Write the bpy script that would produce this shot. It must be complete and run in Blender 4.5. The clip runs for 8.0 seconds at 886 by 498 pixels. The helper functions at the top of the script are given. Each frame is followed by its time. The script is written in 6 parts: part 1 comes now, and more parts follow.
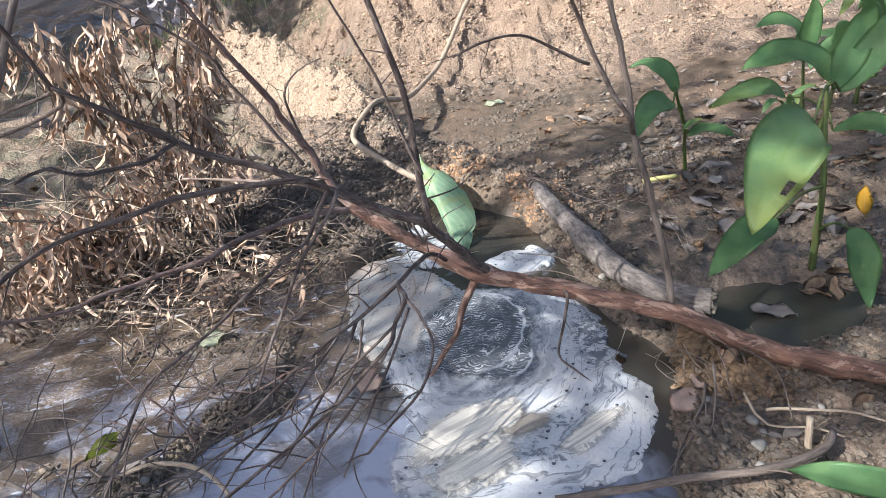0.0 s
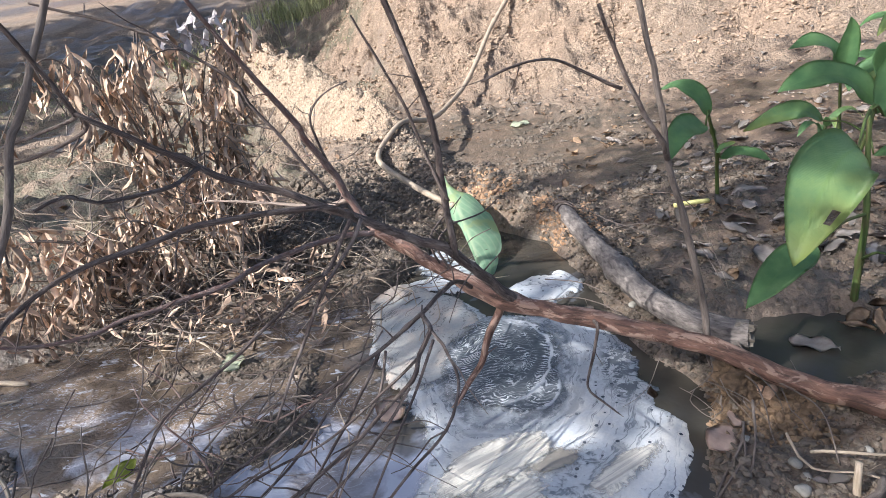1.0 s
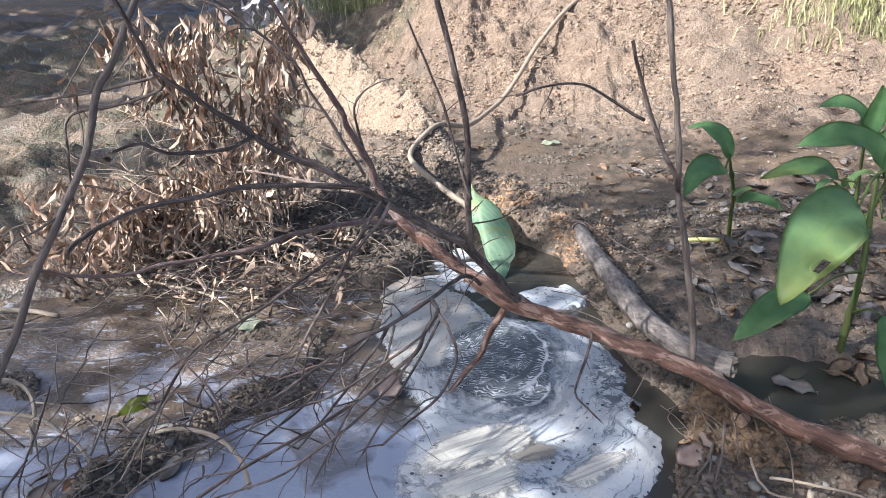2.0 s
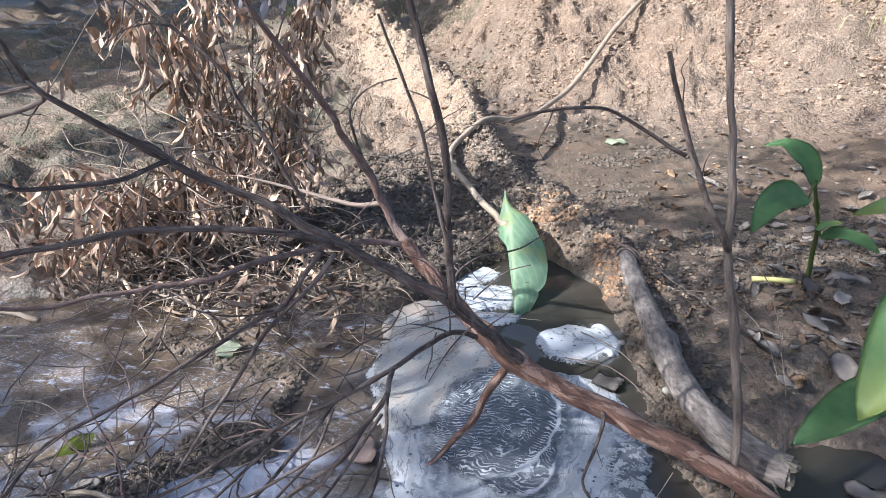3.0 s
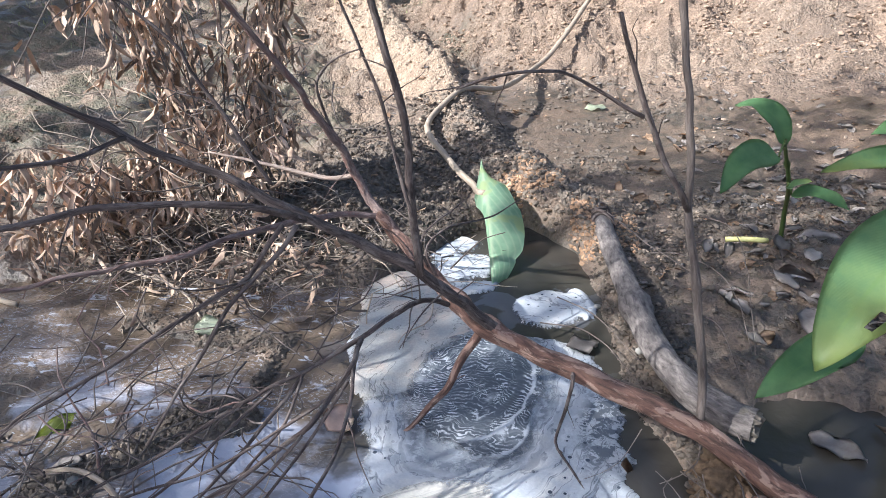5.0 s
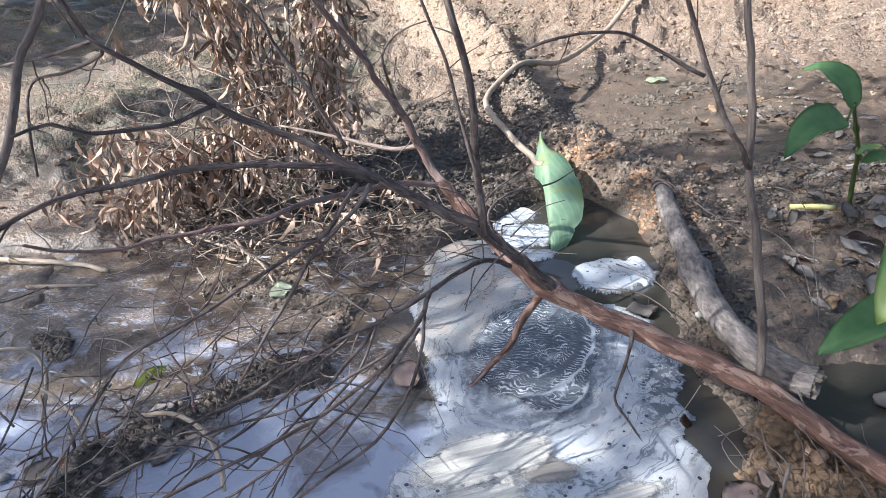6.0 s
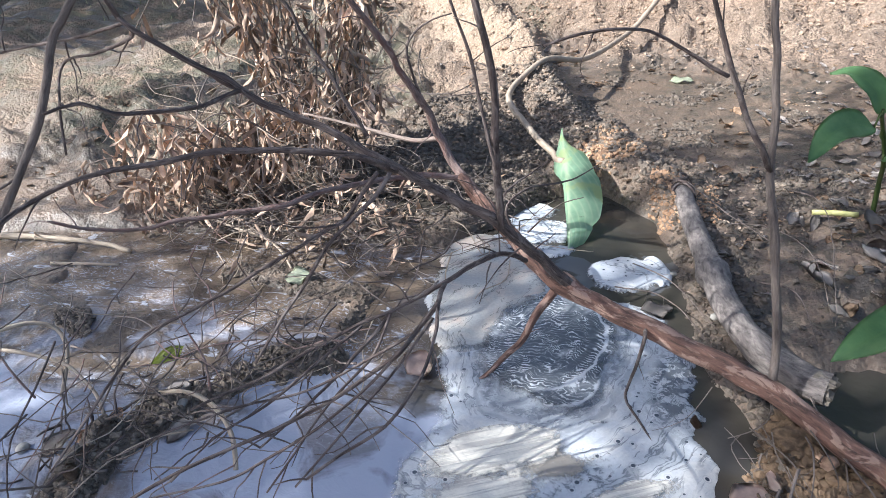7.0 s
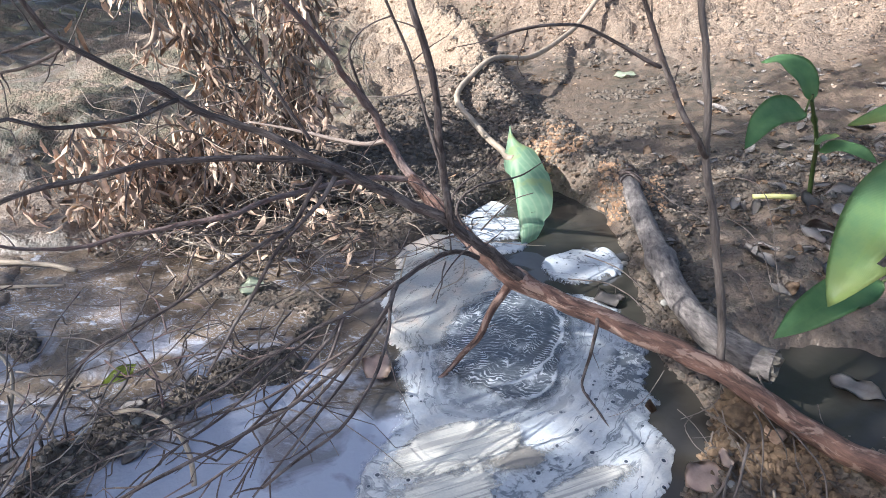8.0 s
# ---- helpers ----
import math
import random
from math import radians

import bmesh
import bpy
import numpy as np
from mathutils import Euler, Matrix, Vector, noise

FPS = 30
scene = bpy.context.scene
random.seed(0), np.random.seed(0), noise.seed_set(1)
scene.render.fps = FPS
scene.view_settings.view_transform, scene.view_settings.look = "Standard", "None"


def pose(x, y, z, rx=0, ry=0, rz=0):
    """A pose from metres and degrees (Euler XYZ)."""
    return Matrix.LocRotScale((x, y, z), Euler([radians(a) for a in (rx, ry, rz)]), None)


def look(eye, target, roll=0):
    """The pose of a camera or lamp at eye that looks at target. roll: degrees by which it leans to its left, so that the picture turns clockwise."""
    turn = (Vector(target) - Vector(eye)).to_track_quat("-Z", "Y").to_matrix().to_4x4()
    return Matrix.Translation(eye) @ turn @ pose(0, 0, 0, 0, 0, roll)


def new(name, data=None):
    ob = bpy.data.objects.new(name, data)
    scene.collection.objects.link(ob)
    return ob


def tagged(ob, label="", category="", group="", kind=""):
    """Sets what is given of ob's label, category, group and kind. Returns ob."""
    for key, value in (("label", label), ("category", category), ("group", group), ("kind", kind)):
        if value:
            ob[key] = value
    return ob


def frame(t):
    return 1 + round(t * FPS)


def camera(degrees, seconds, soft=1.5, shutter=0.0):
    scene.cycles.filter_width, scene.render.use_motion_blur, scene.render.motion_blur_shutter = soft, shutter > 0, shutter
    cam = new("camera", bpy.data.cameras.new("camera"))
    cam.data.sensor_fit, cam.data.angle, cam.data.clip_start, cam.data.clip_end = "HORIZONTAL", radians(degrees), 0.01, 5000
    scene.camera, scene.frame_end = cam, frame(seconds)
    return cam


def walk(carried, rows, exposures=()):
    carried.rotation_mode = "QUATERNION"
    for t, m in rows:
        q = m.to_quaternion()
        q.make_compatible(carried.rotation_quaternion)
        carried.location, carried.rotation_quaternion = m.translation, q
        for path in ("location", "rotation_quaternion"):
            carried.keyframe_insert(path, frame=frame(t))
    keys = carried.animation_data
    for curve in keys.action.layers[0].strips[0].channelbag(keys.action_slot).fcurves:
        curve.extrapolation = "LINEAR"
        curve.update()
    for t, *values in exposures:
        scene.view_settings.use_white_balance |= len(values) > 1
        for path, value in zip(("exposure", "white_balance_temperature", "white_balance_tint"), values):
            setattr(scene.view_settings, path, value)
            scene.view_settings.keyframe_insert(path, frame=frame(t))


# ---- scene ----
cam = camera(68.3, 8.0, soft=0.6)
PATH = [
    (0, (0.178, 0.171, 1.046), (0.087, 1.999, 0.239), -8.7),
    (0.5, (0.172, 0.206, 1.044), (0.065, 2.035, 0.242), -10.3),
    (1, (0.173, 0.219, 1.05), (0.018, 2.068, 0.304), -8.9),
    (1.1, (0.154, 0.201, 1.050), (-0.040, 2.058, 0.333), -7.1),
    (1.2, (0.171, 0.179, 1.046), (-0.005, 2.059, 0.385), -4.2),
    (1.3, (0.163, 0.140, 1.053), (-0.006, 2.026, 0.409), -2.9),
    (1.4, (0.151, 0.116, 1.058), (-0.057, 1.990, 0.393), -1.1),
    (1.5, (0.163, 0.088, 1.066), (-0.032, 1.96, 0.39), 0.3),
    (2, (0.18, 0.089, 1.065), (-0.022, 1.943, 0.343), -1.0),
    (2.2, (0.212, 0.163, 1.051), (-0.03, 2.003, 0.304), -0.6),
    (3.3, (0.344, 0.541, 1.09), (-0.1, 2.315, 0.279), -0.5),
    (3.5, (0.344, 0.562, 1.082), (-0.073, 2.327, 0.239), -1.1),
    (4, (0.346, 0.577, 1.084), (-0.07, 2.365, 0.29), -2.6),
    (4.2, (0.351, 0.573, 1.083), (-0.037, 2.349, 0.248), -2.7),
    (5.3, (0.387, 0.436, 1.071), (-0.015, 2.192, 0.202), -1.4),
    (5.5, (0.386, 0.413, 1.063), (-0.053, 2.143, 0.16), -2.2),
    (6, (0.383, 0.397, 1.067), (-0.168, 2.098, 0.171), -4.3),
    (6.5, (0.388, 0.391, 1.064), (-0.19, 2.065, 0.133), -4.0),
    (7, (0.388, 0.386, 1.066), (-0.212, 2.064, 0.157), -2.9),
    (7.5, (0.389, 0.391, 1.062), (-0.149, 2.069, 0.117), -2.1),
    (8, (0.41, 0.384, 1.062), (-0.075, 2.099, 0.154), -4.2),
]
walk(cam, [(t, look(eye, target, roll)) for t, eye, target, roll in PATH], exposures=[(0.0, 1.20, 5950, 10), (3.5, 1.20, 5620, 10), (8.0, 1.30, 5660, 9)])

# ---------------------------------------------------------------- world and light
SUN_EL, SUN_AZ = 40.0, 238.0        # degrees; azimuth clockwise from +y
sun_dir = Vector((math.sin(radians(SUN_AZ)) * math.cos(radians(SUN_EL)), math.cos(radians(SUN_AZ)) * math.cos(radians(SUN_EL)), math.sin(radians(SUN_EL))))
world = bpy.data.worlds.new("world")
scene.world = world
world.use_nodes = True
wn = world.node_tree.nodes
sky = wn.new("ShaderNodeTexSky")
sky.sky_type, sky.sun_disc = "NISHITA", False
sky.sun_elevation, sky.sun_rotation = radians(SUN_EL), radians(SUN_AZ)
sky.air_density, sky.dust_density, sky.ozone_density = 1.0, 3.5, 1.0
world.node_tree.links.new(sky.outputs[0], wn["Background"].inputs[0])
wn["Background"].inputs[1].default_value = 0.083
sun = new("sun", bpy.data.lights.new("sun", "SUN"))
sun.data.energy, sun.data.angle, sun.data.color = 4.4, radians(0.6), (1.0, 0.93, 0.83)
sun.matrix_world = look(sun_dir * 30, (0, 0, 0))


# ---------------------------------------------------------------- materials
def nodes_of(name):
    m = bpy.data.materials.new(name)
    m.use_nodes = True
    return m, m.node_tree.nodes, m.node_tree.links, m.node_tree.nodes["Principled BSDF"]


def noise_node(n, l, scale, detail=5.0, rough=0.6, coord=None, dist=0.0):
    t = n.new("ShaderNodeTexNoise")
    t.inputs["Scale"].default_value, t.inputs["Detail"].default_value = scale, detail
    t.inputs["Roughness"].default_value, t.inputs["Distortion"].default_value = rough, dist
    if coord is not None:
        l.new(coord, t.inputs["Vector"])
    return t


def ramp_node(n, l, src, stops):
    r = n.new("ShaderNodeValToRGB")
    while len(r.color_ramp.elements) < len(stops):
        r.color_ramp.elements.new(0.5)
    for e, (p, c) in zip(r.color_ramp.elements, stops):
        e.position = p
        e.color = (*c, 1) if len(c) == 3 else c
    l.new(src, r.inputs[0])
    return r


def mix_node(n, l, fac, a, b, mode="MIX"):
    m = n.new("ShaderNodeMix")
    m.data_type, m.blend_type = "RGBA", mode
    for sock, v in ((m.inputs["Factor"], fac), (m.inputs["A"], a), (m.inputs["B"], b)):
        if hasattr(v, "is_linked"):
            l.new(v, sock)
        elif isinstance(v, (int, float)):
            sock.default_value = v
        else:
            sock.default_value = (*v, 1)
    return m.outputs["Result"]


def math_node(n, l, op, a, b=0.0, clamp=False):
    m = n.new("ShaderNodeMath")
    m.operation, m.use_clamp = op, clamp
    for sock, v in ((m.inputs[0], a), (m.inputs[1], b)):
        if hasattr(v, "is_linked"):
            l.new(v, sock)
        else:
            sock.default_value = v
    return m.outputs[0]


def bump_node(n, l, bsdf, height, strength=0.5, dist=0.01):
    b = n.new("ShaderNodeBump")
    b.inputs["Strength"].default_value, b.inputs["Distance"].default_value = strength, dist
    l.new(height, b.inputs["Height"])
    l.new(b.outputs[0], bsdf.inputs["Normal"])
    return b


def mat_simple(name, dark, light, scale=30.0, rough=0.8, bump=0.4, dist=0.004, coord="Object", vary=0.25, spec=0.3):
    """Two-scale mottled colour with relief; each island or object a little different."""
    m, n, l, b = nodes_of(name)
    tc = n.new("ShaderNodeTexCoord").outputs[coord]
    a = noise_node(n, l, scale, 6, 0.65, tc)
    c = noise_node(n, l, scale * 0.15, 3, 0.5, tc)
    s = math_node(n, l, "ADD", math_node(n, l, "MULTIPLY", a.outputs[0], 0.6), math_node(n, l, "MULTIPLY", c.outputs[0], 0.4))
    r = ramp_node(n, l, s, [(0.34, dark), (0.66, light)])
    g = n.new("ShaderNodeNewGeometry")
    o = n.new("ShaderNodeObjectInfo")
    rnd = math_node(n, l, "FRACT", math_node(n, l, "ADD", g.outputs["Random Per Island"], o.outputs["Random"]))
    hsv = n.new("ShaderNodeHueSaturation")
    l.new(r.outputs[0], hsv.inputs["Color"])
    l.new(math_node(n, l, "ADD", math_node(n, l, "MULTIPLY", rnd, 2 * vary), 1 - vary), hsv.inputs["Value"])
    l.new(hsv.outputs[0], b.inputs["Base Color"])
    b.inputs["Roughness"].default_value = rough
    b.inputs["Specular IOR Level"].default_value = spec
    bump_node(n, l, b, a.outputs[0], bump, dist)
    return m


def mat_ground():
    """Crumbly soil: pale and dry, or dark where its attribute marks wet ground and painted shade."""
    m, n, l, b = nodes_of("soil")
    tc = n.new("ShaderNodeTexCoord").outputs["Object"]
    fine = noise_node(n, l, 75, 8, 0.72, tc)
    crumb = n.new("ShaderNodeTexVoronoi")
    crumb.inputs["Scale"].default_value, crumb.inputs["Randomness"].default_value = 85, 1.0
    crumb2 = n.new("ShaderNodeTexVoronoi")
    crumb2.inputs["Scale"].default_value = 34
    warp = noise_node(n, l, 20, 4, 0.6, tc)
    wv = n.new("ShaderNodeVectorMath")
    wv.operation = "MULTIPLY_ADD"
    l.new(warp.outputs["Color"], wv.inputs[0])
    wv.inputs[1].default_value = (0.012, 0.012, 0.012)
    l.new(tc, wv.inputs[2])
    l.new(wv.outputs[0], crumb.inputs["Vector"])
    l.new(wv.outputs[0], crumb2.inputs["Vector"])
    mid = noise_node(n, l, 6, 6, 0.65, tc, 0.5)
    big = noise_node(n, l, 0.8, 3, 0.5, tc)
    tan = ramp_node(n, l, fine.outputs[0], [(0.30, (0.18, 0.13, 0.092)), (0.5, (0.37, 0.28, 0.205)), (0.70, (0.54, 0.435, 0.335))])
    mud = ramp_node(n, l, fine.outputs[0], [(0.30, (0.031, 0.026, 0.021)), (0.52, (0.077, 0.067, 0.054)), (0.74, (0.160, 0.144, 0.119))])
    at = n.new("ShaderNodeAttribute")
    at.attribute_name = "damp_shade"
    damp_shade = math_node(n, l, "ADD", at.outputs["Fac"], math_node(n, l, "MULTIPLY", math_node(n, l, "SUBTRACT", mid.outputs[0], 0.5), 1.3), True)
    col = mix_node(n, l, damp_shade, tan.outputs[0], mud.outputs[0])
    sp = n.new("ShaderNodeAttribute")
    sp.attribute_name = "spoil_sun"
    sand = ramp_node(n, l, fine.outputs[0], [(0.30, (0.25, 0.18, 0.125)), (0.5, (0.42, 0.325, 0.235)), (0.70, (0.56, 0.45, 0.335))])
    spf = math_node(n, l, "ADD", sp.outputs["Fac"], math_node(n, l, "MULTIPLY", math_node(n, l, "MULTIPLY", math_node(n, l, "SUBTRACT", mid.outputs[0], 0.5), 0.8), sp.outputs["Fac"]), True)
    col = mix_node(n, l, spf, col, sand.outputs[0])
    rust = ramp_node(n, l, big.outputs[0], [(0.45, (0, 0, 0)), (0.68, (1, 1, 1))])
    col = mix_node(n, l, math_node(n, l, "MULTIPLY", rust.outputs[0], 0.30), col, (0.40, 0.25, 0.16))
    blot = noise_node(n, l, 7.5, 7, 0.68, tc, 0.8)
    bf = ramp_node(n, l, blot.outputs[0], [(0.44, (1, 1, 1)), (0.60, (0, 0, 0))])
    col = mix_node(n, l, math_node(n, l, "MULTIPLY", math_node(n, l, "MULTIPLY", bf.outputs[0], 0.72), math_node(n, l, "SUBTRACT", 1.0, spf)), col, (0.20, 0.145, 0.105))
    ms = n.new("ShaderNodeAttribute")
    ms.attribute_name = "moss"
    mossy = math_node(n, l, "MULTIPLY", ms.outputs["Fac"], ramp_node(n, l, math_node(n, l, "ADD", math_node(n, l, "MULTIPLY", mid.outputs[0], 0.6), math_node(n, l, "MULTIPLY", fine.outputs[0], 0.4)), [(0.44, (0, 0, 0)), (0.54, (1, 1, 1))]).outputs[0])
    col = mix_node(n, l, math_node(n, l, "MULTIPLY", mossy, 0.8), col, mix_node(n, l, fine.outputs[0], (0.055, 0.056, 0.034), (0.16, 0.155, 0.10)))
    chip = n.new("ShaderNodeSeparateColor")
    l.new(crumb.outputs["Color"], chip.inputs[0])
    hsv = n.new("ShaderNodeHueSaturation")
    l.new(col, hsv.inputs["Color"])
    l.new(math_node(n, l, "ADD", math_node(n, l, "MULTIPLY", math_node(n, l, "SUBTRACT", chip.outputs[0], 0.5), math_node(n, l, "SUBTRACT", 0.42, math_node(n, l, "MULTIPLY", damp_shade, 0.27))), 1.0), hsv.inputs["Value"])
    l.new(hsv.outputs[0], b.inputs["Base Color"])
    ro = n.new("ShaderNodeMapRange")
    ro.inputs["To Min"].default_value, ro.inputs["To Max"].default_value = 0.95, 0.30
    l.new(damp_shade, ro.inputs[0])
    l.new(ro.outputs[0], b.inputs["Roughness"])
    b.inputs["Specular IOR Level"].default_value = 0.45
    lump = math_node(n, l, "ADD", math_node(n, l, "MULTIPLY", crumb.outputs["Distance"], -0.8), math_node(n, l, "MULTIPLY", crumb2.outputs["Distance"], -1.2))
    h = math_node(n, l, "ADD", math_node(n, l, "ADD", fine.outputs[0], math_node(n, l, "MULTIPLY", mid.outputs[0], 1.2)), lump)
    h = math_node(n, l, "MULTIPLY", h, math_node(n, l, "SUBTRACT", 1.0, math_node(n, l, "MULTIPLY", damp_shade, 0.78)))
    bump_node(n, l, b, h, 1.0, 0.016)
    return m


def mat_water():
    m, n, l, b = nodes_of("muddy_water")
    tc = n.new("ShaderNodeTexCoord").outputs["Object"]
    sil = noise_node(n, l, 3.5, 5, 0.6, tc, 0.8)
    film = noise_node(n, l, 5.0, 5, 0.55, tc, 0.6)
    base = ramp_node(n, l, sil.outputs[0], [(0.3, (0.075, 0.058, 0.042)), (0.7, (0.24, 0.18, 0.13))])
    at = n.new("ShaderNodeAttribute")
    at.attribute_name = "flow"
    fl = n.new("ShaderNodeAttribute")
    fl.attribute_name = "film"
    base = mix_node(n, l, at.outputs["Fac"], (0.056, 0.050, 0.041), base.outputs[0])
    # scum film; its bluish colour also paints in the sky's reflection
    skin = math_node(n, l, "ADD", math_node(n, l, "MULTIPLY", fl.outputs["Fac"], 1.4), math_node(n, l, "SUBTRACT", ramp_node(n, l, film.outputs[0], [(0.40, (0, 0, 0)), (0.58, (1, 1, 1))]).outputs[0], 1.0), True)
    col = mix_node(n, l, skin, base, (0.37, 0.40, 0.49))
    streak = n.new("ShaderNodeMapping")
    streak.inputs["Scale"].default_value = (6.0, 12.0, 1.0)
    streak.inputs["Rotation"].default_value = (0, 0, radians(20))
    l.new(tc, streak.inputs[0])
    fro = noise_node(n, l, 2.2, 6, 0.60, streak.outputs[0], 0.9)
    scum = ramp_node(n, l, fro.outputs[0], [(0.60, (0, 0, 0)), (0.66, (1, 1, 1))])
    # threads of froth drawn out by the current
    lace = noise_node(n, l, 1.5, 4, 0.55, streak.outputs[0], 1.2)
    thread = math_node(n, l, "ABSOLUTE", math_node(n, l, "SUBTRACT", math_node(n, l, "FRACT", math_node(n, l, "MULTIPLY", lace.outputs[0], 9.0)), 0.5))
    thread = ramp_node(n, l, thread, [(0.03, (1, 1, 1)), (0.10, (0, 0, 0))])
    some = ramp_node(n, l, sil.outputs[0], [(0.46, (0, 0, 0)), (0.58, (1, 1, 1))])
    both = math_node(n, l, "MAXIMUM", scum.outputs[0], math_node(n, l, "MULTIPLY", thread.outputs[0], some.outputs[0]))
    fac = math_node(n, l, "MULTIPLY", both, math_node(n, l, "MULTIPLY", at.outputs["Fac"], math_node(n, l, "SUBTRACT", 0.8, math_node(n, l, "MULTIPLY", skin, 0.6))))
    col = mix_node(n, l, fac, col, (0.52, 0.54, 0.60))
    l.new(col, b.inputs["Base Color"])
    b.inputs["Roughness"].default_value = 0.12
    b.inputs["IOR"].default_value = 1.33
    b.inputs["Specular IOR Level"].default_value = 0.8
    w1 = noise_node(n, l, 16, 4, 0.55, tc, 0.6)
    w2 = noise_node(n, l, 45, 3, 0.5, tc)
    h = math_node(n, l, "ADD", w1.outputs[0], math_node(n, l, "MULTIPLY", w2.outputs[0], 0.3))
    amp = math_node(n, l, "ADD", math_node(n, l, "MULTIPLY", at.outputs["Fac"], math_node(n, l, "SUBTRACT", 1.1, math_node(n, l, "MULTIPLY", skin, 0.7))), 0.10)
    bump_node(n, l, b, math_node(n, l, "MULTIPLY", h, amp), 0.7, 0.02)
    return m


SWIRL = (0.155, 1.87)


def mat_scum(name, look_of):
    """Scum drifting round a slow eddy. look_of: froth with drift lines and pinholes, the swirl's combed dark eye,
    cream streaks that paint a patch of sun, a smooth greyish skin, or a thin brownish film."""
    m, n, l, b = nodes_of(name)
    tc = n.new("ShaderNodeTexCoord").outputs["Object"]

    def edge(v, lo, hi):
        e = n.new("ShaderNodeMapRange")
        e.interpolation_type = "SMOOTHSTEP"
        e.inputs["From Min"].default_value, e.inputs["From Max"].default_value = lo, hi
        l.new(v, e.inputs[0])
        return e.outputs[0]

    def vec(op, a, v1=(0, 0, 0), v2=None):
        k = n.new("ShaderNodeVectorMath")
        k.operation = op
        l.new(a, k.inputs[0])
        for i, v in ((1, v1), (2, v2)):
            if v is None:
                continue
            if hasattr(v, "is_linked"):
                l.new(v, k.inputs[i])
            else:
                k.inputs[i].default_value = v
        return k.outputs["Value"] if op == "LENGTH" else k.outputs[0]

    def mul(a, c):
        return math_node(n, l, "MULTIPLY", a, c)

    def add(a, c):
        return math_node(n, l, "ADD", a, c)

    def sub(a, c):
        return math_node(n, l, "SUBTRACT", a, c)

    def top(a, c):
        return math_node(n, l, "MAXIMUM", a, c)

    def tri(v):
        return math_node(n, l, "ABSOLUTE", sub(math_node(n, l, "FRACT", v), 0.5))

    warp = noise_node(n, l, 5, 4, 0.55, tc)
    wob = vec("MULTIPLY_ADD", warp.outputs["Color"], (0.13, 0.13, 0), (-0.065, -0.065, 0))
    pos = vec("ADD", vec("MULTIPLY", vec("SUBTRACT", tc, (*SWIRL, 0)), (1.30, 0.86, 0)), wob)
    rad = vec("LENGTH", pos)
    aim = n.new("ShaderNodeSeparateXYZ")
    l.new(vec("NORMALIZE", pos), aim.inputs[0])
    fine = noise_node(n, l, 46, 6, 0.7, tc, 0.6)
    blob = noise_node(n, l, 5.5, 5, 0.6, tc, 0.7)
    grain = noise_node(n, l, 130, 5, 0.7, tc, 0.3)

    def drawn(round_by, out_by, detail=5, rough=0.6):
        """Noise drawn out along the turning of the eddy."""
        c = n.new("ShaderNodeCombineXYZ")
        l.new(mul(aim.outputs[0], round_by), c.inputs[0])
        l.new(mul(aim.outputs[1], round_by), c.inputs[1])
        l.new(mul(rad, out_by), c.inputs[2])
        return noise_node(n, l, 1.0, detail, rough, c.outputs[0], 0.5).outputs[0]

    shade = (0.075, 0.088, 0.110)
    if look_of == "froth":
        wide, lines = drawn(0.9, 9), drawn(1.3, 22)
        contour = mul(edge(add(tri(mul(wide, 8)), mul(sub(fine.outputs[0], 0.5), 0.25)), 0.15, 0.02), edge(blob.outputs[0], 0.66, 0.54))
        near = edge(rad, 0.42, 0.22)
        comb = mul(near, edge(lines, 0.54, 0.42))
        hem = mul(edge(math_node(n, l, "ABSOLUTE", sub(rad, 0.25)), 0.035, 0.008), edge(fine.outputs[0], 0.36, 0.54))
        far = vec("LENGTH", vec("MULTIPLY", vec("ADD", vec("SUBTRACT", tc, (0.49, 1.76, 0)), wob), (1.0, 0.40, 0)))
        speck = mul(edge(far, 0.10, 0.035), edge(fine.outputs[0], 0.44, 0.54))
        pits = mul(edge(add(mul(blob.outputs[0], 0.5), mul(fine.outputs[0], 0.5)), 0.43, 0.36), 0.7)
        dark = top(top(mul(contour, 0.60), mul(comb, 0.55)), top(top(mul(speck, 0.85), mul(hem, 0.6)), pits))
        holes = n.new("ShaderNodeTexVoronoi")
        holes.voronoi_dimensions = "2D"
        holes.inputs["Scale"].default_value = 27
        l.new(tc, holes.inputs["Vector"])
        hs = n.new("ShaderNodeSeparateColor")
        l.new(holes.outputs["Color"], hs.inputs[0])
        size = add(0.03, mul(edge(hs.outputs[0], 0.35, 1.0), 0.13))
        hd = math_node(n, l, "DIVIDE", holes.outputs["Distance"], size)
        away = mul(edge(rad, 0.27, 0.34), edge(hs.outputs[1], 0.30, 0.36))
        dot = mul(top(edge(hd, 1.0, 0.7), mul(mul(edge(hd, 1.35, 1.5), edge(hd, 1.9, 1.7)), 0.18)), away)
        cover = mul(sub(1.0, dark), sub(1.0, dot))
        cover = mul(cover, add(0.70, add(mul(edge(wide, 0.38, 0.58), 0.20), mul(edge(grain.outputs[0], 0.40, 0.62), 0.10))))
        tint = ramp_node(n, l, add(mul(blob.outputs[0], 0.6), mul(wide, 0.4)), [(0.38, (0.52, 0.56, 0.60)), (0.50, (0.62, 0.64, 0.66)), (0.62, (0.76, 0.74, 0.69))]).outputs[0]
        col = mix_node(n, l, cover, shade, tint)
    elif look_of == "swirl":
        sep = n.new("ShaderNodeSeparateXYZ")
        l.new(pos, sep.inputs[0])
        bend = noise_node(n, l, 6, 3, 0.5, pos, 0.4)
        ring = drawn(0.7, 16, 3, 0.5)
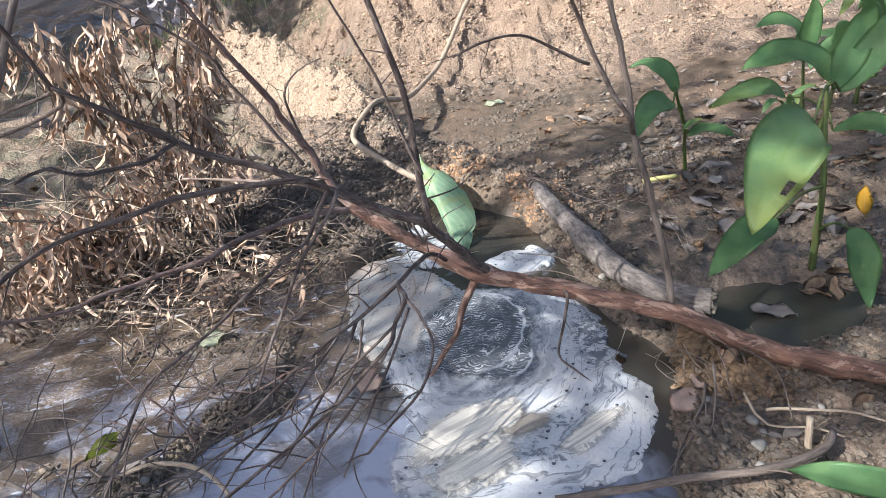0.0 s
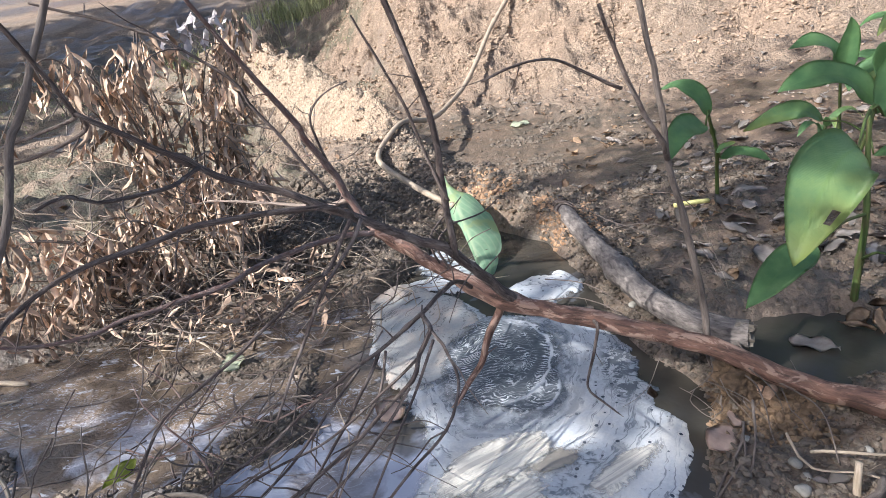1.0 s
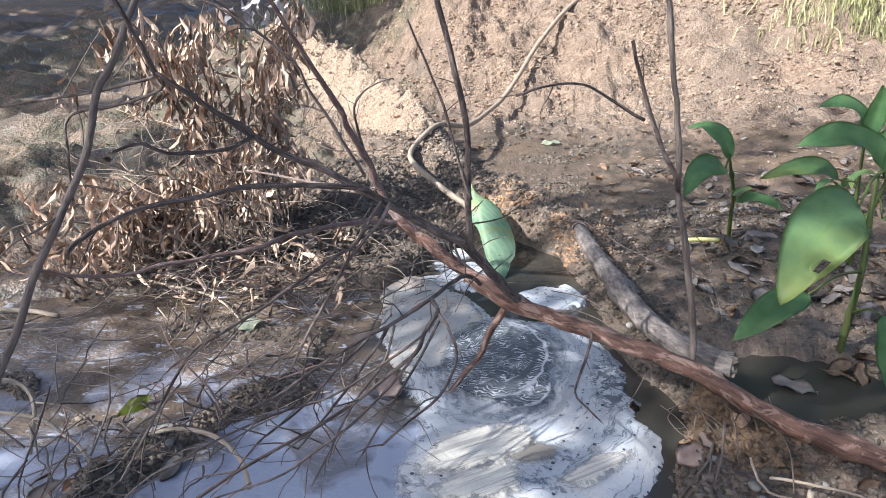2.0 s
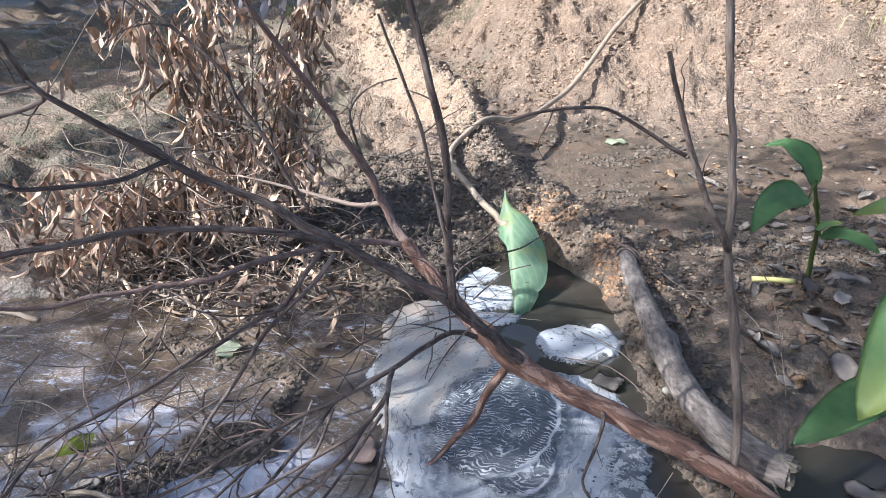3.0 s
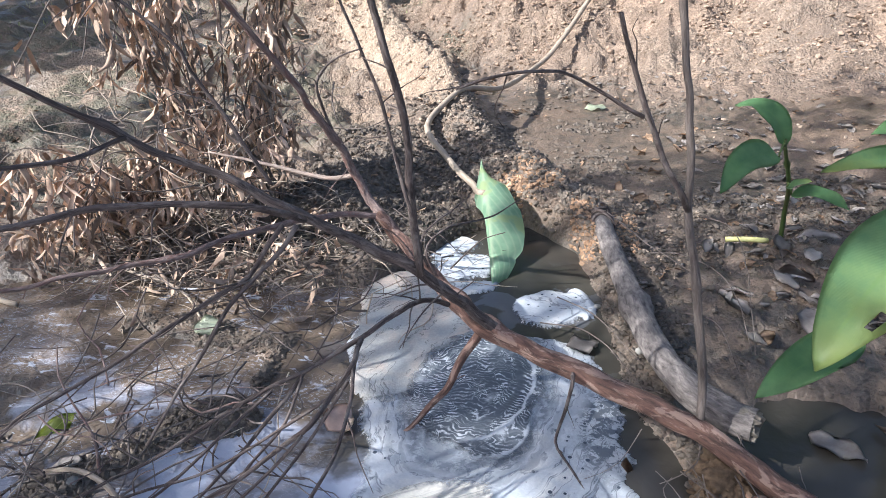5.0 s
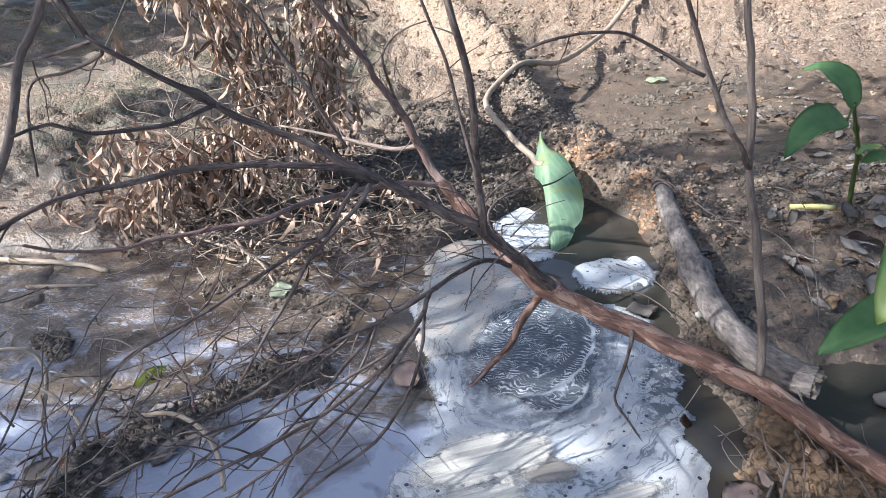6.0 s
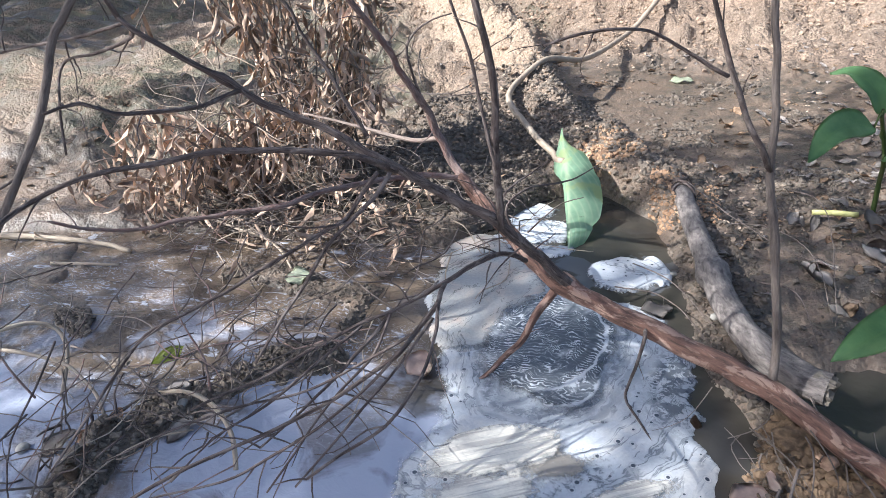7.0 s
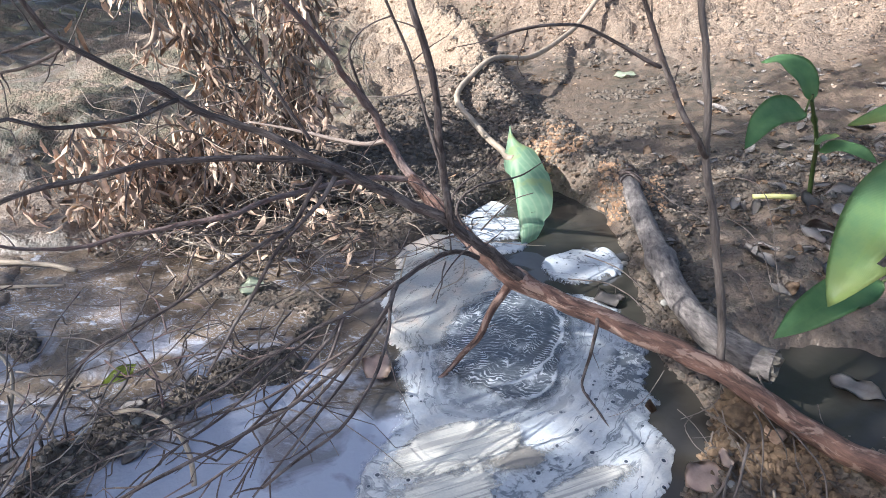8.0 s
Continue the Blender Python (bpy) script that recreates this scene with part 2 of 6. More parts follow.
        arch = mul(math_node(n, l, "POWER", math_node(n, l, "ABSOLUTE", sep.outputs[0]), 2.0), 45)
        comb = add(add(mul(sep.outputs[1], 92), mul(bend.outputs[0], 8)), add(arch, add(mul(fine.outputs[0], 1.3), mul(edge(ring, 0.44, 0.54), 1.6))))
        hair = mul(edge(tri(comb), 0.20, 0.46), add(0.15, mul(edge(noise_node(n, l, 19, 5, 0.7, pos, 0.6).outputs[0], 0.42, 0.60), 0.85)))
        arcs = mul(mul(edge(tri(add(mul(rad, 20), mul(fine.outputs[0], 0.5))), 0.30, 0.46), edge(rad, 0.12, 0.19)), edge(sep.outputs[0], -0.03, 0.07))
        lane = mul(edge(tri(add(mul(rad, 9), 0.2)), 0.16, 0.05), edge(sep.outputs[0], -0.06, 0.06))
        cover = mul(top(mul(hair, 0.85), mul(arcs, 0.65)), sub(1.0, mul(lane, 0.9)))
        cover = top(cover, mul(edge(blob.outputs[0], 0.52, 0.66), 0.55))
        col = mix_node(n, l, cover, (0.095, 0.108, 0.125), (0.80, 0.82, 0.84))
    elif look_of == "sun_streaks":
        # sunlight on the froth, painted as cream streaks with darker gaps
        turn = n.new("ShaderNodeMapping")
        turn.vector_type = "TEXTURE"
        turn.inputs["Location"].default_value, turn.inputs["Rotation"].default_value = (0.14, 1.385, 0), (0, 0, radians(32))
        l.new(tc, turn.inputs[0])
        streak = noise_node(n, l, 1.0, 7, 0.66, vec("MULTIPLY", turn.outputs[0], (3.0, 75.0, 0)), 0.5)
        cover = mul(edge(streak.outputs[0], 0.36, 0.58), add(0.8, mul(edge(grain.outputs[0], 0.4, 0.6), 0.2)))
        col = mix_node(n, l, cover, (0.46, 0.43, 0.385), (0.78, 0.735, 0.635))
    elif look_of == "skin":
        wide = drawn(0.8, 7)
        rim = edge(tri(add(mul(wide, 7), mul(fine.outputs[0], 0.15))), 0.07, 0.02)
        cover = mul(sub(1.0, mul(rim, 0.6)), add(0.75, mul(edge(grain.outputs[0], 0.40, 0.62), 0.25)))
        tone = ramp_node(n, l, blob.outputs[0], [(0.40, (0.40, 0.41, 0.41)), (0.52, (0.50, 0.48, 0.44)), (0.64, (0.60, 0.50, 0.42))]).outputs[0]
        col = mix_node(n, l, cover, (0.16, 0.16, 0.155), tone)
    else:
        cover = mul(edge(add(mul(blob.outputs[0], 0.5), mul(fine.outputs[0], 0.5)), 0.46, 0.60), 0.6)
        col = mix_node(n, l, cover, (0.27, 0.245, 0.21), (0.60, 0.59, 0.56))
    l.new(col, b.inputs["Base Color"])
    rr = n.new("ShaderNodeMapRange")
    rr.inputs["To Min"].default_value, rr.inputs["To Max"].default_value = 0.14, 0.5
    l.new(cover, rr.inputs[0])
    l.new(rr.outputs[0], b.inputs["Roughness"])
    bump_node(n, l, b, add(cover, mul(fine.outputs[0], 0.4)), 0.35, 0.004)
    body = n.new("ShaderNodeAttribute")
    body.attribute_name = "body"
    gone = edge(add(body.outputs["Fac"], mul(sub(add(mul(blob.outputs[0], 0.6), mul(fine.outputs[0], 0.4)), 0.5), 1.1 if look_of in ("froth", "swirl") else 2.4)), 0.45, 0.05)
    clr = n.new("ShaderNodeBsdfTransparent")
    mx = n.new("ShaderNodeMixShader")
    l.new(gone, mx.inputs[0])
    l.new(b.outputs[0], mx.inputs[1])
    l.new(clr.outputs[0], mx.inputs[2])
    l.new(mx.outputs[0], n["Material Output"].inputs["Surface"])
    return m


def mat_bark(name, dark, light, patch=None, stretch=(1, 0.16, 1), scale=60, rough=0.75, bump=0.6, crisp=False):
    m, n, l, b = nodes_of(name)
    uv = n.new("ShaderNodeUVMap").outputs[0]
    mp = n.new("ShaderNodeMapping")
    mp.inputs["Scale"].default_value = stretch
    l.new(uv, mp.inputs[0])
    a = noise_node(n, l, scale * 1.6, 8, 0.7, mp.outputs[0], 0.3)
    mp2 = n.new("ShaderNodeMapping")
    mp2.inputs["Scale"].default_value = (1, 0.45, 1)
    l.new(uv, mp2.inputs[0])
    c = noise_node(n, l, scale * 0.7, 6, 0.68, mp2.outputs[0], 0.6)
    col = ramp_node(n, l, a.outputs[0], [(0.34, dark), (0.66, light)]).outputs[0]
    if patch:
        f = ramp_node(n, l, c.outputs[0], [(0.52, (0, 0, 0)), (0.57, (1, 1, 1))] if crisp else [(0.48, (0, 0, 0)), (0.66, (1, 1, 1))])
        col = mix_node(n, l, math_node(n, l, "MULTIPLY", f.outputs[0], 0.75), col, patch)
    l.new(col, b.inputs["Base Color"])
    b.inputs["Roughness"].default_value, b.inputs["Specular IOR Level"].default_value = rough, 0.3
    bump_node(n, l, b, math_node(n, l, "ADD", a.outputs[0], c.outputs[0]), bump, 0.009)
    return m


def mat_leaf(name, dark, light, rib, veins=26.0, rough=0.42, trans=0.25, spots=None, show=0.07, tip=None):
    """A fresh blade: fine side veins slanting from the midrib, mottling, and light through it."""
    m, n, l, b = nodes_of(name)
    uv = n.new("ShaderNodeUVMap").outputs[0]
    sep = n.new("ShaderNodeSeparateXYZ")
    l.new(uv, sep.inputs[0])
    off = math_node(n, l, "ABSOLUTE", math_node(n, l, "SUBTRACT", sep.outputs[0], 0.5))
    ph = math_node(n, l, "SUBTRACT", math_node(n, l, "MULTIPLY", sep.outputs[1], veins), math_node(n, l, "MULTIPLY", off, veins * 0.9))
    vein = math_node(n, l, "POWER", math_node(n, l, "ABSOLUTE", math_node(n, l, "SINE", math_node(n, l, "MULTIPLY", ph, math.pi))), 3.0 if show < 0.3 else 9.0)
    tc = n.new("ShaderNodeTexCoord").outputs["Object"]
    mo = noise_node(n, l, 18, 5, 0.6, tc)
    c = ramp_node(n, l, mo.outputs[0], [(0.3, dark), (0.7, light)]).outputs[0]
    c = mix_node(n, l, math_node(n, l, "MULTIPLY", vein, show), c, dark if show < 0.3 else rib)
    mid = ramp_node(n, l, off, [(0.012, (1, 1, 1)), (0.035 if show < 0.4 else 0.055, (0, 0, 0))])
    c = mix_node(n, l, math_node(n, l, "MULTIPLY", mid.outputs[0], 0.7), c, rib)
    if spots:
        sp = noise_node(n, l, 9, 3, 0.5, tc)
        c = mix_node(n, l, ramp_node(n, l, sp.outputs[0], [(0.60, (0, 0, 0)), (0.66, (1, 1, 1))]).outputs[0], c, spots)
    if tip:
        aged = math_node(n, l, "ADD", sep.outputs[1], math_node(n, l, "MULTIPLY", math_node(n, l, "SUBTRACT", mo.outputs[0], 0.5), 0.7))
        aged = math_node(n, l, "SUBTRACT", aged, math_node(n, l, "MULTIPLY", sep.outputs[0], 0.35))
        c = mix_node(n, l, ramp_node(n, l, aged, [(0.25, (0, 0, 0)), (0.85, (1, 1, 1))]).outputs[0], c, tip)
    l.new(c, b.inputs["Base Color"])
    b.inputs["Roughness"].default_value = rough
    b.inputs["Specular IOR Level"].default_value = 0.45
    bump_node(n, l, b, math_node(n, l, "SUBTRACT", math_node(n, l, "MULTIPLY", mid.outputs[0], -1.5), vein), 0.12, 0.003)
    tr = n.new("ShaderNodeBsdfTranslucent")
    l.new(mix_node(n, l, 0.4, c, (0.45, 0.58, 0.12)), tr.inputs["Color"])
    mx = n.new("ShaderNodeMixShader")
    mx.inputs[0].default_value = trans
    l.new(b.outputs[0], mx.inputs[1])
    l.new(tr.outputs[0], mx.inputs[2])
    l.new(mx.outputs[0], n["Material Output"].inputs["Surface"])
    return m


M_SOIL = mat_ground()
M_WATER = mat_water()
M_SKIN = mat_scum("foam_skin", "skin")
M_FROTH, M_SWIRL, M_SUN_STREAKS, M_CLEAR = mat_scum("foam_froth", "froth"), mat_scum("foam_swirl", "swirl"), mat_scum("foam_sun_streaks", "sun_streaks"), mat_scum("foam_film", "film")
M_CLOD = mat_simple("soil_clod", (0.25, 0.19, 0.14), (0.50, 0.395, 0.30), 70, 0.95, 0.7, 0.006, vary=0.14)
M_BANKCLOD = mat_simple("far_bank_clod", (0.20, 0.14, 0.10), (0.42, 0.315, 0.23), 70, 0.95, 0.7, 0.006, vary=0.35)
M_WETCLOD = mat_simple("wet_soil_clod", (0.06, 0.048, 0.038), (0.20, 0.165, 0.13), 70, 0.7, 0.7, 0.006)
M_RED = mat_bark("peeling_red_bark", (0.06, 0.040, 0.034), (0.30, 0.165, 0.120), (0.44, 0.30, 0.235), (1, 0.22, 1), 40, 0.7, 1.0, True)
M_DARK = mat_bark("dark_twig_bark", (0.030, 0.023, 0.021), (0.175, 0.132, 0.115), (0.30, 0.25, 0.22))
M_PALEBARK = mat_bark("pale_peeled_bark", (0.20, 0.145, 0.115), (0.52, 0.42, 0.345), (0.36, 0.25, 0.21))
M_PINK = mat_bark("pinkish_bark", (0.11, 0.072, 0.062), (0.40, 0.295, 0.255), (0.22, 0.12, 0.10), (1, 0.3, 1), 50, 0.75, 0.9, True)
M_GREY = mat_bark("grey_twig_bark", (0.075, 0.060, 0.052), (0.26, 0.215, 0.185), (0.15, 0.12, 0.10))
M_PALE = mat_bark("bleached_twig", (0.28, 0.22, 0.16), (0.55, 0.46, 0.36))
M_LOG = mat_bark("weathered_log", (0.075, 0.064, 0.060), (0.36, 0.315, 0.285), (0.17, 0.15, 0.14), (1, 0.32, 1), 50, 0.85, 1.0)
M_WOOD = mat_simple("splintered_wood", (0.09, 0.075, 0.06), (0.34, 0.30, 0.25), 45, 0.85, 0.9, 0.006)
M_VINE = mat_bark("pale_vine_skin", (0.27, 0.21, 0.155), (0.46, 0.38, 0.29), None, (1, 0.3, 1), 30, 0.6, 0.3)
M_BLADE = mat_leaf("ginger_leaf", (0.12, 0.26, 0.12), (0.23, 0.39, 0.18), (0.18, 0.33, 0.14), 34, 0.36, 0.22)
M_BLADE_Y = mat_leaf("yellowing_ginger_leaf", (0.17, 0.31, 0.16), (0.28, 0.43, 0.20), (0.22, 0.37, 0.15), 34, 0.36, 0.20, tip=(0.35, 0.43, 0.15))
M_STALK = mat_bark("green_stalk", (0.035, 0.06, 0.018), (0.12, 0.17, 0.05), (0.09, 0.065, 0.035), (1, 0.05, 1), 40, 0.5, 0.2)
M_POOL_LEAF = mat_leaf("floating_leaf_blade", (0.28, 0.46, 0.32), (0.46, 0.64, 0.46), (0.66, 0.74, 0.56), 9, 0.4, 0.25, (0.50, 0.60, 0.34), 0.42)
M_SHRUB = mat_simple("bleached_dry_leaf", (0.21, 0.135, 0.10), (0.74, 0.55, 0.395), 26, 0.7, 0.5, 0.004, vary=0.65)
M_DEAD = mat_simple("dry_brown_leaf", (0.16, 0.10, 0.065), (0.50, 0.36, 0.24), 40, 0.75, 0.6, 0.004, vary=0.55)
M_GREYLEAF = mat_simple("grey_fallen_leaf", (0.26, 0.225, 0.20), (0.50, 0.45, 0.41), 22, 0.75, 0.4, 0.003, vary=0.25)
M_TANLEAF = mat_simple("curled_tan_leaf", (0.46, 0.33, 0.27), (0.78, 0.63, 0.53), 24, 0.7, 0.5, 0.004, vary=0.15)
M_GRASS = mat_simple("grass_blade", (0.18, 0.20, 0.075), (0.46, 0.44, 0.24), 6, 0.6, 0.1, 0.002, vary=0.35)
M_LEAFGREEN = mat_simple("canopy_leaf", (0.035, 0.08, 0.02), (0.08, 0.15, 0.035), 6, 0.6, 0.1, 0.002, vary=0.3)


# ---------------------------------------------------------------- shape tools
def part(name, bm, material, parent=None, label="", smooth=True):
    me = bpy.data.meshes.new(name)
    bm.to_mesh(me)
    bm.free()
    for p in me.polygons:
        p.use_smooth = smooth
    for m in (material if isinstance(material, (list, tuple)) else (material,)):
        me.materials.append(m)
    ob = new(name, me)
    if parent is not None:
        ob.parent = parent
    if label:
        ob["label"] = label
    return ob


def thing(name, place, label, category, group="", kind=""):
    ob = new(name)
    ob.empty_display_size = 0.05
    ob.location = place
    bpy.context.view_layer.update()
    return tagged(ob, label, category, group, kind)


def seat(ob):
    """Keeps a part where it was modelled in the world, under a thing that has a place of its own."""
    ob.matrix_parent_inverse = Matrix.Translation(-ob.parent.location)
    return ob


def smooth_path(pts, step=0.02):
    """Catmull-Rom through the points, at even steps."""
    p = [Vector(q) for q in pts]
    p = [p[0] * 2 - p[1]] + p + [p[-1] * 2 - p[-2]]
    out = []
    for i in range(1, len(p) - 2):
        a, b, c, d = p[i - 1:i + 3]
        k = max(2, int((c - b).length / step))
        for j in range(k):
            t = j / k
            out.append(0.5 * ((2 * b) + (c - a) * t + (2 * a - 5 * b + 4 * c - d) * t * t + (3 * b - a - 3 * c + d) * t ** 3))
    return out + [p[-2]]


def tube(bm, path, r0, r1, sides=8, gnarl=0.12, seed=0, cap=True, knots=0):
    """A tapered limb along the path, with an uneven girth; its UV runs round and along, in metres."""
    rnd = random.Random(seed)
    uvl = bm.loops.layers.uv.verify()
    n = len(path)
    rings, run = [], [0.0]
    for i in range(1, n):
        run.append(run[-1] + (path[i] - path[i - 1]).length)
    swell = [rnd.uniform(0.15, 0.85) for _ in range(knots)]
    up = Vector((0.3, 0.2, 1)).normalized()
    prev = None
    for i, p in enumerate(path):
        t = (path[min(i + 1, n - 1)] - path[max(i - 1, 0)]).normalized()
        if prev is None:
            prev = up.cross(t) if abs(up.dot(t)) < 0.95 else Vector((1, 0, 0)).cross(t)
        side = (prev - t * prev.dot(t)).normalized()
        prev = side
        other = t.cross(side)
        f = i / max(1, n - 1)
        r = r0 + (r1 - r0) * f
        for k in swell:
            r *= 1 + 0.35 * math.exp(-((f - k) * run[-1] / (r0 * 1.3)) ** 2)
        ring = []
        for s in range(sides):
            a = 2 * math.pi * s / sides
            q = 1 + gnarl * (noise.noise((p.x * 9 + 3 * math.cos(a) + seed, p.y * 9 + 3 * math.sin(a), p.z * 9)) * 1.6)
            ring.append(bm.verts.new(p + (side * math.cos(a) + other * math.sin(a)) * r * q))
        rings.append(ring)
    for i in range(n - 1):
        for s in range(sides):
            s2 = (s + 1) % sides
            fc = bm.faces.new((rings[i][s], rings[i][s2], rings[i + 1][s2], rings[i + 1][s]))
            for lp, (u, v) in zip(fc.loops, ((s, i), (s + 1, i), (s + 1, i + 1), (s, i + 1))):
                lp[uvl].uv = (u / sides * 2 * math.pi * r0 * 1.0 + seed * 0.37, run[v])
    if cap:
        bm.faces.new(reversed(rings[0]))
        bm.faces.new(rings[-1])


def twiglets(bm, path, count, length, r, seed, droop=0.3):
    """Short bent side shoots along a limb."""
    rnd = random.Random(seed)
    for k in range(count):
        i = rnd.randrange(len(path) // 6, len(path))
        t = (path[min(i + 1, len(path) - 1)] - path[max(i - 1, 0)]).normalized()
        d = (t * rnd.uniform(0.2, 1.0) + Vector((rnd.gauss(0, 0.6), rnd.gauss(0, 0.6), rnd.gauss(0, 0.5)))).normalized()
        s = length * rnd.uniform(0.4, 1.2)
        p = [path[i].copy()]
        for j in range(4):
            d = (d + Vector((rnd.gauss(0, 0.22), rnd.gauss(0, 0.22), rnd.gauss(-droop * 0.2, 0.2)))).normalized()
            p.append(p[-1] + d * s / 4)
        tube(bm, smooth_path(p, s / 8), r, r * 0.35, 5, 0.1, seed + k)


def blade(bm, pts, width, up=(0, 0, 1), fold=0.25, wave=0.04, seed=0, rows=16, cols=6, point=0.75, thick=0.0012, curl=0.0, gap=()):
    """A leaf along its midrib: widest below the middle, folded at the rib, rippled at the margin."""
    rnd = random.Random(seed)
    uvl = bm.loops.layers.uv.verify()
    path = smooth_path(pts, 0.002)
    grid, faces = [], []
    up = Vector(up).normalized()
    ph = rnd.uniform(0, 6)
    for i in range(rows + 1):
        s = i / rows
        k = s * (len(path) - 1)
        j = min(int(k), len(path) - 2)
        p = path[j].lerp(path[j + 1], k - j)
        t = (path[min(j + 3, len(path) - 1)] - path[max(j - 3, 0)]).normalized()
        side = t.cross(up).normalized()
        nrm = side.cross(t)
        w = width / 2 * max(0.02, math.sin(math.pi * min(1, s ** point * 0.985 + 0.012)) ** 0.8)
        row = []
        for c in range(cols + 1):
            x = 2 * c / cols - 1
            lift = fold * abs(x) * w + wave * width * math.sin(ph + s * 11 + (3 if x > 0 else 0)) * x * x - curl * w * x * x
            row.append(bm.verts.new(p + side * (x * w) + nrm * lift))
        grid.append(row)
    for i in range(rows):
        for c in range(cols):
            if (i, c) in gap:
                continue
            fc = bm.faces.new((grid[i][c], grid[i][c + 1], grid[i + 1][c + 1], grid[i + 1][c]))
            for lp, (u, v) in zip(fc.loops, ((c, i), (c + 1, i), (c + 1, i + 1), (c, i + 1))):
                lp[uvl].uv = (u / cols, v / rows)
            faces.append(fc)
    if thick:
        bmesh.ops.solidify(bm, geom=faces, thickness=thick)


def hash2(ix, iy, seed):
    v = (ix * 374761393 + iy * 668265263 + seed * 1274126177) & 0x7FFFFFFF
    v = ((v ^ (v >> 13)) * 1274126177) & 0x7FFFFFFF
    return ((v ^ (v >> 16)) & 0xFFFF) / 65535.0


def value_noise(x, y, seed=0):
    ix, iy = np.floor(x).astype(np.int64), np.floor(y).astype(np.int64)
    fx, fy = x - ix, y - iy
    fx, fy = fx * fx * (3 - 2 * fx), fy * fy * (3 - 2 * fy)
    a, b = hash2(ix, iy, seed), hash2(ix + 1, iy, seed)
    c, d = hash2(ix, iy + 1, seed), hash2(ix + 1, iy + 1, seed)
    return (a + (b - a) * fx) * (1 - fy) + (c + (d - c) * fx) * fy - 0.5


def fbm(x, y, seed=0, octaves=4):
    out, amp = 0.0, 1.0
    for o in range(octaves):
        out = out + amp * value_noise(x * 2 ** o + 17.3 * o, y * 2 ** o - 9.1 * o, seed + o)
        amp *= 0.5
    return out


def ramp01(v, a, b):
    t = np.clip((v - a) / (b - a), 0, 1)
    return t * t * (3 - 2 * t)


def along(x, y, line):
    """Distance from a line of (x, y, h) nodes, the height of its nearest spot, and the side (+: right of its run)."""
    best = np.full(np.shape(x), 1e9)
    hh, sd = np.zeros(np.shape(x)), np.zeros(np.shape(x))
    for (x0, y0, h0), (x1, y1, h1) in zip(line[:-1], line[1:]):
        dx, dy = x1 - x0, y1 - y0
        t = np.clip(((x - x0) * dx + (y - y0) * dy) / (dx * dx + dy * dy), 0, 1)
        ex, ey = x - x0 - t * dx, y - y0 - t * dy
        d = np.hypot(ex, ey)
        s = dx * -ey + dy * ex
        hit = d < best
        best, hh, sd = np.where(hit, d, best), np.where(hit, h0 + (h1 - h0) * t, hh), np.where(hit, s, sd)
    return best, hh, sd


# ---------------------------------------------------------------- the lie of the land
RIDGE = [(0.50, 2.80, 0.09), (0.33, 3.02, 0.13), (0.18, 3.32, 0.165), (-0.04, 3.55, 0.12), (-0.24, 4.08, 0.19), (-0.36, 4.33, 0.33), (-0.95, 5.35, 0.47), (-1.60, 6.6, 0.57), (-2.6, 8.7, 0.70)]
EAST_SHORE = [(0.60, -1.0), (0.60, 1.20), (0.65, 1.45), (0.71, 1.58), (0.66, 1.72), (0.57, 1.95), (0.53, 2.20), (0.50, 2.45), (0.47, 2.74), (0.30, 2.95), (0.10, 3.06)]


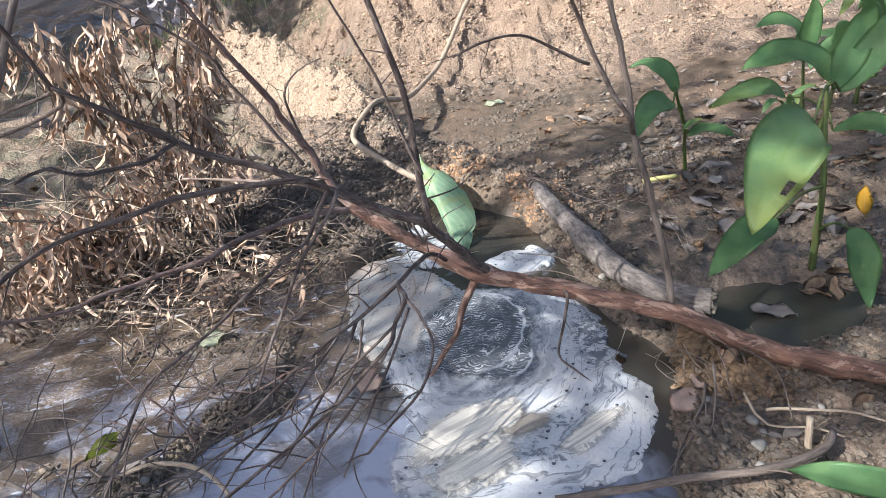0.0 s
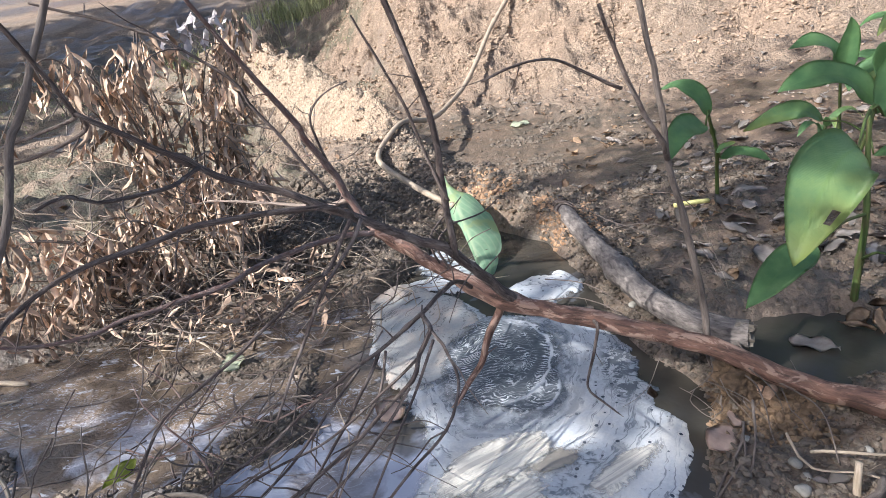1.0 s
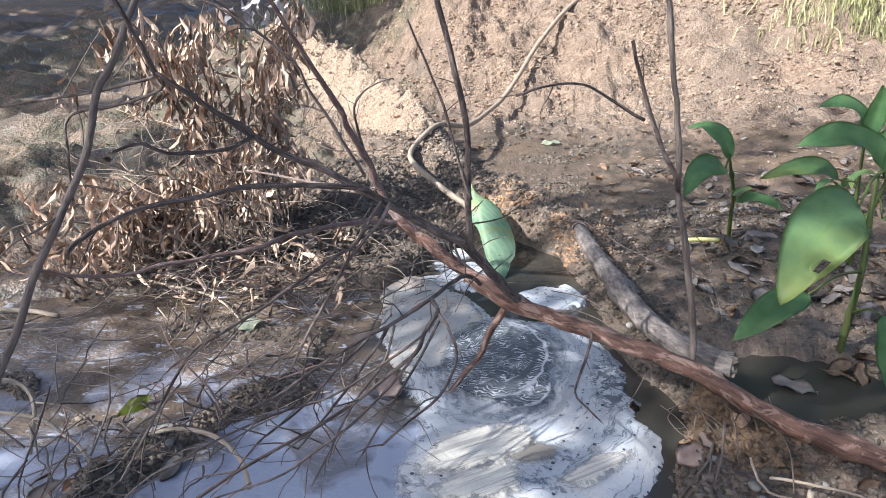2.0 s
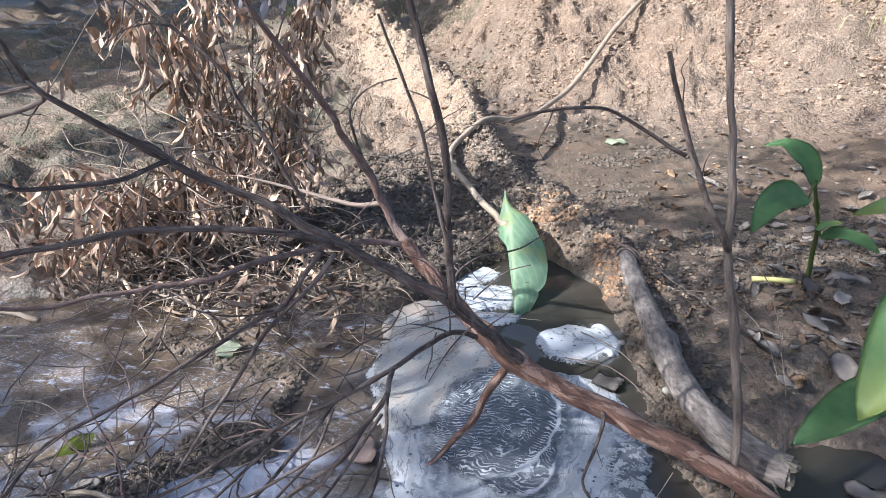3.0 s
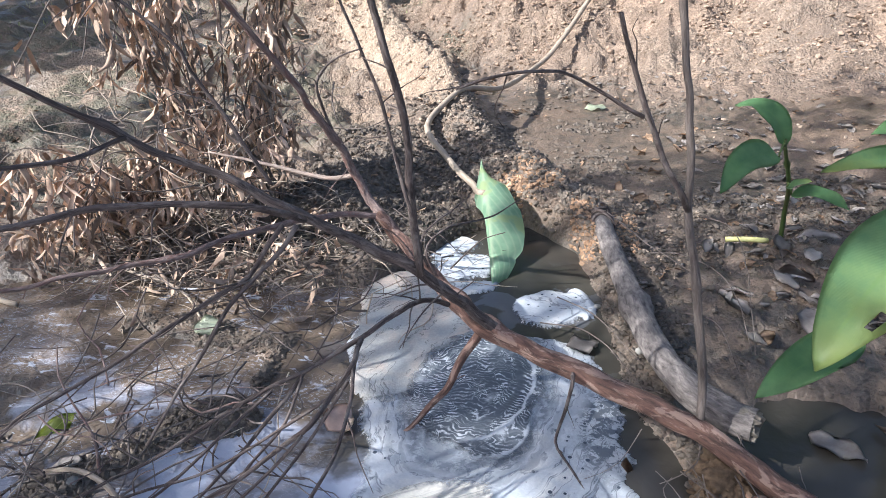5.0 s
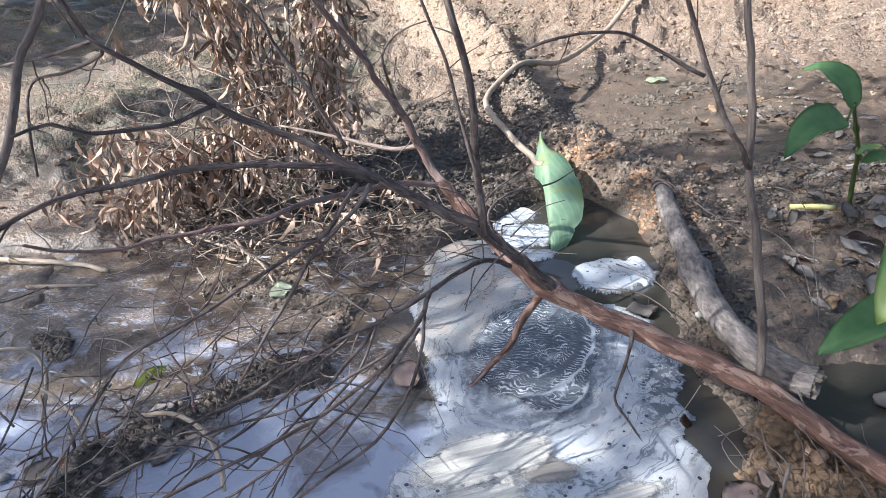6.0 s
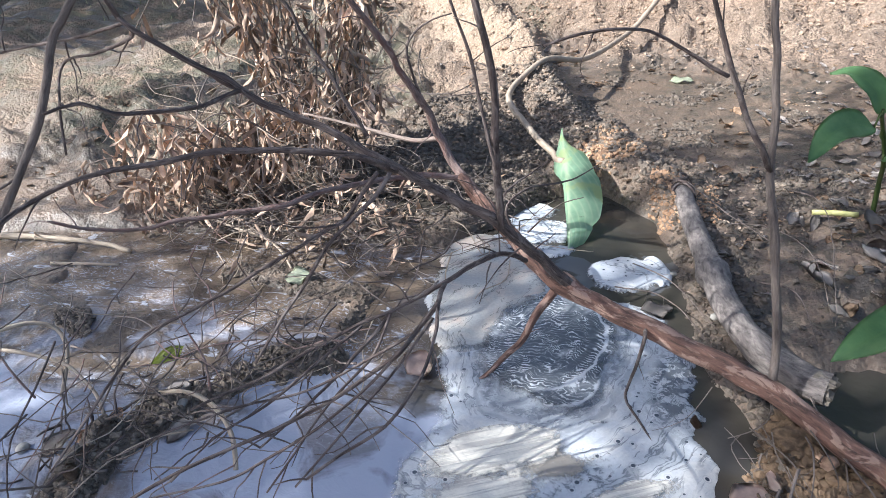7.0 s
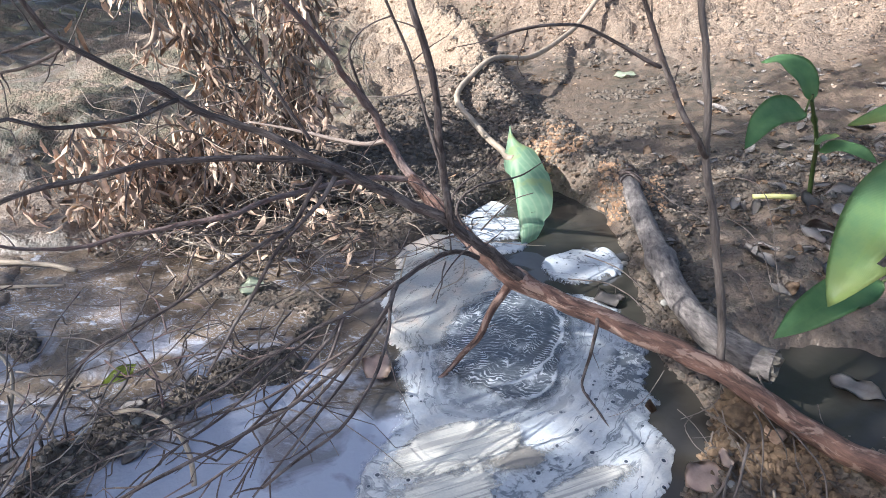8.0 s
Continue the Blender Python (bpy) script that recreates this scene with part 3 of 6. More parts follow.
def height(x, y, rough=True):
    x, y = np.asarray(x, float), np.asarray(y, float)
    # the pool and the stream that leaves it to the west
    shore_x = np.interp(y, [p[1] for p in EAST_SHORE], [p[0] for p in EAST_SHORE])
    shore_x = np.where(y > 3.06, 0.10 - (y - 3.06) * 3, shore_x)
    shore_y = np.interp(x, [-9, -4, -2.2, -1.4, -0.84, -0.30, -0.18, -0.05, 0.1], [1.2, 1.75, 2.12, 2.30, 2.33, 2.42, 2.62, 2.92, 3.06])
    wob = 0.05 * fbm(x * 5, y * 5, 3, 3)
    inside = np.minimum(np.minimum(shore_x - x, shore_y - y), y - 0.35 + 0.22 * fbm(x * 1.3, y * 1.3, 91, 3)) + wob
    bank = 0.055 + 0.03 * fbm(x * 1.7, y * 1.7, 5, 3)
    # east flat, a little higher to the east
    bank = bank + 0.045 * ramp01(x, 0.7, 1.0) * ramp01(y, 2.0, 2.6) + 0.05 * np.clip(x - 1.6, 0, 4)
    bank = bank - 0.03 * ramp01(x, 0.5, 0.6) * (1 - ramp01(y, 1.75, 2.05))
    bank = bank - 0.035 * np.exp(-((x - 0.53) / 0.09) ** 2) * ramp01(y, 1.9, 2.1) * (1 - ramp01(y, 2.6, 2.8))
    # west bank climbs behind the pool
    west = ramp01(-x, 0.1, 0.7) * np.clip(y - 2.35, 0, 3.2)
    bank = bank + 0.13 * np.minimum(west, 0.9) + 0.03 * west + 0.05 * np.sin(2.1 * x + 1.0) * np.clip(west, 0, 1)
    # low wet channel behind the ridge
    d, hh, sd = along(x, y, RIDGE)
    chan = np.exp(-((d - 0.75) / 0.55) ** 2) * (sd > 0) * ramp01(y, 3.0, 3.7)
    bank = bank * (1 - chan) + chan * (-0.030 + 0.05 * fbm(x * 3.2, y * 3.2, 8, 3))
    # far bank and the slope behind
    far = np.clip(y - 5.75 + 0.30 * np.clip(x - 0.3, 0, 3), 0, None)
    east = ramp01(x, -2.6, -0.5) * np.where(sd > 0, ramp01(d, 0.45, 1.9), 1.0)
    bank = bank + east * (0.95 * ramp01(far, 0.0, 3.1) + 0.05 * far) + (1 - east) * 0.10 * far + 0.10 * np.clip(y - 13, 0, 50)
    # ridge of heaped soil, steep on its east side
    wid = np.where(sd > 0, 0.14, 0.32) * (0.8 + 0.05 * np.clip(y, 0, 12))
    heap = hh * np.exp(-(d / wid) ** 2) * (1 + 0.35 * fbm(x * 6, y * 6, 12, 3))
    bank = np.maximum(bank, 0.02 + heap) + 0.15 * np.minimum(bank, heap)
    # small wet hollows
    for cx, cy, rx, ry, dep in ((1.02, 1.80, 0.24, 0.17, 0.10), (-0.68, 2.66, 0.34, 0.16, 0.17)):
        q = ((x - cx) / rx) ** 2 + ((y - cy) / ry) ** 2
        bank = bank - dep * np.exp(-q * q)
    z = bank + (-0.10 - bank) * ramp01(inside, -0.03, 0.16)
    # the bar of debris in the stream
    d2, h2, _ = along(x, y, [(-0.74, 1.02, 0.12), (-0.75, 1.20, 0.14), (-0.70, 1.38, 0.14), (-0.56, 1.52, 0.12), (-0.43, 1.63, 0.08)])
    z = z + h2 * np.exp(-(d2 / 0.11) ** 2) * (1 + 0.7 * fbm(x * 9, y * 9, 21, 3))
    shoal = ramp01(fbm(x * 3.2, y * 5.5, 55, 3), 0.06, 0.34) * ramp01(-x, 0.28, 0.45) * ramp01(y, 1.3, 1.5) * (x > -3)
    z = z + 0.115 * shoal * ramp01(inside, 0.02, 0.15)
    z = np.where((inside > 0.1) & (x > -0.75), np.minimum(z, 0.025 + 0.3 * np.clip(z - 0.025, 0, 1)), z)
    if rough:
        dry = 1 - ramp01(inside, -0.06, 0.05)
        flat = 1 - 0.85 * chan
        z = z + dry * 0.15 * ramp01(y, 4.8, 6.2) * fbm(x * 3.2, y * 3.2, 44, 5)
        z = z + dry * 0.12 * ramp01(-x, 0.5, 1.0) * ramp01(y, 2.4, 2.8) * fbm(x * 3.6, y * 4.4, 49, 4)
        z = z + dry * 0.055 * ramp01(-x, 0.5, 0.9) * ramp01(y, 2.4, 2.8) * fbm(x * 11, y * 11, 53, 3)
        z = z + dry * 0.075 * ramp01(y, 4.9, 6.0) * fbm(x * 9, y * 9, 57, 4)
        z = z + dry * flat * (0.030 * fbm(x * 7, y * 7, 31, 3) + 0.034 * fbm(x * 20, y * 20, 37, 4))
    return z


GRID = {}


def ground_z(x, y):
    """Height of the soil, read from the ground's own grid."""
    xs, ys, Z = GRID["xs"], GRID["ys"], GRID["Z"]
    i = min(max(int(np.searchsorted(xs, x)) - 1, 0), len(xs) - 2)
    j = min(max(int(np.searchsorted(ys, y)) - 1, 0), len(ys) - 2)
    u, v = (x - xs[i]) / (xs[i + 1] - xs[i]), (y - ys[j]) / (ys[j + 1] - ys[j])
    return float((Z[j, i] * (1 - u) + Z[j, i + 1] * u) * (1 - v) + (Z[j + 1, i] * (1 - u) + Z[j + 1, i + 1] * u) * v)


def build_ground():
    def spaced(parts):
        return np.unique(np.concatenate([np.arange(a, b, s) for a, b, s in parts]).round(4))
    xs = spaced([(-60, -8, 4), (-8, -3, 0.2), (-3, -1.7, 0.04), (-1.7, 1.7, 0.014), (1.7, 3.5, 0.05), (3.5, 9, 0.25), (9, 64, 5)])
    ys = spaced([(-40, -2, 4), (-2, 0.8, 0.05), (0.8, 3.6, 0.014), (3.6, 9.6, 0.03), (9.6, 14, 0.1), (14, 22, 0.6), (22, 90, 4)])
    X, Y = np.meshgrid(xs, ys)
    Z = height(X, Y)
    GRID.update(xs=xs, ys=ys, Z=Z)
    nx, ny = len(xs), len(ys)
    co = np.stack([X, Y, Z], -1).reshape(-1, 3)
    i = np.arange(nx * ny).reshape(ny, nx)
    quads = np.stack([i[:-1, :-1], i[:-1, 1:], i[1:, 1:], i[1:, :-1]], -1).reshape(-1, 4)
    me = bpy.data.meshes.new("ground")
    me.from_pydata(co.tolist(), [], quads.tolist())
    d, _, sd = along(X, Y, RIDGE)
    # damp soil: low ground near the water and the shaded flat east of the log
    damp_shade = 1 - ramp01(Z, 0.02, 0.12)
    damp_shade = np.maximum(damp_shade, 0.95 * ramp01(X, 0.3, 0.6) * (1 - ramp01(Y, 3.5, 4.7)))
    damp_shade = np.maximum(damp_shade, 0.9 * ramp01(X + 0.12 * fbm(X * 3, Y * 3, 88, 3), 0.85, 1.15) * (1 - ramp01(Y, 4.2, 5.0)))
    damp_shade = np.maximum(damp_shade, 0.55 * ramp01(-X, 0.0, 0.2) * (1 - ramp01(Y, 2.5, 3.2)))
    # dark wet soil between shrub and ridge, with its shade painted into the colour
    damp_shade = np.maximum(damp_shade, 1.1 * np.exp(-((X + 0.30) / 0.60) ** 2 - ((Y - 3.05) / 0.60) ** 2))
    # west bank damp in patches; behind the ridge this darkening paints in shade
    damp_shade = np.maximum(damp_shade, (0.60 + 2.2 * fbm(X * 2.4, Y * 3.2, 71, 4)) * ramp01(-X, 0.3, 0.8) * (1 - ramp01(Y, 6.0, 8.5) * (1 - ramp01(-X, 1.6, 2.6))))
    # wet mud of the channel, and drying flats beyond it
    damp_shade = np.maximum(damp_shade, 0.9 * np.exp(-((d - 0.55) / 0.55) ** 2) * (sd > 0) * ramp01(Y, 3.0, 3.5) * (1 - ramp01(Y + 0.5 * X, 4.4, 5.4)))
    damp_shade = np.maximum(damp_shade, (0.58 + 1.5 * fbm(X * 0.9, Y * 1.6, 77, 4)) * ramp01(X, -0.6, 0.2) * ramp01(Y, 3.4, 4.2) * (1 - ramp01(Y, 6.2, 7.5)))
    damp_shade = np.maximum(damp_shade, (1.05 + 0.5 * fbm(X * 2.0, Y * 2.6, 79, 3)) * ramp01(X, -0.35, 0.1) * ramp01(Y, 3.1, 3.5) * (1 - ramp01(Y + 0.5 * fbm(X * 1.6, Y * 1.6, 83, 3), 4.5, 5.6)))
    # the heaped soil is dry and pale; its sunlit west face is brightened in colour
    damp_shade = damp_shade * (1 - 0.97 * np.exp(-(d / np.where(sd > 0, 0.12, 0.42)) ** 4) * ramp01(Y, 4.02, 4.3))
    # patch of sun on the ridge's low end, painted as drier, paler soil
    damp_shade = np.where(np.hypot((X - 0.17) / 0.13, (Y - 3.30) / 0.09) < 1, damp_shade * 0.25, damp_shade)
    spoil_sun = np.exp(-(d / np.where(sd > 0, 0.13, 0.42)) ** 4) * ramp01(Y, 4.05, 4.3)
    # the same painted sun patch, in the pale sand colour
    spoil_sun = np.maximum(spoil_sun, 0.55 * np.exp(-(((X - 0.15) / 0.14) ** 2 + ((Y - 3.28) / 0.10) ** 2) ** 2))
    a = me.attributes.new("spoil_sun", "FLOAT", "POINT")
    a.data.foreach_set("value", spoil_sun.reshape(-1).astype(np.float32))
    moss = ramp01(-X, 0.55, 0.95) * ramp01(Y, 2.5, 2.9) * (1 - ramp01(Y, 9.0, 12.0)) * np.clip(0.75 + 2.0 * fbm(X * 1.3, Y * 1.6, 61, 3), 0, 1) * ramp01(d, 0.40, 0.75)
    a = me.attributes.new("moss", "FLOAT", "POINT")
    a.data.foreach_set("value", moss.reshape(-1).astype(np.float32))
    a = me.attributes.new("damp_shade", "FLOAT", "POINT")
    a.data.foreach_set("value", damp_shade.reshape(-1).astype(np.float32))
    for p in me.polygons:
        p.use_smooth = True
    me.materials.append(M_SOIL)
    return tagged(new("ground", me), "tan sandy soil bank with wet mud along a stream", "ground", kind="structure")


def build_water():
    xs, ys = np.arange(-9, 2.61, 0.06), np.concatenate([np.arange(0.2, 3.6, 0.06), np.arange(3.6, 6.6, 0.2)])
    X, Y = np.meshgrid(xs, ys)
    nx, ny = len(xs), len(ys)
    co = np.stack([X, Y, 0 * X], -1).reshape(-1, 3)
    i = np.arange(nx * ny).reshape(ny, nx)
    quads = np.stack([i[:-1, :-1], i[:-1, 1:], i[1:, 1:], i[1:, :-1]], -1).reshape(-1, 4)
    me = bpy.data.meshes.new("water")
    me.from_pydata(co.tolist(), [], quads.tolist())
    flow = ramp01(-X, 0.08, 0.35) * (1 - ramp01(Y, 2.3, 2.7))
    # where the film lies, and with it the painted blue of the sky
    thin = np.clip(0.22 * np.exp(-((X + 1.15) / 0.55) ** 2 - ((Y - 1.75) / 0.38) ** 2) + 0.85 * (1 - ramp01(Y, 1.40, 1.9)) + 0.5 * np.exp(-((X + 0.85) / 0.35) ** 2 - ((Y - 1.75) / 0.3) ** 2) + 0.12 - 0.35 * ramp01(-X, 0.7, 1.0) - 0.3 * np.exp(-((X + 0.36) / 0.22) ** 2 - ((Y - 1.78) / 0.2) ** 2), 0, 1) * (1 - ramp01(X, 0.40, 0.55)) * (1 - ramp01(Y, 2.4, 2.7)) * (1 - 0.5 * ramp01(-X, 0.45, 0.8))
    thin = np.maximum(thin, 0.95 * ramp01(-X, 0.72, 0.86) * (1 - ramp01(-X, 1.5, 2.1)) * (1 - ramp01(Y + 0.25 * (X + 0.9), 1.20, 1.42)))
    a = me.attributes.new("film", "FLOAT", "POINT")
    a.data.foreach_set("value", thin.reshape(-1).astype(np.float32))
    a = me.attributes.new("flow", "FLOAT", "POINT")
    a.data.foreach_set("value", flow.reshape(-1).astype(np.float32))
    for p in me.polygons:
        p.use_smooth = True
    me.materials.append(M_WATER)
    return tagged(new("water", me), "muddy stream water with thin scum, the sky's blue reflection painted in", "water", kind="structure")


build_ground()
build_water()


# ---------------------------------------------------------------- foam on the pool
def foam_sheet(name, lobes, cell, label, seed, lift=0.003, material=None, soft=0.0, parent=None, fray=0.20):
    """A sheet of scum: the union of some lobes with a frayed edge, a little thicker inside."""
    x0 = min(c[0] - max(c[2:4]) for c in lobes) - 0.06
    x1 = max(c[0] + max(c[2:4]) for c in lobes) + 0.06
    y0 = min(c[1] - max(c[2:4]) for c in lobes) - 0.06
    y1 = max(c[1] + max(c[2:4]) for c in lobes) + 0.06
    xs, ys = np.arange(x0, x1, cell), np.arange(y0, y1, cell)
    X, Y = np.meshgrid(xs, ys)
    f = np.full(X.shape, -9.0)
    for cx, cy, rx, ry, turn in lobes:
        c, s = math.cos(radians(turn)), math.sin(radians(turn))
        u, v = (X - cx) * c + (Y - cy) * s, -(X - cx) * s + (Y - cy) * c
        f = np.maximum(f, 1 - np.sqrt((u / rx) ** 2 + (v / ry) ** 2))
    f = f + fray * fbm(X * 6, Y * 6, seed, 4) + 0.05 * fbm(X * 25, Y * 25, seed + 5, 2)
    keep = (f > 0) & (height(X, Y) < 0.0)
    Z = lift + np.clip(f, 0, 0.12) * 0.05 + 0.002 * fbm(X * 20, Y * 20, seed + 9, 2)
    gy, gx = np.gradient(f, cell)
    gg = np.maximum(gx * gx + gy * gy, 1e-6)
    full = keep[:-1, :-1] & keep[1:, :-1] & keep[:-1, 1:] & keep[1:, 1:]
    ring = np.zeros(X.shape, int)
    for a, b in ((slice(0, -1), slice(0, -1)), (slice(1, None), slice(0, -1)), (slice(0, -1), slice(1, None)), (slice(1, None), slice(1, None))):
        ring[a, b] += full
    # the outermost nodes slide on to the rim
    lim = cell * 1.2
    sx, sy = np.clip(-f * gx / gg, -lim, lim), np.clip(-f * gy / gg, -lim, lim)
    rim = (ring > 0) & (ring < 4)
    # thin where it frays into the stream, full along the still side
    body = np.clip(f / (0.10 + 0.38 * (1 - ramp01(X - 0.35 * (Y - 1.6), -0.1, 0.35)) * (1 - ramp01(Y, 1.75, 2.0))), 0, 1)
    if soft:
        body = np.clip(f / soft, 0, 1)
    X, Y, Z = np.where(rim, X + sx, X), np.where(rim, Y + sy, Y), np.where(rim, lift - 0.0025, Z)
    ids, verts, faces, thick = {}, [], [], []
    for j, i in zip(*np.nonzero(full)):
        q = []
        for a, b in ((j, i), (j, i + 1), (j + 1, i + 1), (j + 1, i)):
            if (a, b) not in ids:
                ids[(a, b)] = len(verts)
                verts.append((X[a, b], Y[a, b], Z[a, b]))
                thick.append(body[a, b])
            q.append(ids[(a, b)])
        faces.append(q)
    me = bpy.data.meshes.new(name)
    me.from_pydata(verts, [], faces)
    for p in me.polygons:
        p.use_smooth = True
    at = me.attributes.new("body", "FLOAT", "POINT")
    at.data.foreach_set("value", np.array(thick, np.float32))
    me.materials.append(material or M_FROTH)
    ob = new(name, me)
    if parent is None:
        return tagged(ob, label, "foam")
    ob.parent = parent
    if label:
        ob["label"] = label
    return seat(ob)


raft = thing("foam_raft", (0.20, 1.62, 0.0), "large raft of grey-white foam swirled on the muddy pool", "foam")
foam_sheet("froth", [(0.24, 1.62, 0.31, 0.42, 0), (0.38, 1.46, 0.19, 0.26, -10), (0.16, 1.36, 0.23, 0.30, 0), (-0.06, 2.06, 0.20, 0.28, 15), (0.32, 1.84, 0.22, 0.32, 0), (-0.19, 2.30, 0.09, 0.14, 0), (0.00, 1.78, 0.14, 0.22, 10)], 0.008, "", 41, parent=raft)
foam_sheet("swirl_eye", [(0.155, 1.87, 0.185, 0.27, -8), (0.21, 1.74, 0.11, 0.16, 0)], 0.008, "dark water combed with thin white lines", 44, lift=0.0125, material=M_SWIRL, soft=0.55, parent=raft)
foam_sheet("grey_skin", [(-0.10, 2.12, 0.18, 0.30, 15), (-0.19, 2.32, 0.12, 0.16, 0), (-0.08, 1.90, 0.11, 0.14, 0)], 0.008, "smooth beige-grey skin of old scum", 45, lift=0.0105, material=M_SKIN, soft=0.3, parent=raft)
foam_sheet("thin_film", [(0.25, 1.42, 0.13, 0.07, 20)], 0.008, "brownish see-through film", 47, lift=0.0125, material=M_CLEAR, soft=1.3, parent=raft)
# sheet that paints the sun patch on the near foam
foam_sheet("sunlit_streaks", [(0.12, 1.42, 0.17, 0.09, 30), (0.12, 1.30, 0.15, 0.07, 28), (0.38, 1.36, 0.16, 0.04, 35)], 0.008, "cream streaks of sunlight painted on the foam", 49, lift=0.0165, material=M_SUN_STREAKS, soft=1.05, parent=raft)
foam_sheet("foam_patch", [(0.31, 2.31, 0.10, 0.12, -25), (0.41, 2.38, 0.035, 0.10, 10)], 0.007, "small white foam patch beside the log", 52, fray=0.7, soft=0.45)
foam_sheet("foam_patch", [(0.00, 2.56, 0.12, 0.10, 0), (-0.09, 2.74, 0.15, 0.08, 30), (0.06, 2.42, 0.09, 0.05, 20), (-0.10, 2.47, 0.10, 0.05, -10)], 0.007, "white foam swirling round the floating leaf", 63, fray=0.7, soft=0.5)
foam_sheet("foam_line", [(0.23, 3.02, 0.06, 0.016, -35), (0.32, 2.94, 0.06, 0.014, -48), (0.40, 2.83, 0.07, 0.013, -60), (0.45, 2.70, 0.08, 0.013, -72), (0.48, 2.57, 0.06, 0.012, -80)], 0.005, "thin white line of froth along the pool's edge", 66)


# ---------------------------------------------------------------- the fallen branch
def limb(name, owner, pts, r0, r1, material, seed, shoots=0, shoot_len=0.12, shoot_r=0.002, sides=8, knots=0, label=""):
    bm = bmesh.new()
    path = smooth_path(pts, 0.018)
    # slight crookedness
    path = [p + Vector((noise.noise(p * 14 + Vector((seed, 0, 0))), noise.noise(p * 14 + Vector((0, seed, 0))), noise.noise(p * 14 + Vector((0, 0, seed))))) * min(0.006, r0 * 0.5) for p in path]
    tube(bm, path, r0, r1, sides, 0.13, seed, knots=knots)
    main = seat(part(name, bm, material, owner, label))
    for k in range(shoots):
        bm = bmesh.new()
        twiglets(bm, path, 1, shoot_len, shoot_r, seed * 100 + k)
        sh = part("side_shoot", bm, material, main)
        sh.matrix_parent_inverse = (main.parent.matrix_world @ main.matrix_parent_inverse).inverted()
    return main


branch = thing("fallen_branch", (0.75, 1.66, 0.03), "fallen reddish tree branch with bare twigs lying across the pool", "branch")
limb("trunk", branch, [(1.420, 1.240, 0.030), (1.250, 1.325, 0.034), (1.100, 1.396, 0.043), (0.950, 1.468, 0.058), (0.800, 1.545, 0.093), (0.660, 1.620, 0.144), (0.530, 1.664, 0.180), (0.400, 1.698, 0.212), (0.280, 1.754, 0.228), (0.173, 1.815, 0.238), (0.084, 1.900, 0.256), (0.000, 1.995, 0.280), (-0.095, 2.120, 0.296), (-0.216, 2.278, 0.315)], 0.028, 0.019, M_RED, 1, 0, 0.12, 0.002, 14, 3, label="peeling reddish bark")
limb("limb", branch, [(0.215, 1.795, 0.238), (0.150, 1.725, 0.345), (0.076, 1.620, 0.475), (0.005, 1.595, 0.523), (-0.057, 1.565, 0.571), (-0.110, 1.535, 0.615), (-0.164, 1.513, 0.654), (-0.218, 1.505, 0.689), (-0.277, 1.484, 0.721), (-0.329, 1.454, 0.757), (-0.365, 1.417, 0.794), (-0.400, 1.370, 0.842), (-0.434, 1.322, 0.885), (-0.462, 1.297, 0.916), (-0.496, 1.304, 0.938)], 0.0150, 0.0042, M_DARK, 2, 7, 0.15, 0.0025, 10, 2)
limb("limb", branch, [(-0.190, 2.245, 0.311), (-0.230, 2.282, 0.335), (-0.260, 2.290, 0.379), (-0.284, 2.285, 0.444), (-0.304, 2.250, 0.525), (-0.322, 2.190, 0.609), (-0.349, 2.140, 0.684), (-0.353, 2.100, 0.739), (-0.381, 2.030, 0.824), (-0.398, 1.980, 0.886), (-0.433, 1.890, 1.000), (-0.457, 1.800, 1.104)], 0.0145, 0.0050, M_PINK, 3, 6, 0.16, 0.002, 10, 1)
limb("limb", branch, [(-0.108, 1.517, 0.621), (-0.121, 1.402, 0.686), (-0.155, 1.383, 0.698), (-0.227, 1.350, 0.707), (-0.299, 1.303, 0.718), (-0.358, 1.259, 0.724), (-0.404, 1.215, 0.721), (-0.453, 1.165, 0.720), (-0.491, 1.120, 0.716), (-0.525, 1.091, 0.703), (-0.538, 1.046, 0.692), (-0.535, 1.012, 0.684)], 0.007, 0.004, M_DARK, 4, 5, 0.12, 0.002, 8, 1)
limb("limb", branch, [(-0.200, 2.262, 0.313), (-0.298, 2.200, 0.341), (-0.370, 2.100, 0.361), (-0.411, 1.990, 0.389), (-0.443, 1.880, 0.411), (-0.468, 1.790, 0.428), (-0.498, 1.696, 0.432), (-0.559, 1.650, 0.433), (-0.612, 1.607, 0.434), (-0.682, 1.546, 0.439), (-0.754, 1.475, 0.442), (-0.820, 1.410, 0.461), (-0.881, 1.356, 0.500)], 0.0105, 0.0036, M_PINK, 5, 8, 0.13, 0.002, 8, 1)
limb("limb", branch, [(-0.287, 2.298, 0.430), (-0.347, 2.290, 0.420), (-0.439, 2.280, 0.435), (-0.540, 2.270, 0.458), (-0.642, 2.260, 0.483), (-0.744, 2.250, 0.506)], 0.0085, 0.003, M_PALEBARK, 65, 5, 0.13, 0.0018, 8, 1, label="pale peeled side branch")
limb("twig", branch, [(-0.311, 2.225, 0.565), (-0.320, 2.170, 0.674), (-0.321, 2.150, 0.738), (-0.293, 2.170, 0.786), (-0.247, 2.190, 0.812), (-0.199, 2.200, 0.824)], 0.0050, 0.002, M_DARK, 66, 4, 0.12, 0.0015, 7, 0)
limb("twig", branch, [(0.040, 1.948, 0.285), (0.013, 1.950, 0.354), (0.023, 1.980, 0.378), (0.056, 2.030, 0.392), (0.091, 2.100, 0.379), (0.150, 2.200, 0.360), (0.215, 2.300, 0.375)], 0.0042, 0.0016, M_DARK, 67, 2, 0.08, 0.0012, 7, 0)
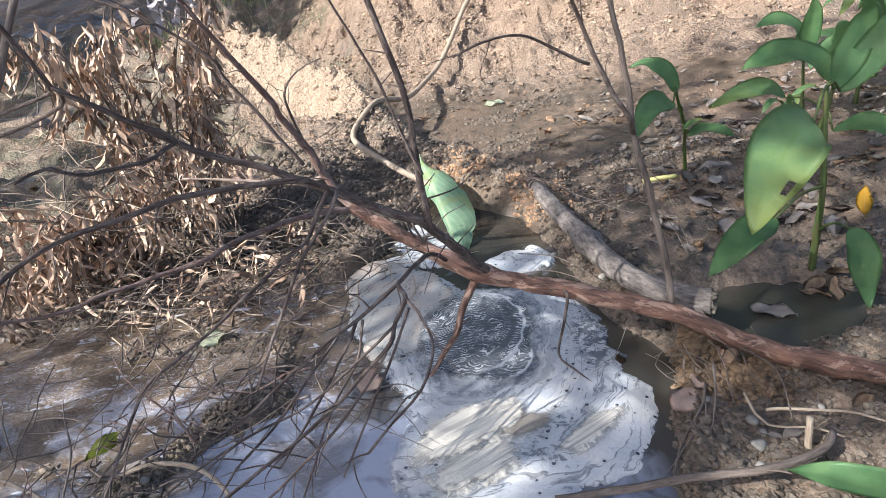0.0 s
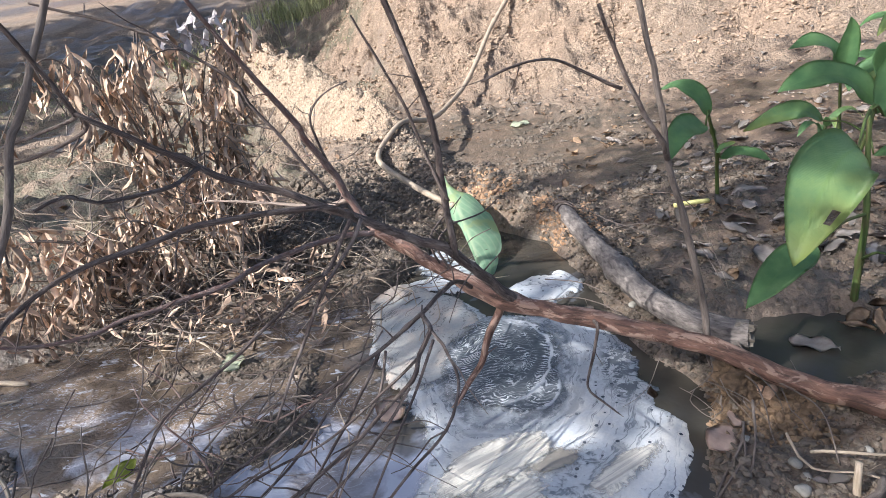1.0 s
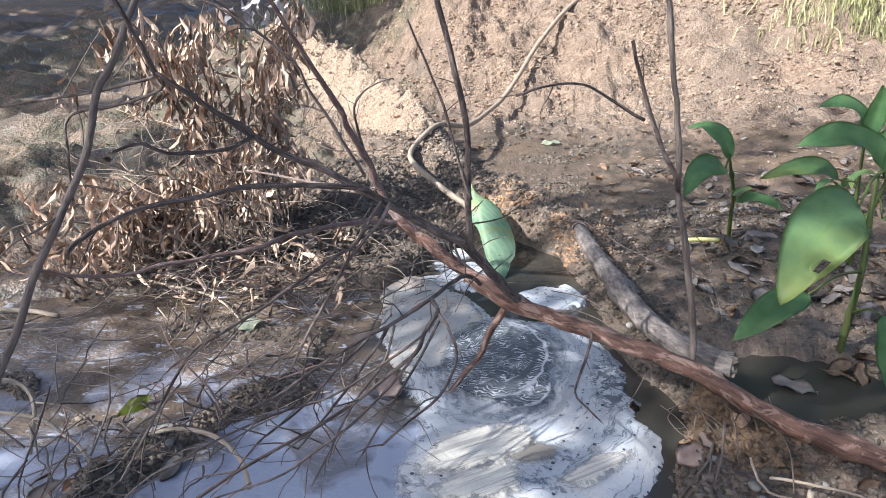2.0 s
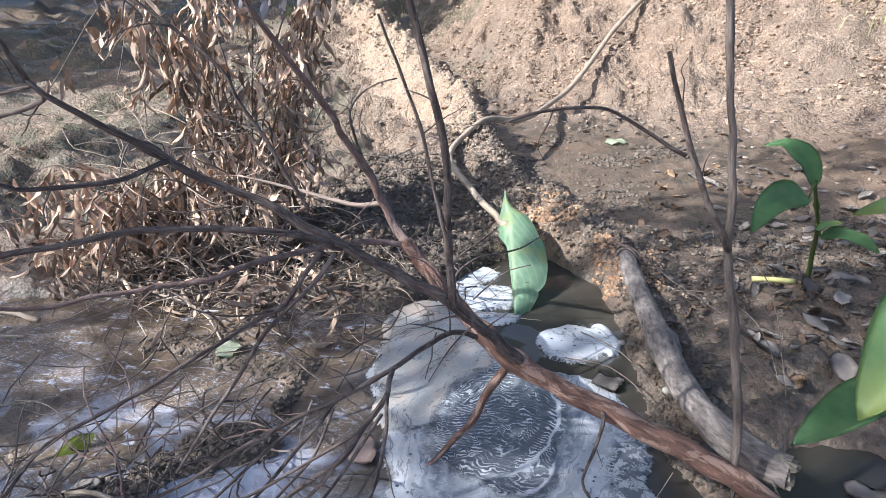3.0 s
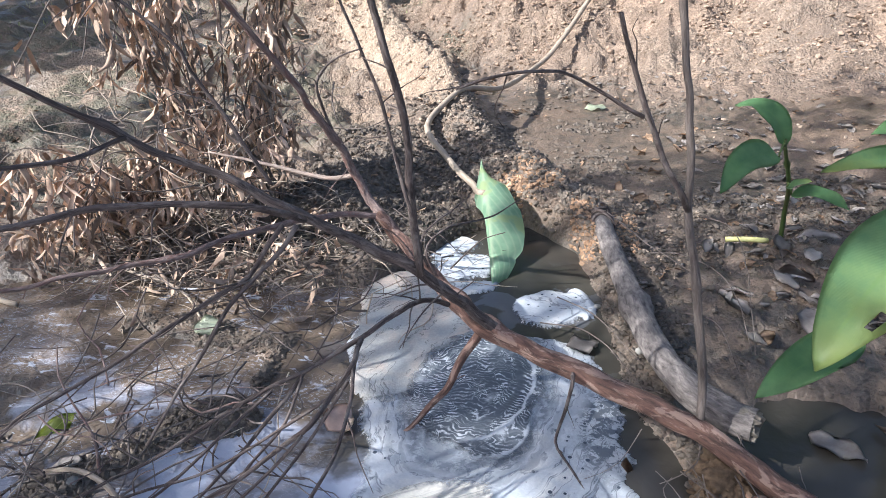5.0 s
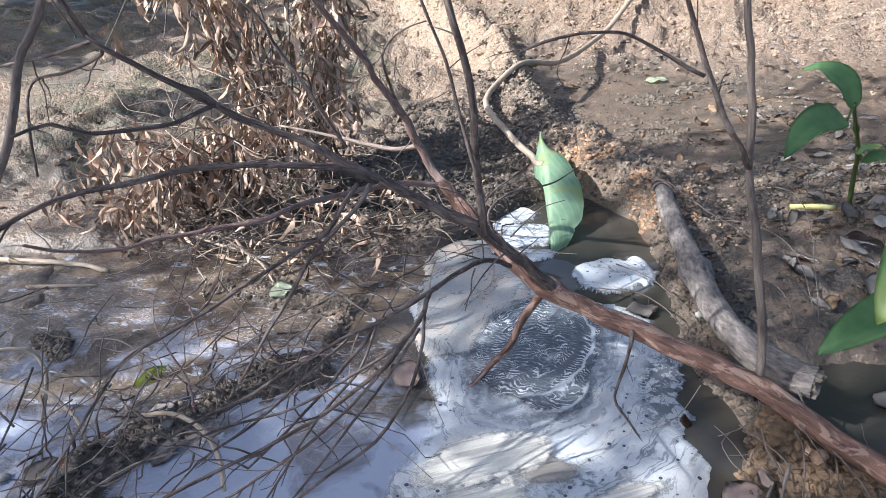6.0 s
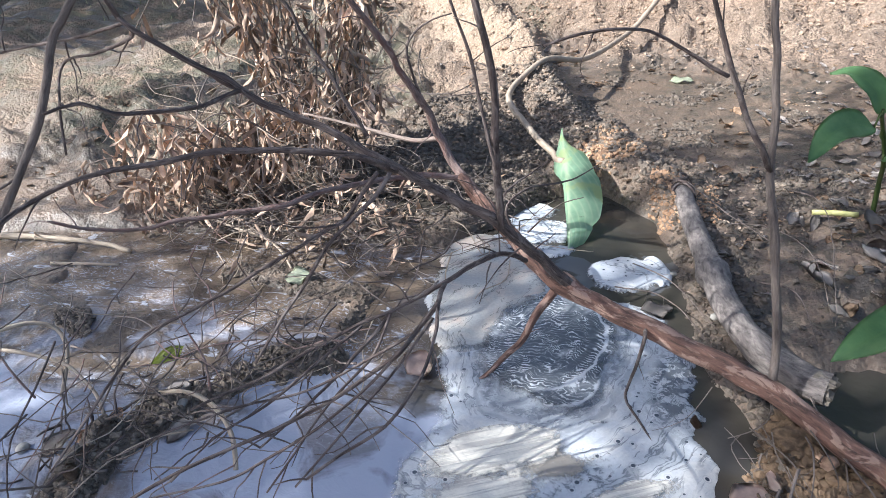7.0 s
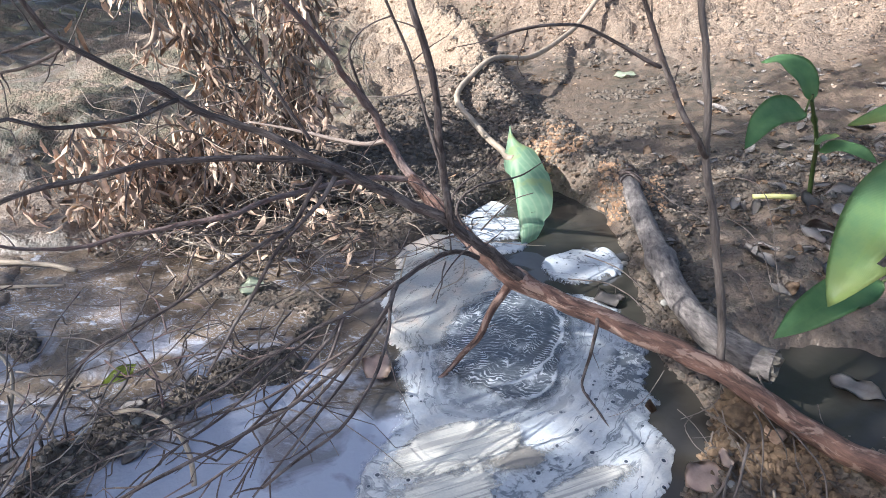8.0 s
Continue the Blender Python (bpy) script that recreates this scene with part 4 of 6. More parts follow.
limb("twig", branch, [(0.010, 1.985, 0.290), (-0.005, 1.970, 0.344), (-0.007, 2.000, 0.377), (0.020, 2.050, 0.400), (0.051, 2.100, 0.410), (0.090, 2.170, 0.430)], 0.0036, 0.0014, M_DARK, 68, 1, 0.08, 0.0012, 7, 0)
limb("upright_shoot", branch, [(0.082, 1.620, 0.465), (0.080, 1.596, 0.609), (0.079, 1.585, 0.723), (0.073, 1.587, 0.798), (0.060, 1.580, 0.880), (0.046, 1.575, 0.929), (0.016, 1.575, 1.049), (-0.014, 1.585, 1.179)], 0.0088, 0.006, M_DARK, 6, 2, 0.1, 0.002, 9, 0)
limb("upright_shoot", branch, [(0.088, 1.559, 0.618), (0.068, 1.578, 0.669), (0.046, 1.601, 0.740), (0.018, 1.626, 0.831), (-0.017, 1.638, 0.912), (-0.063, 1.655, 1.017)], 0.004, 0.0025, M_DARK, 7, 2, 0.1, 0.0015, 6, 0)
limb("upright_shoot", branch, [(0.663, 1.630, 0.165), (0.647, 1.648, 0.312), (0.619, 1.666, 0.459), (0.590, 1.685, 0.610), (0.578, 1.695, 0.740), (0.555, 1.705, 0.870), (0.535, 1.715, 1.010), (0.520, 1.725, 1.160)], 0.0092, 0.0058, M_GREY, 8, 0, 0.1, 0.002, 10, 2)
limb("upright_shoot", branch, [(0.590, 1.685, 0.610), (0.555, 1.606, 0.673), (0.524, 1.607, 0.727), (0.496, 1.605, 0.795), (0.474, 1.600, 0.852), (0.452, 1.590, 0.911), (0.431, 1.579, 0.970)], 0.0065, 0.004, M_DARK, 9, 2, 0.1, 0.0015, 7, 0)
limb("twig", branch, [(0.492, 1.678, 0.784), (0.461, 1.670, 0.800), (0.409, 1.657, 0.833), (0.349, 1.619, 0.871), (0.298, 1.539, 0.887), (0.247, 1.508, 0.883), (0.187, 1.486, 0.868)], 0.004, 0.0022, M_DARK, 10, 3, 0.1, 0.0014, 6, 0)
limb("twig", branch, [(0.100, 1.800, 0.295), (0.070, 1.680, 0.370), (0.050, 1.560, 0.410), (0.001, 1.465, 0.403), (-0.046, 1.439, 0.379), (-0.094, 1.400, 0.361), (-0.141, 1.365, 0.349), (-0.215, 1.305, 0.319), (-0.293, 1.240, 0.284), (-0.400, 1.136, 0.258)], 0.0068, 0.0026, M_DARK, 11, 7, 0.16, 0.002, 8, 1)
limb("twig", branch, [(0.001, 1.465, 0.403), (0.030, 1.332, 0.435), (0.006, 1.303, 0.401), (-0.002, 1.216, 0.404), (-0.072, 1.212, 0.338), (-0.125, 1.157, 0.313), (-0.188, 1.104, 0.292), (-0.234, 1.053, 0.288), (-0.291, 0.991, 0.281), (-0.381, 0.891, 0.251), (-0.491, 0.791, 0.191)], 0.0052, 0.0022, M_DARK, 12, 6, 0.15, 0.002, 8, 0)
limb("twig", branch, [(-0.094, 1.400, 0.361), (-0.114, 1.350, 0.331), (-0.144, 1.280, 0.301), (-0.184, 1.180, 0.271), (-0.214, 1.080, 0.261)], 0.0045, 0.002, M_DARK, 13, 4, 0.13, 0.002, 7, 0)
limb("twig", branch, [(0.030, 1.348, 0.431), (0.066, 1.227, 0.449), (0.090, 1.112, 0.468), (0.088, 1.049, 0.465), (0.070, 1.006, 0.446), (0.023, 0.957, 0.427), (-0.010, 0.919, 0.410)], 0.0034, 0.002, M_DARK, 14, 3, 0.1, 0.0016, 7, 0)
limb("twig", branch, [(-0.005, 1.196, 0.400), (-0.046, 1.161, 0.358), (-0.107, 1.103, 0.313), (-0.174, 1.044, 0.282), (-0.232, 0.995, 0.263), (-0.327, 0.924, 0.268)], 0.003, 0.0018, M_DARK, 60, 4, 0.13, 0.0016, 7, 0)
limb("twig", branch, [(0.001, 1.301, 0.394), (-0.083, 1.241, 0.352), (-0.168, 1.175, 0.321), (-0.258, 1.115, 0.317), (-0.350, 1.032, 0.309), (-0.420, 0.949, 0.298)], 0.003, 0.0018, M_DARK, 61, 4, 0.13, 0.0016, 7, 0)
limb("twig", branch, [(-0.065, 1.339, 0.397), (-0.079, 1.279, 0.344), (-0.119, 1.208, 0.305), (-0.140, 1.155, 0.280), (-0.156, 1.095, 0.251), (-0.175, 1.026, 0.222)], 0.003, 0.0018, M_DARK, 62, 4, 0.13, 0.0016, 7, 0)
limb("twig", branch, [(-0.123, 1.329, 0.368), (-0.178, 1.240, 0.334), (-0.231, 1.141, 0.302), (-0.278, 1.055, 0.294), (-0.303, 0.963, 0.274)], 0.003, 0.0018, M_DARK, 63, 4, 0.13, 0.0016, 7, 0)
limb("twig", branch, [(0.038, 1.294, 0.435), (0.001, 1.203, 0.384), (-0.028, 1.123, 0.357), (-0.052, 1.045, 0.337), (-0.071, 0.970, 0.324)], 0.003, 0.0018, M_DARK, 64, 4, 0.13, 0.0016, 7, 0)
limb("twig", branch, [(0.173, 1.835, 0.208), (0.136, 1.807, 0.156), (0.103, 1.760, 0.085), (0.037, 1.694, 0.021), (-0.033, 1.620, -0.018)], 0.0125, 0.004, M_RED, 15, 3, 0.1, 0.002, 9, 1)
limb("twig", branch, [(-0.094, 1.404, 0.657), (-0.117, 1.379, 0.624), (-0.141, 1.348, 0.585), (-0.183, 1.312, 0.563), (-0.253, 1.243, 0.527), (-0.302, 1.184, 0.501), (-0.347, 1.133, 0.485), (-0.389, 1.076, 0.469), (-0.407, 1.023, 0.435), (-0.420, 0.969, 0.400), (-0.434, 0.876, 0.344)], 0.0042, 0.0022, M_DARK, 16, 8, 0.16, 0.0018, 7, 0)
limb("twig", branch, [(-0.077, 1.420, 0.651), (-0.100, 1.387, 0.612), (-0.129, 1.345, 0.582), (-0.154, 1.299, 0.556), (-0.186, 1.257, 0.494), (-0.211, 1.208, 0.449), (-0.240, 1.146, 0.390)], 0.0045, 0.0025, M_DARK, 17, 6, 0.14, 0.0016, 7, 0)
limb("twig", branch, [(0.400, 1.690, 0.212), (0.398, 1.623, 0.230), (0.387, 1.642, 0.138), (0.369, 1.667, 0.033), (0.400, 1.620, 0.012), (0.460, 1.520, 0.004)], 0.005, 0.002, M_DARK, 18, 3, 0.1, 0.0015, 7, 0)
limb("twig", branch, [(-0.365, 1.417, 0.794), (-0.374, 1.303, 0.794), (-0.403, 1.241, 0.800), (-0.435, 1.179, 0.812), (-0.456, 1.141, 0.837), (-0.476, 1.092, 0.834)], 0.0045, 0.0025, M_DARK, 19, 4, 0.12, 0.0016, 7, 0)
limb("twig", branch, [(-0.147, 1.486, 0.696), (-0.188, 1.489, 0.765), (-0.226, 1.488, 0.832), (-0.261, 1.483, 0.893), (-0.285, 1.478, 0.943), (-0.405, 1.458, 1.043), (-0.585, 1.428, 1.123)], 0.004, 0.0024, M_DARK, 20, 5, 0.14, 0.0018, 7, 0)
limb("twig", branch, [(-0.496, 1.304, 0.938), (-0.516, 1.254, 1.058), (-0.546, 1.184, 1.188)], 0.005, 0.003, M_DARK, 23, 2, 0.1, 0.002, 7, 0)
limb("twig", branch, [(-0.496, 1.304, 0.938), (-0.539, 1.351, 0.922), (-0.663, 1.382, 0.895), (-0.809, 1.418, 0.873), (-1.033, 1.489, 0.838)], 0.0036, 0.0028, M_DARK, 21, 3, 0.14, 0.002, 7, 0)
limb("twig", branch, [(-0.484, 1.302, 0.930), (-0.513, 1.342, 0.902), (-0.610, 1.360, 0.870), (-0.768, 1.414, 0.836), (-0.754, 1.363, 0.772), (-0.744, 1.333, 0.672)], 0.0036, 0.0024, M_DARK, 22, 4, 0.12, 0.002, 7, 0)

stick = thing("dead_stick", (-0.75, 0.86, 0.0), "grey dead stick leaning over the stream", "stick")
limb("stem", stick, [(-0.489, 1.385, 1.181), (-0.551, 1.268, 0.969), (-0.569, 1.241, 0.929), (-0.580, 1.209, 0.862), (-0.587, 1.180, 0.808), (-0.602, 1.164, 0.769), (-0.623, 1.132, 0.709), (-0.647, 1.088, 0.643), (-0.696, 0.995, 0.473), (-0.771, 0.854, 0.219), (-0.857, 0.691, -0.078)], 0.006, 0.0085, M_GREY, 31, 6, 0.2, 0.0025, 9, 1)
stick = thing("bleached_stick", (-0.98, 1.2, 0.0), "bleached arching stick standing in the stream", "stick")
limb("stem", stick, [(-1.128, 1.315, 0.198), (-1.085, 1.372, 0.186), (-1.049, 1.399, 0.158), (-1.021, 1.386, 0.100), (-1.003, 1.317, 0.010)], 0.0065, 0.005, M_PALE, 32, 2, 0.1, 0.002, 8)

# ---------------------------------------------------------------- the old log
def build_log():
    base = (0.62, 2.15, ground_z(0.75, 2.15))
    ob = thing("log", base, "weathered grey log with a splintered end, bedded in mud", "log")
    bm = bmesh.new()
    path = smooth_path([(0.455, 2.98, 0.085), (0.476, 2.86, 0.10), (0.515, 2.55, 0.103), (0.562, 2.24, 0.105), (0.604, 1.99, 0.108), (0.668, 1.80, 0.118), (0.738, 1.71, 0.122), (0.785, 1.68, 0.126)], 0.012)
    tube(bm, path, 0.034, 0.037, 20, 0.10, 5, cap=False, knots=1)
    seat(part("trunk", bm, M_LOG, ob))
    # splintered butt: uneven teeth round a pale core
    bm = bmesh.new()
    rnd = random.Random(8)
    ax = (path[-1] - path[-5]).normalized()
    s1 = ax.cross(Vector((0, 0, 1))).normalized()
    s2 = ax.cross(s1)
    core = bm.verts.new(path[-1] + ax * 0.01)
    outer, inner = [], []
    for k in range(44):
        a = 2 * math.pi * k / 44
        o = s1 * math.cos(a) + s2 * math.sin(a)
        outer.append(bm.verts.new(path[-1] - ax * 0.03 + o * 0.0375))
        inner.append(bm.verts.new(path[-1] + o * rnd.uniform(0.027, 0.037) + ax * (rnd.uniform(-0.004, 0.006) + 0.014 * math.cos(a + 0.6) + 0.007 * math.sin(3 * a))))
    for k in range(44):
        j = (k + 1) % 44
        bm.faces.new((outer[k], outer[j], inner[j], inner[k]))
        bm.faces.new((inner[k], inner[j], core))
    seat(part("splintered_end", bm, M_WOOD, ob, "pale splintered wood", smooth=False))
    # dry creeper wound round the upstream end
    for k in range(5):
        bm = bmesh.new()
        c = path[6 + 3 * k]
        loop = []
        for j in range(15):
            a = 2 * math.pi * j / 13 + k
            loop.append(c + Vector((math.cos(a) * 0.041, 0.02 * math.sin(a * 2 + k) + 0.012 * (j / 13), math.sin(a) * 0.041)))
        tube(bm, smooth_path(loop, 0.012), 0.0045, 0.0035, 6, 0.15, 60 + k)
        seat(part("creeper_coil", bm, M_DARK, ob))
    return ob


build_log()


# ---------------------------------------------------------------- long vine stem and its leaf on the pool
def build_vine_leaf():
    ob = thing("vine_leaf", (0.1, 2.5, 0.0), "broad green leaf drooping into the pool on a long pale stem", "leaf")
    bm = bmesh.new()
    way = [(0.030, 2.868, 0.176), (-0.005, 2.91, 0.165), (-0.04, 3.00, 0.165), (-0.12, 3.10, 0.185), (-0.23, 3.33, 0.19), (-0.33, 3.50, 0.215), (-0.40, 3.75, 0.215), (-0.39, 3.98, 0.24), (-0.29, 4.22, 0.255), (-0.15, 4.55, 0.235), (-0.08, 4.95, 0.20), (-0.05, 5.40, 0.162), (0.07, 6.00, 0.185), (0.18, 6.25, 0.30), (0.28, 6.6, 0.42), (0.42, 7.0, 0.60), (0.70, 7.6, 0.88), (0.98, 8.1, 1.08), (1.08, 8.25, 1.20)]
    way = [(x, y, max(z, ground_z(x, y) + 0.012)) for x, y, z in way]
    tube(bm, smooth_path(way[:-1], 0.03), 0.014, 0.024, 10, 0.06, 3)
    seat(part("stem", bm, M_VINE, ob, "long pale tan stem"))
    bm = bmesh.new()
    tube(bm, smooth_path(way[-2:], 0.03), 0.025, 0.02, 10, 0.1, 4)
    seat(part("stem_end", bm, M_STALK, ob, "green end of the stem"))
    # half-folded blade: one broad half lies open, the other is a narrow strip turned under along the midrib
    bm = bmesh.new()
    uvl = bm.loops.layers.uv.verify()
    rib = smooth_path([(-0.004, 3.01, 0.268), (0.012, 2.94, 0.225), (0.039, 2.85, 0.176), (0.074, 2.68, 0.112), (0.101, 2.55, 0.064), (0.120, 2.44, 0.010)], 0.004)
    up = Vector((0.05, -0.5, 0.75)).normalized()
    rows, cols, grid = 30, 14, []
    for i in range(rows + 1):
        u = i / rows
        k = min(int(u * (len(rib) - 1)), len(rib) - 2)
        t = (rib[min(k + 4, len(rib) - 1)] - rib[max(k - 4, 0)]).normalized()
        p, side = rib[k].lerp(rib[k + 1], u * (len(rib) - 1) - k), t.cross(up).normalized()
        if side.x < 0:
            side = -side
        nrm = (up - t * up.dot(t)).normalized()
        broad = 0.128 * math.sin(math.pi * u ** 1.12) ** 0.72 * ramp01(u, 0.0, 0.20) * (1 - 0.12 * math.exp(-((u - 0.80) / 0.03) ** 2)) + 0.003
        narrow = 0.004 + 0.050 * math.exp(-((u - 0.25) / 0.14) ** 2) + 0.012 * math.sin(math.pi * u)
        row = []
        for c in range(cols + 1):
            x = c / cols * 1.3 - 0.3
            if x < 0:
                q = p + side * (x / 0.3 * narrow * 0.75) - nrm * (narrow * 0.9 * (x / 0.3) ** 2)
            else:
                ripple = 0.006 * math.sin(u * 31 + 0.6) * x * x + 0.003 * math.sin(u * 55 + x * 4) * x
                q = p + side * (broad * x) + nrm * (0.045 * x * (1 - x) * math.sin(math.pi * u) - 0.030 * x * x + ripple)
            row.append(bm.verts.new(q))
        grid.append(row)
    faces = []
    for i in range(rows):
        for c in range(cols):
            fc = bm.faces.new((grid[i][c], grid[i][c + 1], grid[i + 1][c + 1], grid[i + 1][c]))
            for lp, (a, b) in zip(fc.loops, ((c, i), (c + 1, i), (c + 1, i + 1), (c, i + 1))):
                lp[uvl].uv = (0.5 + (a / cols * 1.3 - 0.3) * 0.5, b / rows)
            faces.append(fc)
    bmesh.ops.solidify(bm, geom=faces, thickness=0.0012)
    seat(part("blade", bm, M_POOL_LEAF, ob))
    return ob


build_vine_leaf()


# ---------------------------------------------------------------- green plants on the east bank
def ginger(name, stem, leaves, label, seed):
    ob = thing(name, (stem[0][0], stem[0][1], ground_z(stem[0][0], stem[0][1])), label, "plant", "ginger plants on the bank")
    bm = bmesh.new()
    tube(bm, smooth_path(stem, 0.02), 0.0115 if len(leaves) > 4 else 0.009, 0.006, 9, 0.08, seed, knots=2)
    seat(part("stem", bm, M_STALK, ob))
    for k, (pts, width, up, yellow) in enumerate(leaves):
        bm = bmesh.new()
        blade(bm, pts, width, up, fold=0.22, wave=0.055, seed=seed * 10 + k, rows=20, cols=8, gap=((13, 1), (14, 1)) if seed == 1 and k == 0 else ())
        lf = seat(part("leaf", bm, M_BLADE_Y if yellow else M_BLADE, ob))
        bm = bmesh.new()
        s = min((Vector(q) for q in stem), key=lambda q: (q - Vector(pts[0])).length)
        a, b = s, Vector(pts[0])
        tube(bm, smooth_path([a, a.lerp(b, 0.5) + Vector((0, 0, 0.02)), b], 0.02), 0.005, 0.003, 6, 0.05, k)
        seat(part("leaf_stalk", bm, M_STALK, ob))
    return ob


ginger("ginger_plant", [(1.19, 1.95, 0.02), (1.195, 1.95, 0.16), (1.20, 1.95, 0.30), (1.20, 1.97, 0.46), (1.20, 1.98, 0.58)], [
    ([(1.07, 1.79, 0.545), (0.985, 1.71, 0.545), (0.905, 1.625, 0.505), (0.845, 1.56, 0.45), (0.806, 1.52, 0.385)], 0.168, (-0.35, -0.8, 0.45), True),
    ([(1.00, 1.81, 0.285), (0.92, 1.76, 0.28), (0.84, 1.70, 0.26), (0.764, 1.656, 0.215)], 0.095, (-0.3, -0.6, 0.75), False),
    ([(1.21, 1.82, 0.22), (1.225, 1.79, 0.18), (1.23, 1.76, 0.10), (1.235, 1.73, 0.015)], 0.085, (-0.1, -1, 0.15), False),
    ([(1.26, 2.02, 0.55), (1.36, 2.05, 0.64), (1.42, 2.05, 0.72), (1.46, 2.05, 0.82)], 0.10, (-0.6, -0.7, 0.3), False),
    ([(1.24, 2.02, 0.56), (1.32, 2.08, 0.66), (1.36, 2.10, 0.74), (1.33, 2.06, 0.80)], 0.09, (-0.2, -0.9, 0.3), False),
], "tall green ginger plant with one yellowing holed leaf", 1)
ginger("ginger_plant", [(1.12, 2.84, 0.03), (1.10, 2.80, 0.18), (1.08, 2.75, 0.30), (1.02, 2.67, 0.46)], [
    ([(1.02, 2.67, 0.46), (0.99, 2.69, 0.535), (0.93, 2.73, 0.575), (0.87, 2.75, 0.565)], 0.085, (0.1, -0.5, 0.8), False),
    ([(1.00, 2.64, 0.43), (0.92, 2.57, 0.455), (0.85, 2.48, 0.445), (0.79, 2.39, 0.39)], 0.10, (-0.1, -0.8, 0.6), False),
    ([(1.09, 2.74, 0.27), (1.13, 2.70, 0.295), (1.18, 2.64, 0.30), (1.225, 2.60, 0.275)], 0.065, (0.1, -0.6, 0.8), False),
    ([(1.07, 2.73, 0.30), (1.10, 2.69, 0.33), (1.12, 2.66, 0.345)], 0.045, (0.2, -0.6, 0.7), True),
], "small green ginger shoot with four leaves", 2)
ginger("ginger_plant", [(1.46, 2.52, 0.06), (1.47, 2.52, 0.22), (1.50, 2.50, 0.36), (1.52, 2.50, 0.46)], [
    ([(1.52, 2.50, 0.46), (1.45, 2.52, 0.545), (1.36, 2.53, 0.58), (1.26, 2.52, 0.565), (1.19, 2.50, 0.545)], 0.13, (0.1, -0.55, 0.8), False),
    ([(1.40, 2.60, 0.40), (1.33, 2.60, 0.45), (1.22, 2.58, 0.445), (1.10, 2.55, 0.415)], 0.075, (0.0, -0.7, 0.7), True),
    ([(1.55, 2.48, 0.46), (1.60, 2.46, 0.56), (1.66, 2.45, 0.62), (1.70, 2.44, 0.63)], 0.10, (-0.4, -0.7, 0.5), False),
    ([(1.50, 2.45, 0.30), (1.55, 2.36, 0.34), (1.58, 2.26, 0.33), (1.60, 2.18, 0.28)], 0.09, (-0.2, -0.5, 0.8), False),
    ([(1.53, 2.5, 0.47), (1.50, 2.44, 0.58), (1.47, 2.36, 0.66), (1.46, 2.26, 0.68)], 0.10, (0.3, -0.3, 0.9), False),
], "green ginger plant with a long arching leaf", 3)
ginger("ginger_plant", [(1.80, 3.22, 0.06), (1.79, 3.22, 0.25), (1.77, 3.2, 0.42)], [
    ([(1.77, 3.2, 0.42), (1.72, 3.19, 0.55), (1.63, 3.18, 0.60), (1.53, 3.18, 0.575)], 0.10, (0.1, -0.6, 0.8), False),
    ([(1.77, 3.2, 0.42), (1.78, 3.18, 0.54), (1.78, 3.16, 0.62), (1.76, 3.14, 0.68)], 0.09, (-0.2, -0.9, 0.3), False),
    ([(1.76, 3.2, 0.40), (1.72, 3.1, 0.46), (1.69, 3.0, 0.46), (1.66, 2.92, 0.42)], 0.08, (0, -0.6, 0.8), False),
    ([(1.79, 3.2, 0.40), (1.88, 3.12, 0.48), (1.96, 3.05, 0.50), (2.04, 3.0, 0.46)], 0.09, (0, -0.6, 0.8), False),
], "green ginger plant further back on the bank", 4)
ginger("ginger_plant", [(1.00, 1.02, 0.05), (0.98, 1.05, 0.08), (0.95, 1.08, 0.10)], [
    ([(0.97, 0.98, 0.09), (0.89, 1.00, 0.105), (0.81, 1.045, 0.105), (0.75, 1.09, 0.095), (0.705, 1.125, 0.08)], 0.085, (0.15, -0.2, 1), False),
    ([(0.98, 1.02, 0.08), (0.92, 1.05, 0.085), (0.86, 1.075, 0.075), (0.80, 1.09, 0.06)], 0.06, (-0.1, -0.3, 1), True),
], "low bright green leaf at the near bank", 5)


def sprout(x, y, tall, count, seed):
    """A low green plant: a short stem with leaves arching out on all sides."""
    rnd = random.Random(seed)
    z = ground_z(x, y)
    stem = [(x, y, z - 0.01), (x + 0.01, y, z + tall * 0.4), (x + 0.02, y - 0.01, z + tall * 0.75)]
    leaves = []
    for k in range(count):
        a = 2 * math.pi * (k + rnd.uniform(-0.3, 0.3)) / count
        s = tall * rnd.uniform(0.45, 0.7)
        b = Vector(stem[1]).lerp(Vector(stem[2]), rnd.random())
        d = Vector((math.cos(a), math.sin(a), 0))
        leaves.append(([tuple(b), tuple(b + d * s * 0.4 + Vector((0, 0, s * 0.45))), tuple(b + d * s * 0.8 + Vector((0, 0, s * 0.5))), tuple(b + d * s * 1.15 + Vector((0, 0, s * 0.2)))], s * rnd.uniform(0.30, 0.42), tuple(d * 0.2 + Vector((0, -0.2, 1))), rnd.random() < 0.35))
    ginger("ginger_plant", stem, leaves, "low leafy green plant among the fallen leaves", seed)


for k, (x, y, tall, count) in enumerate(((2.15, 3.40, 0.42, 5), (2.35, 2.90, 0.36, 4), (1.95, 2.55, 0.30, 4), (2.45, 3.75, 0.45, 5), (1.62, 3.05, 0.22, 4))):
    sprout(x, y, tall, count, 40 + k)


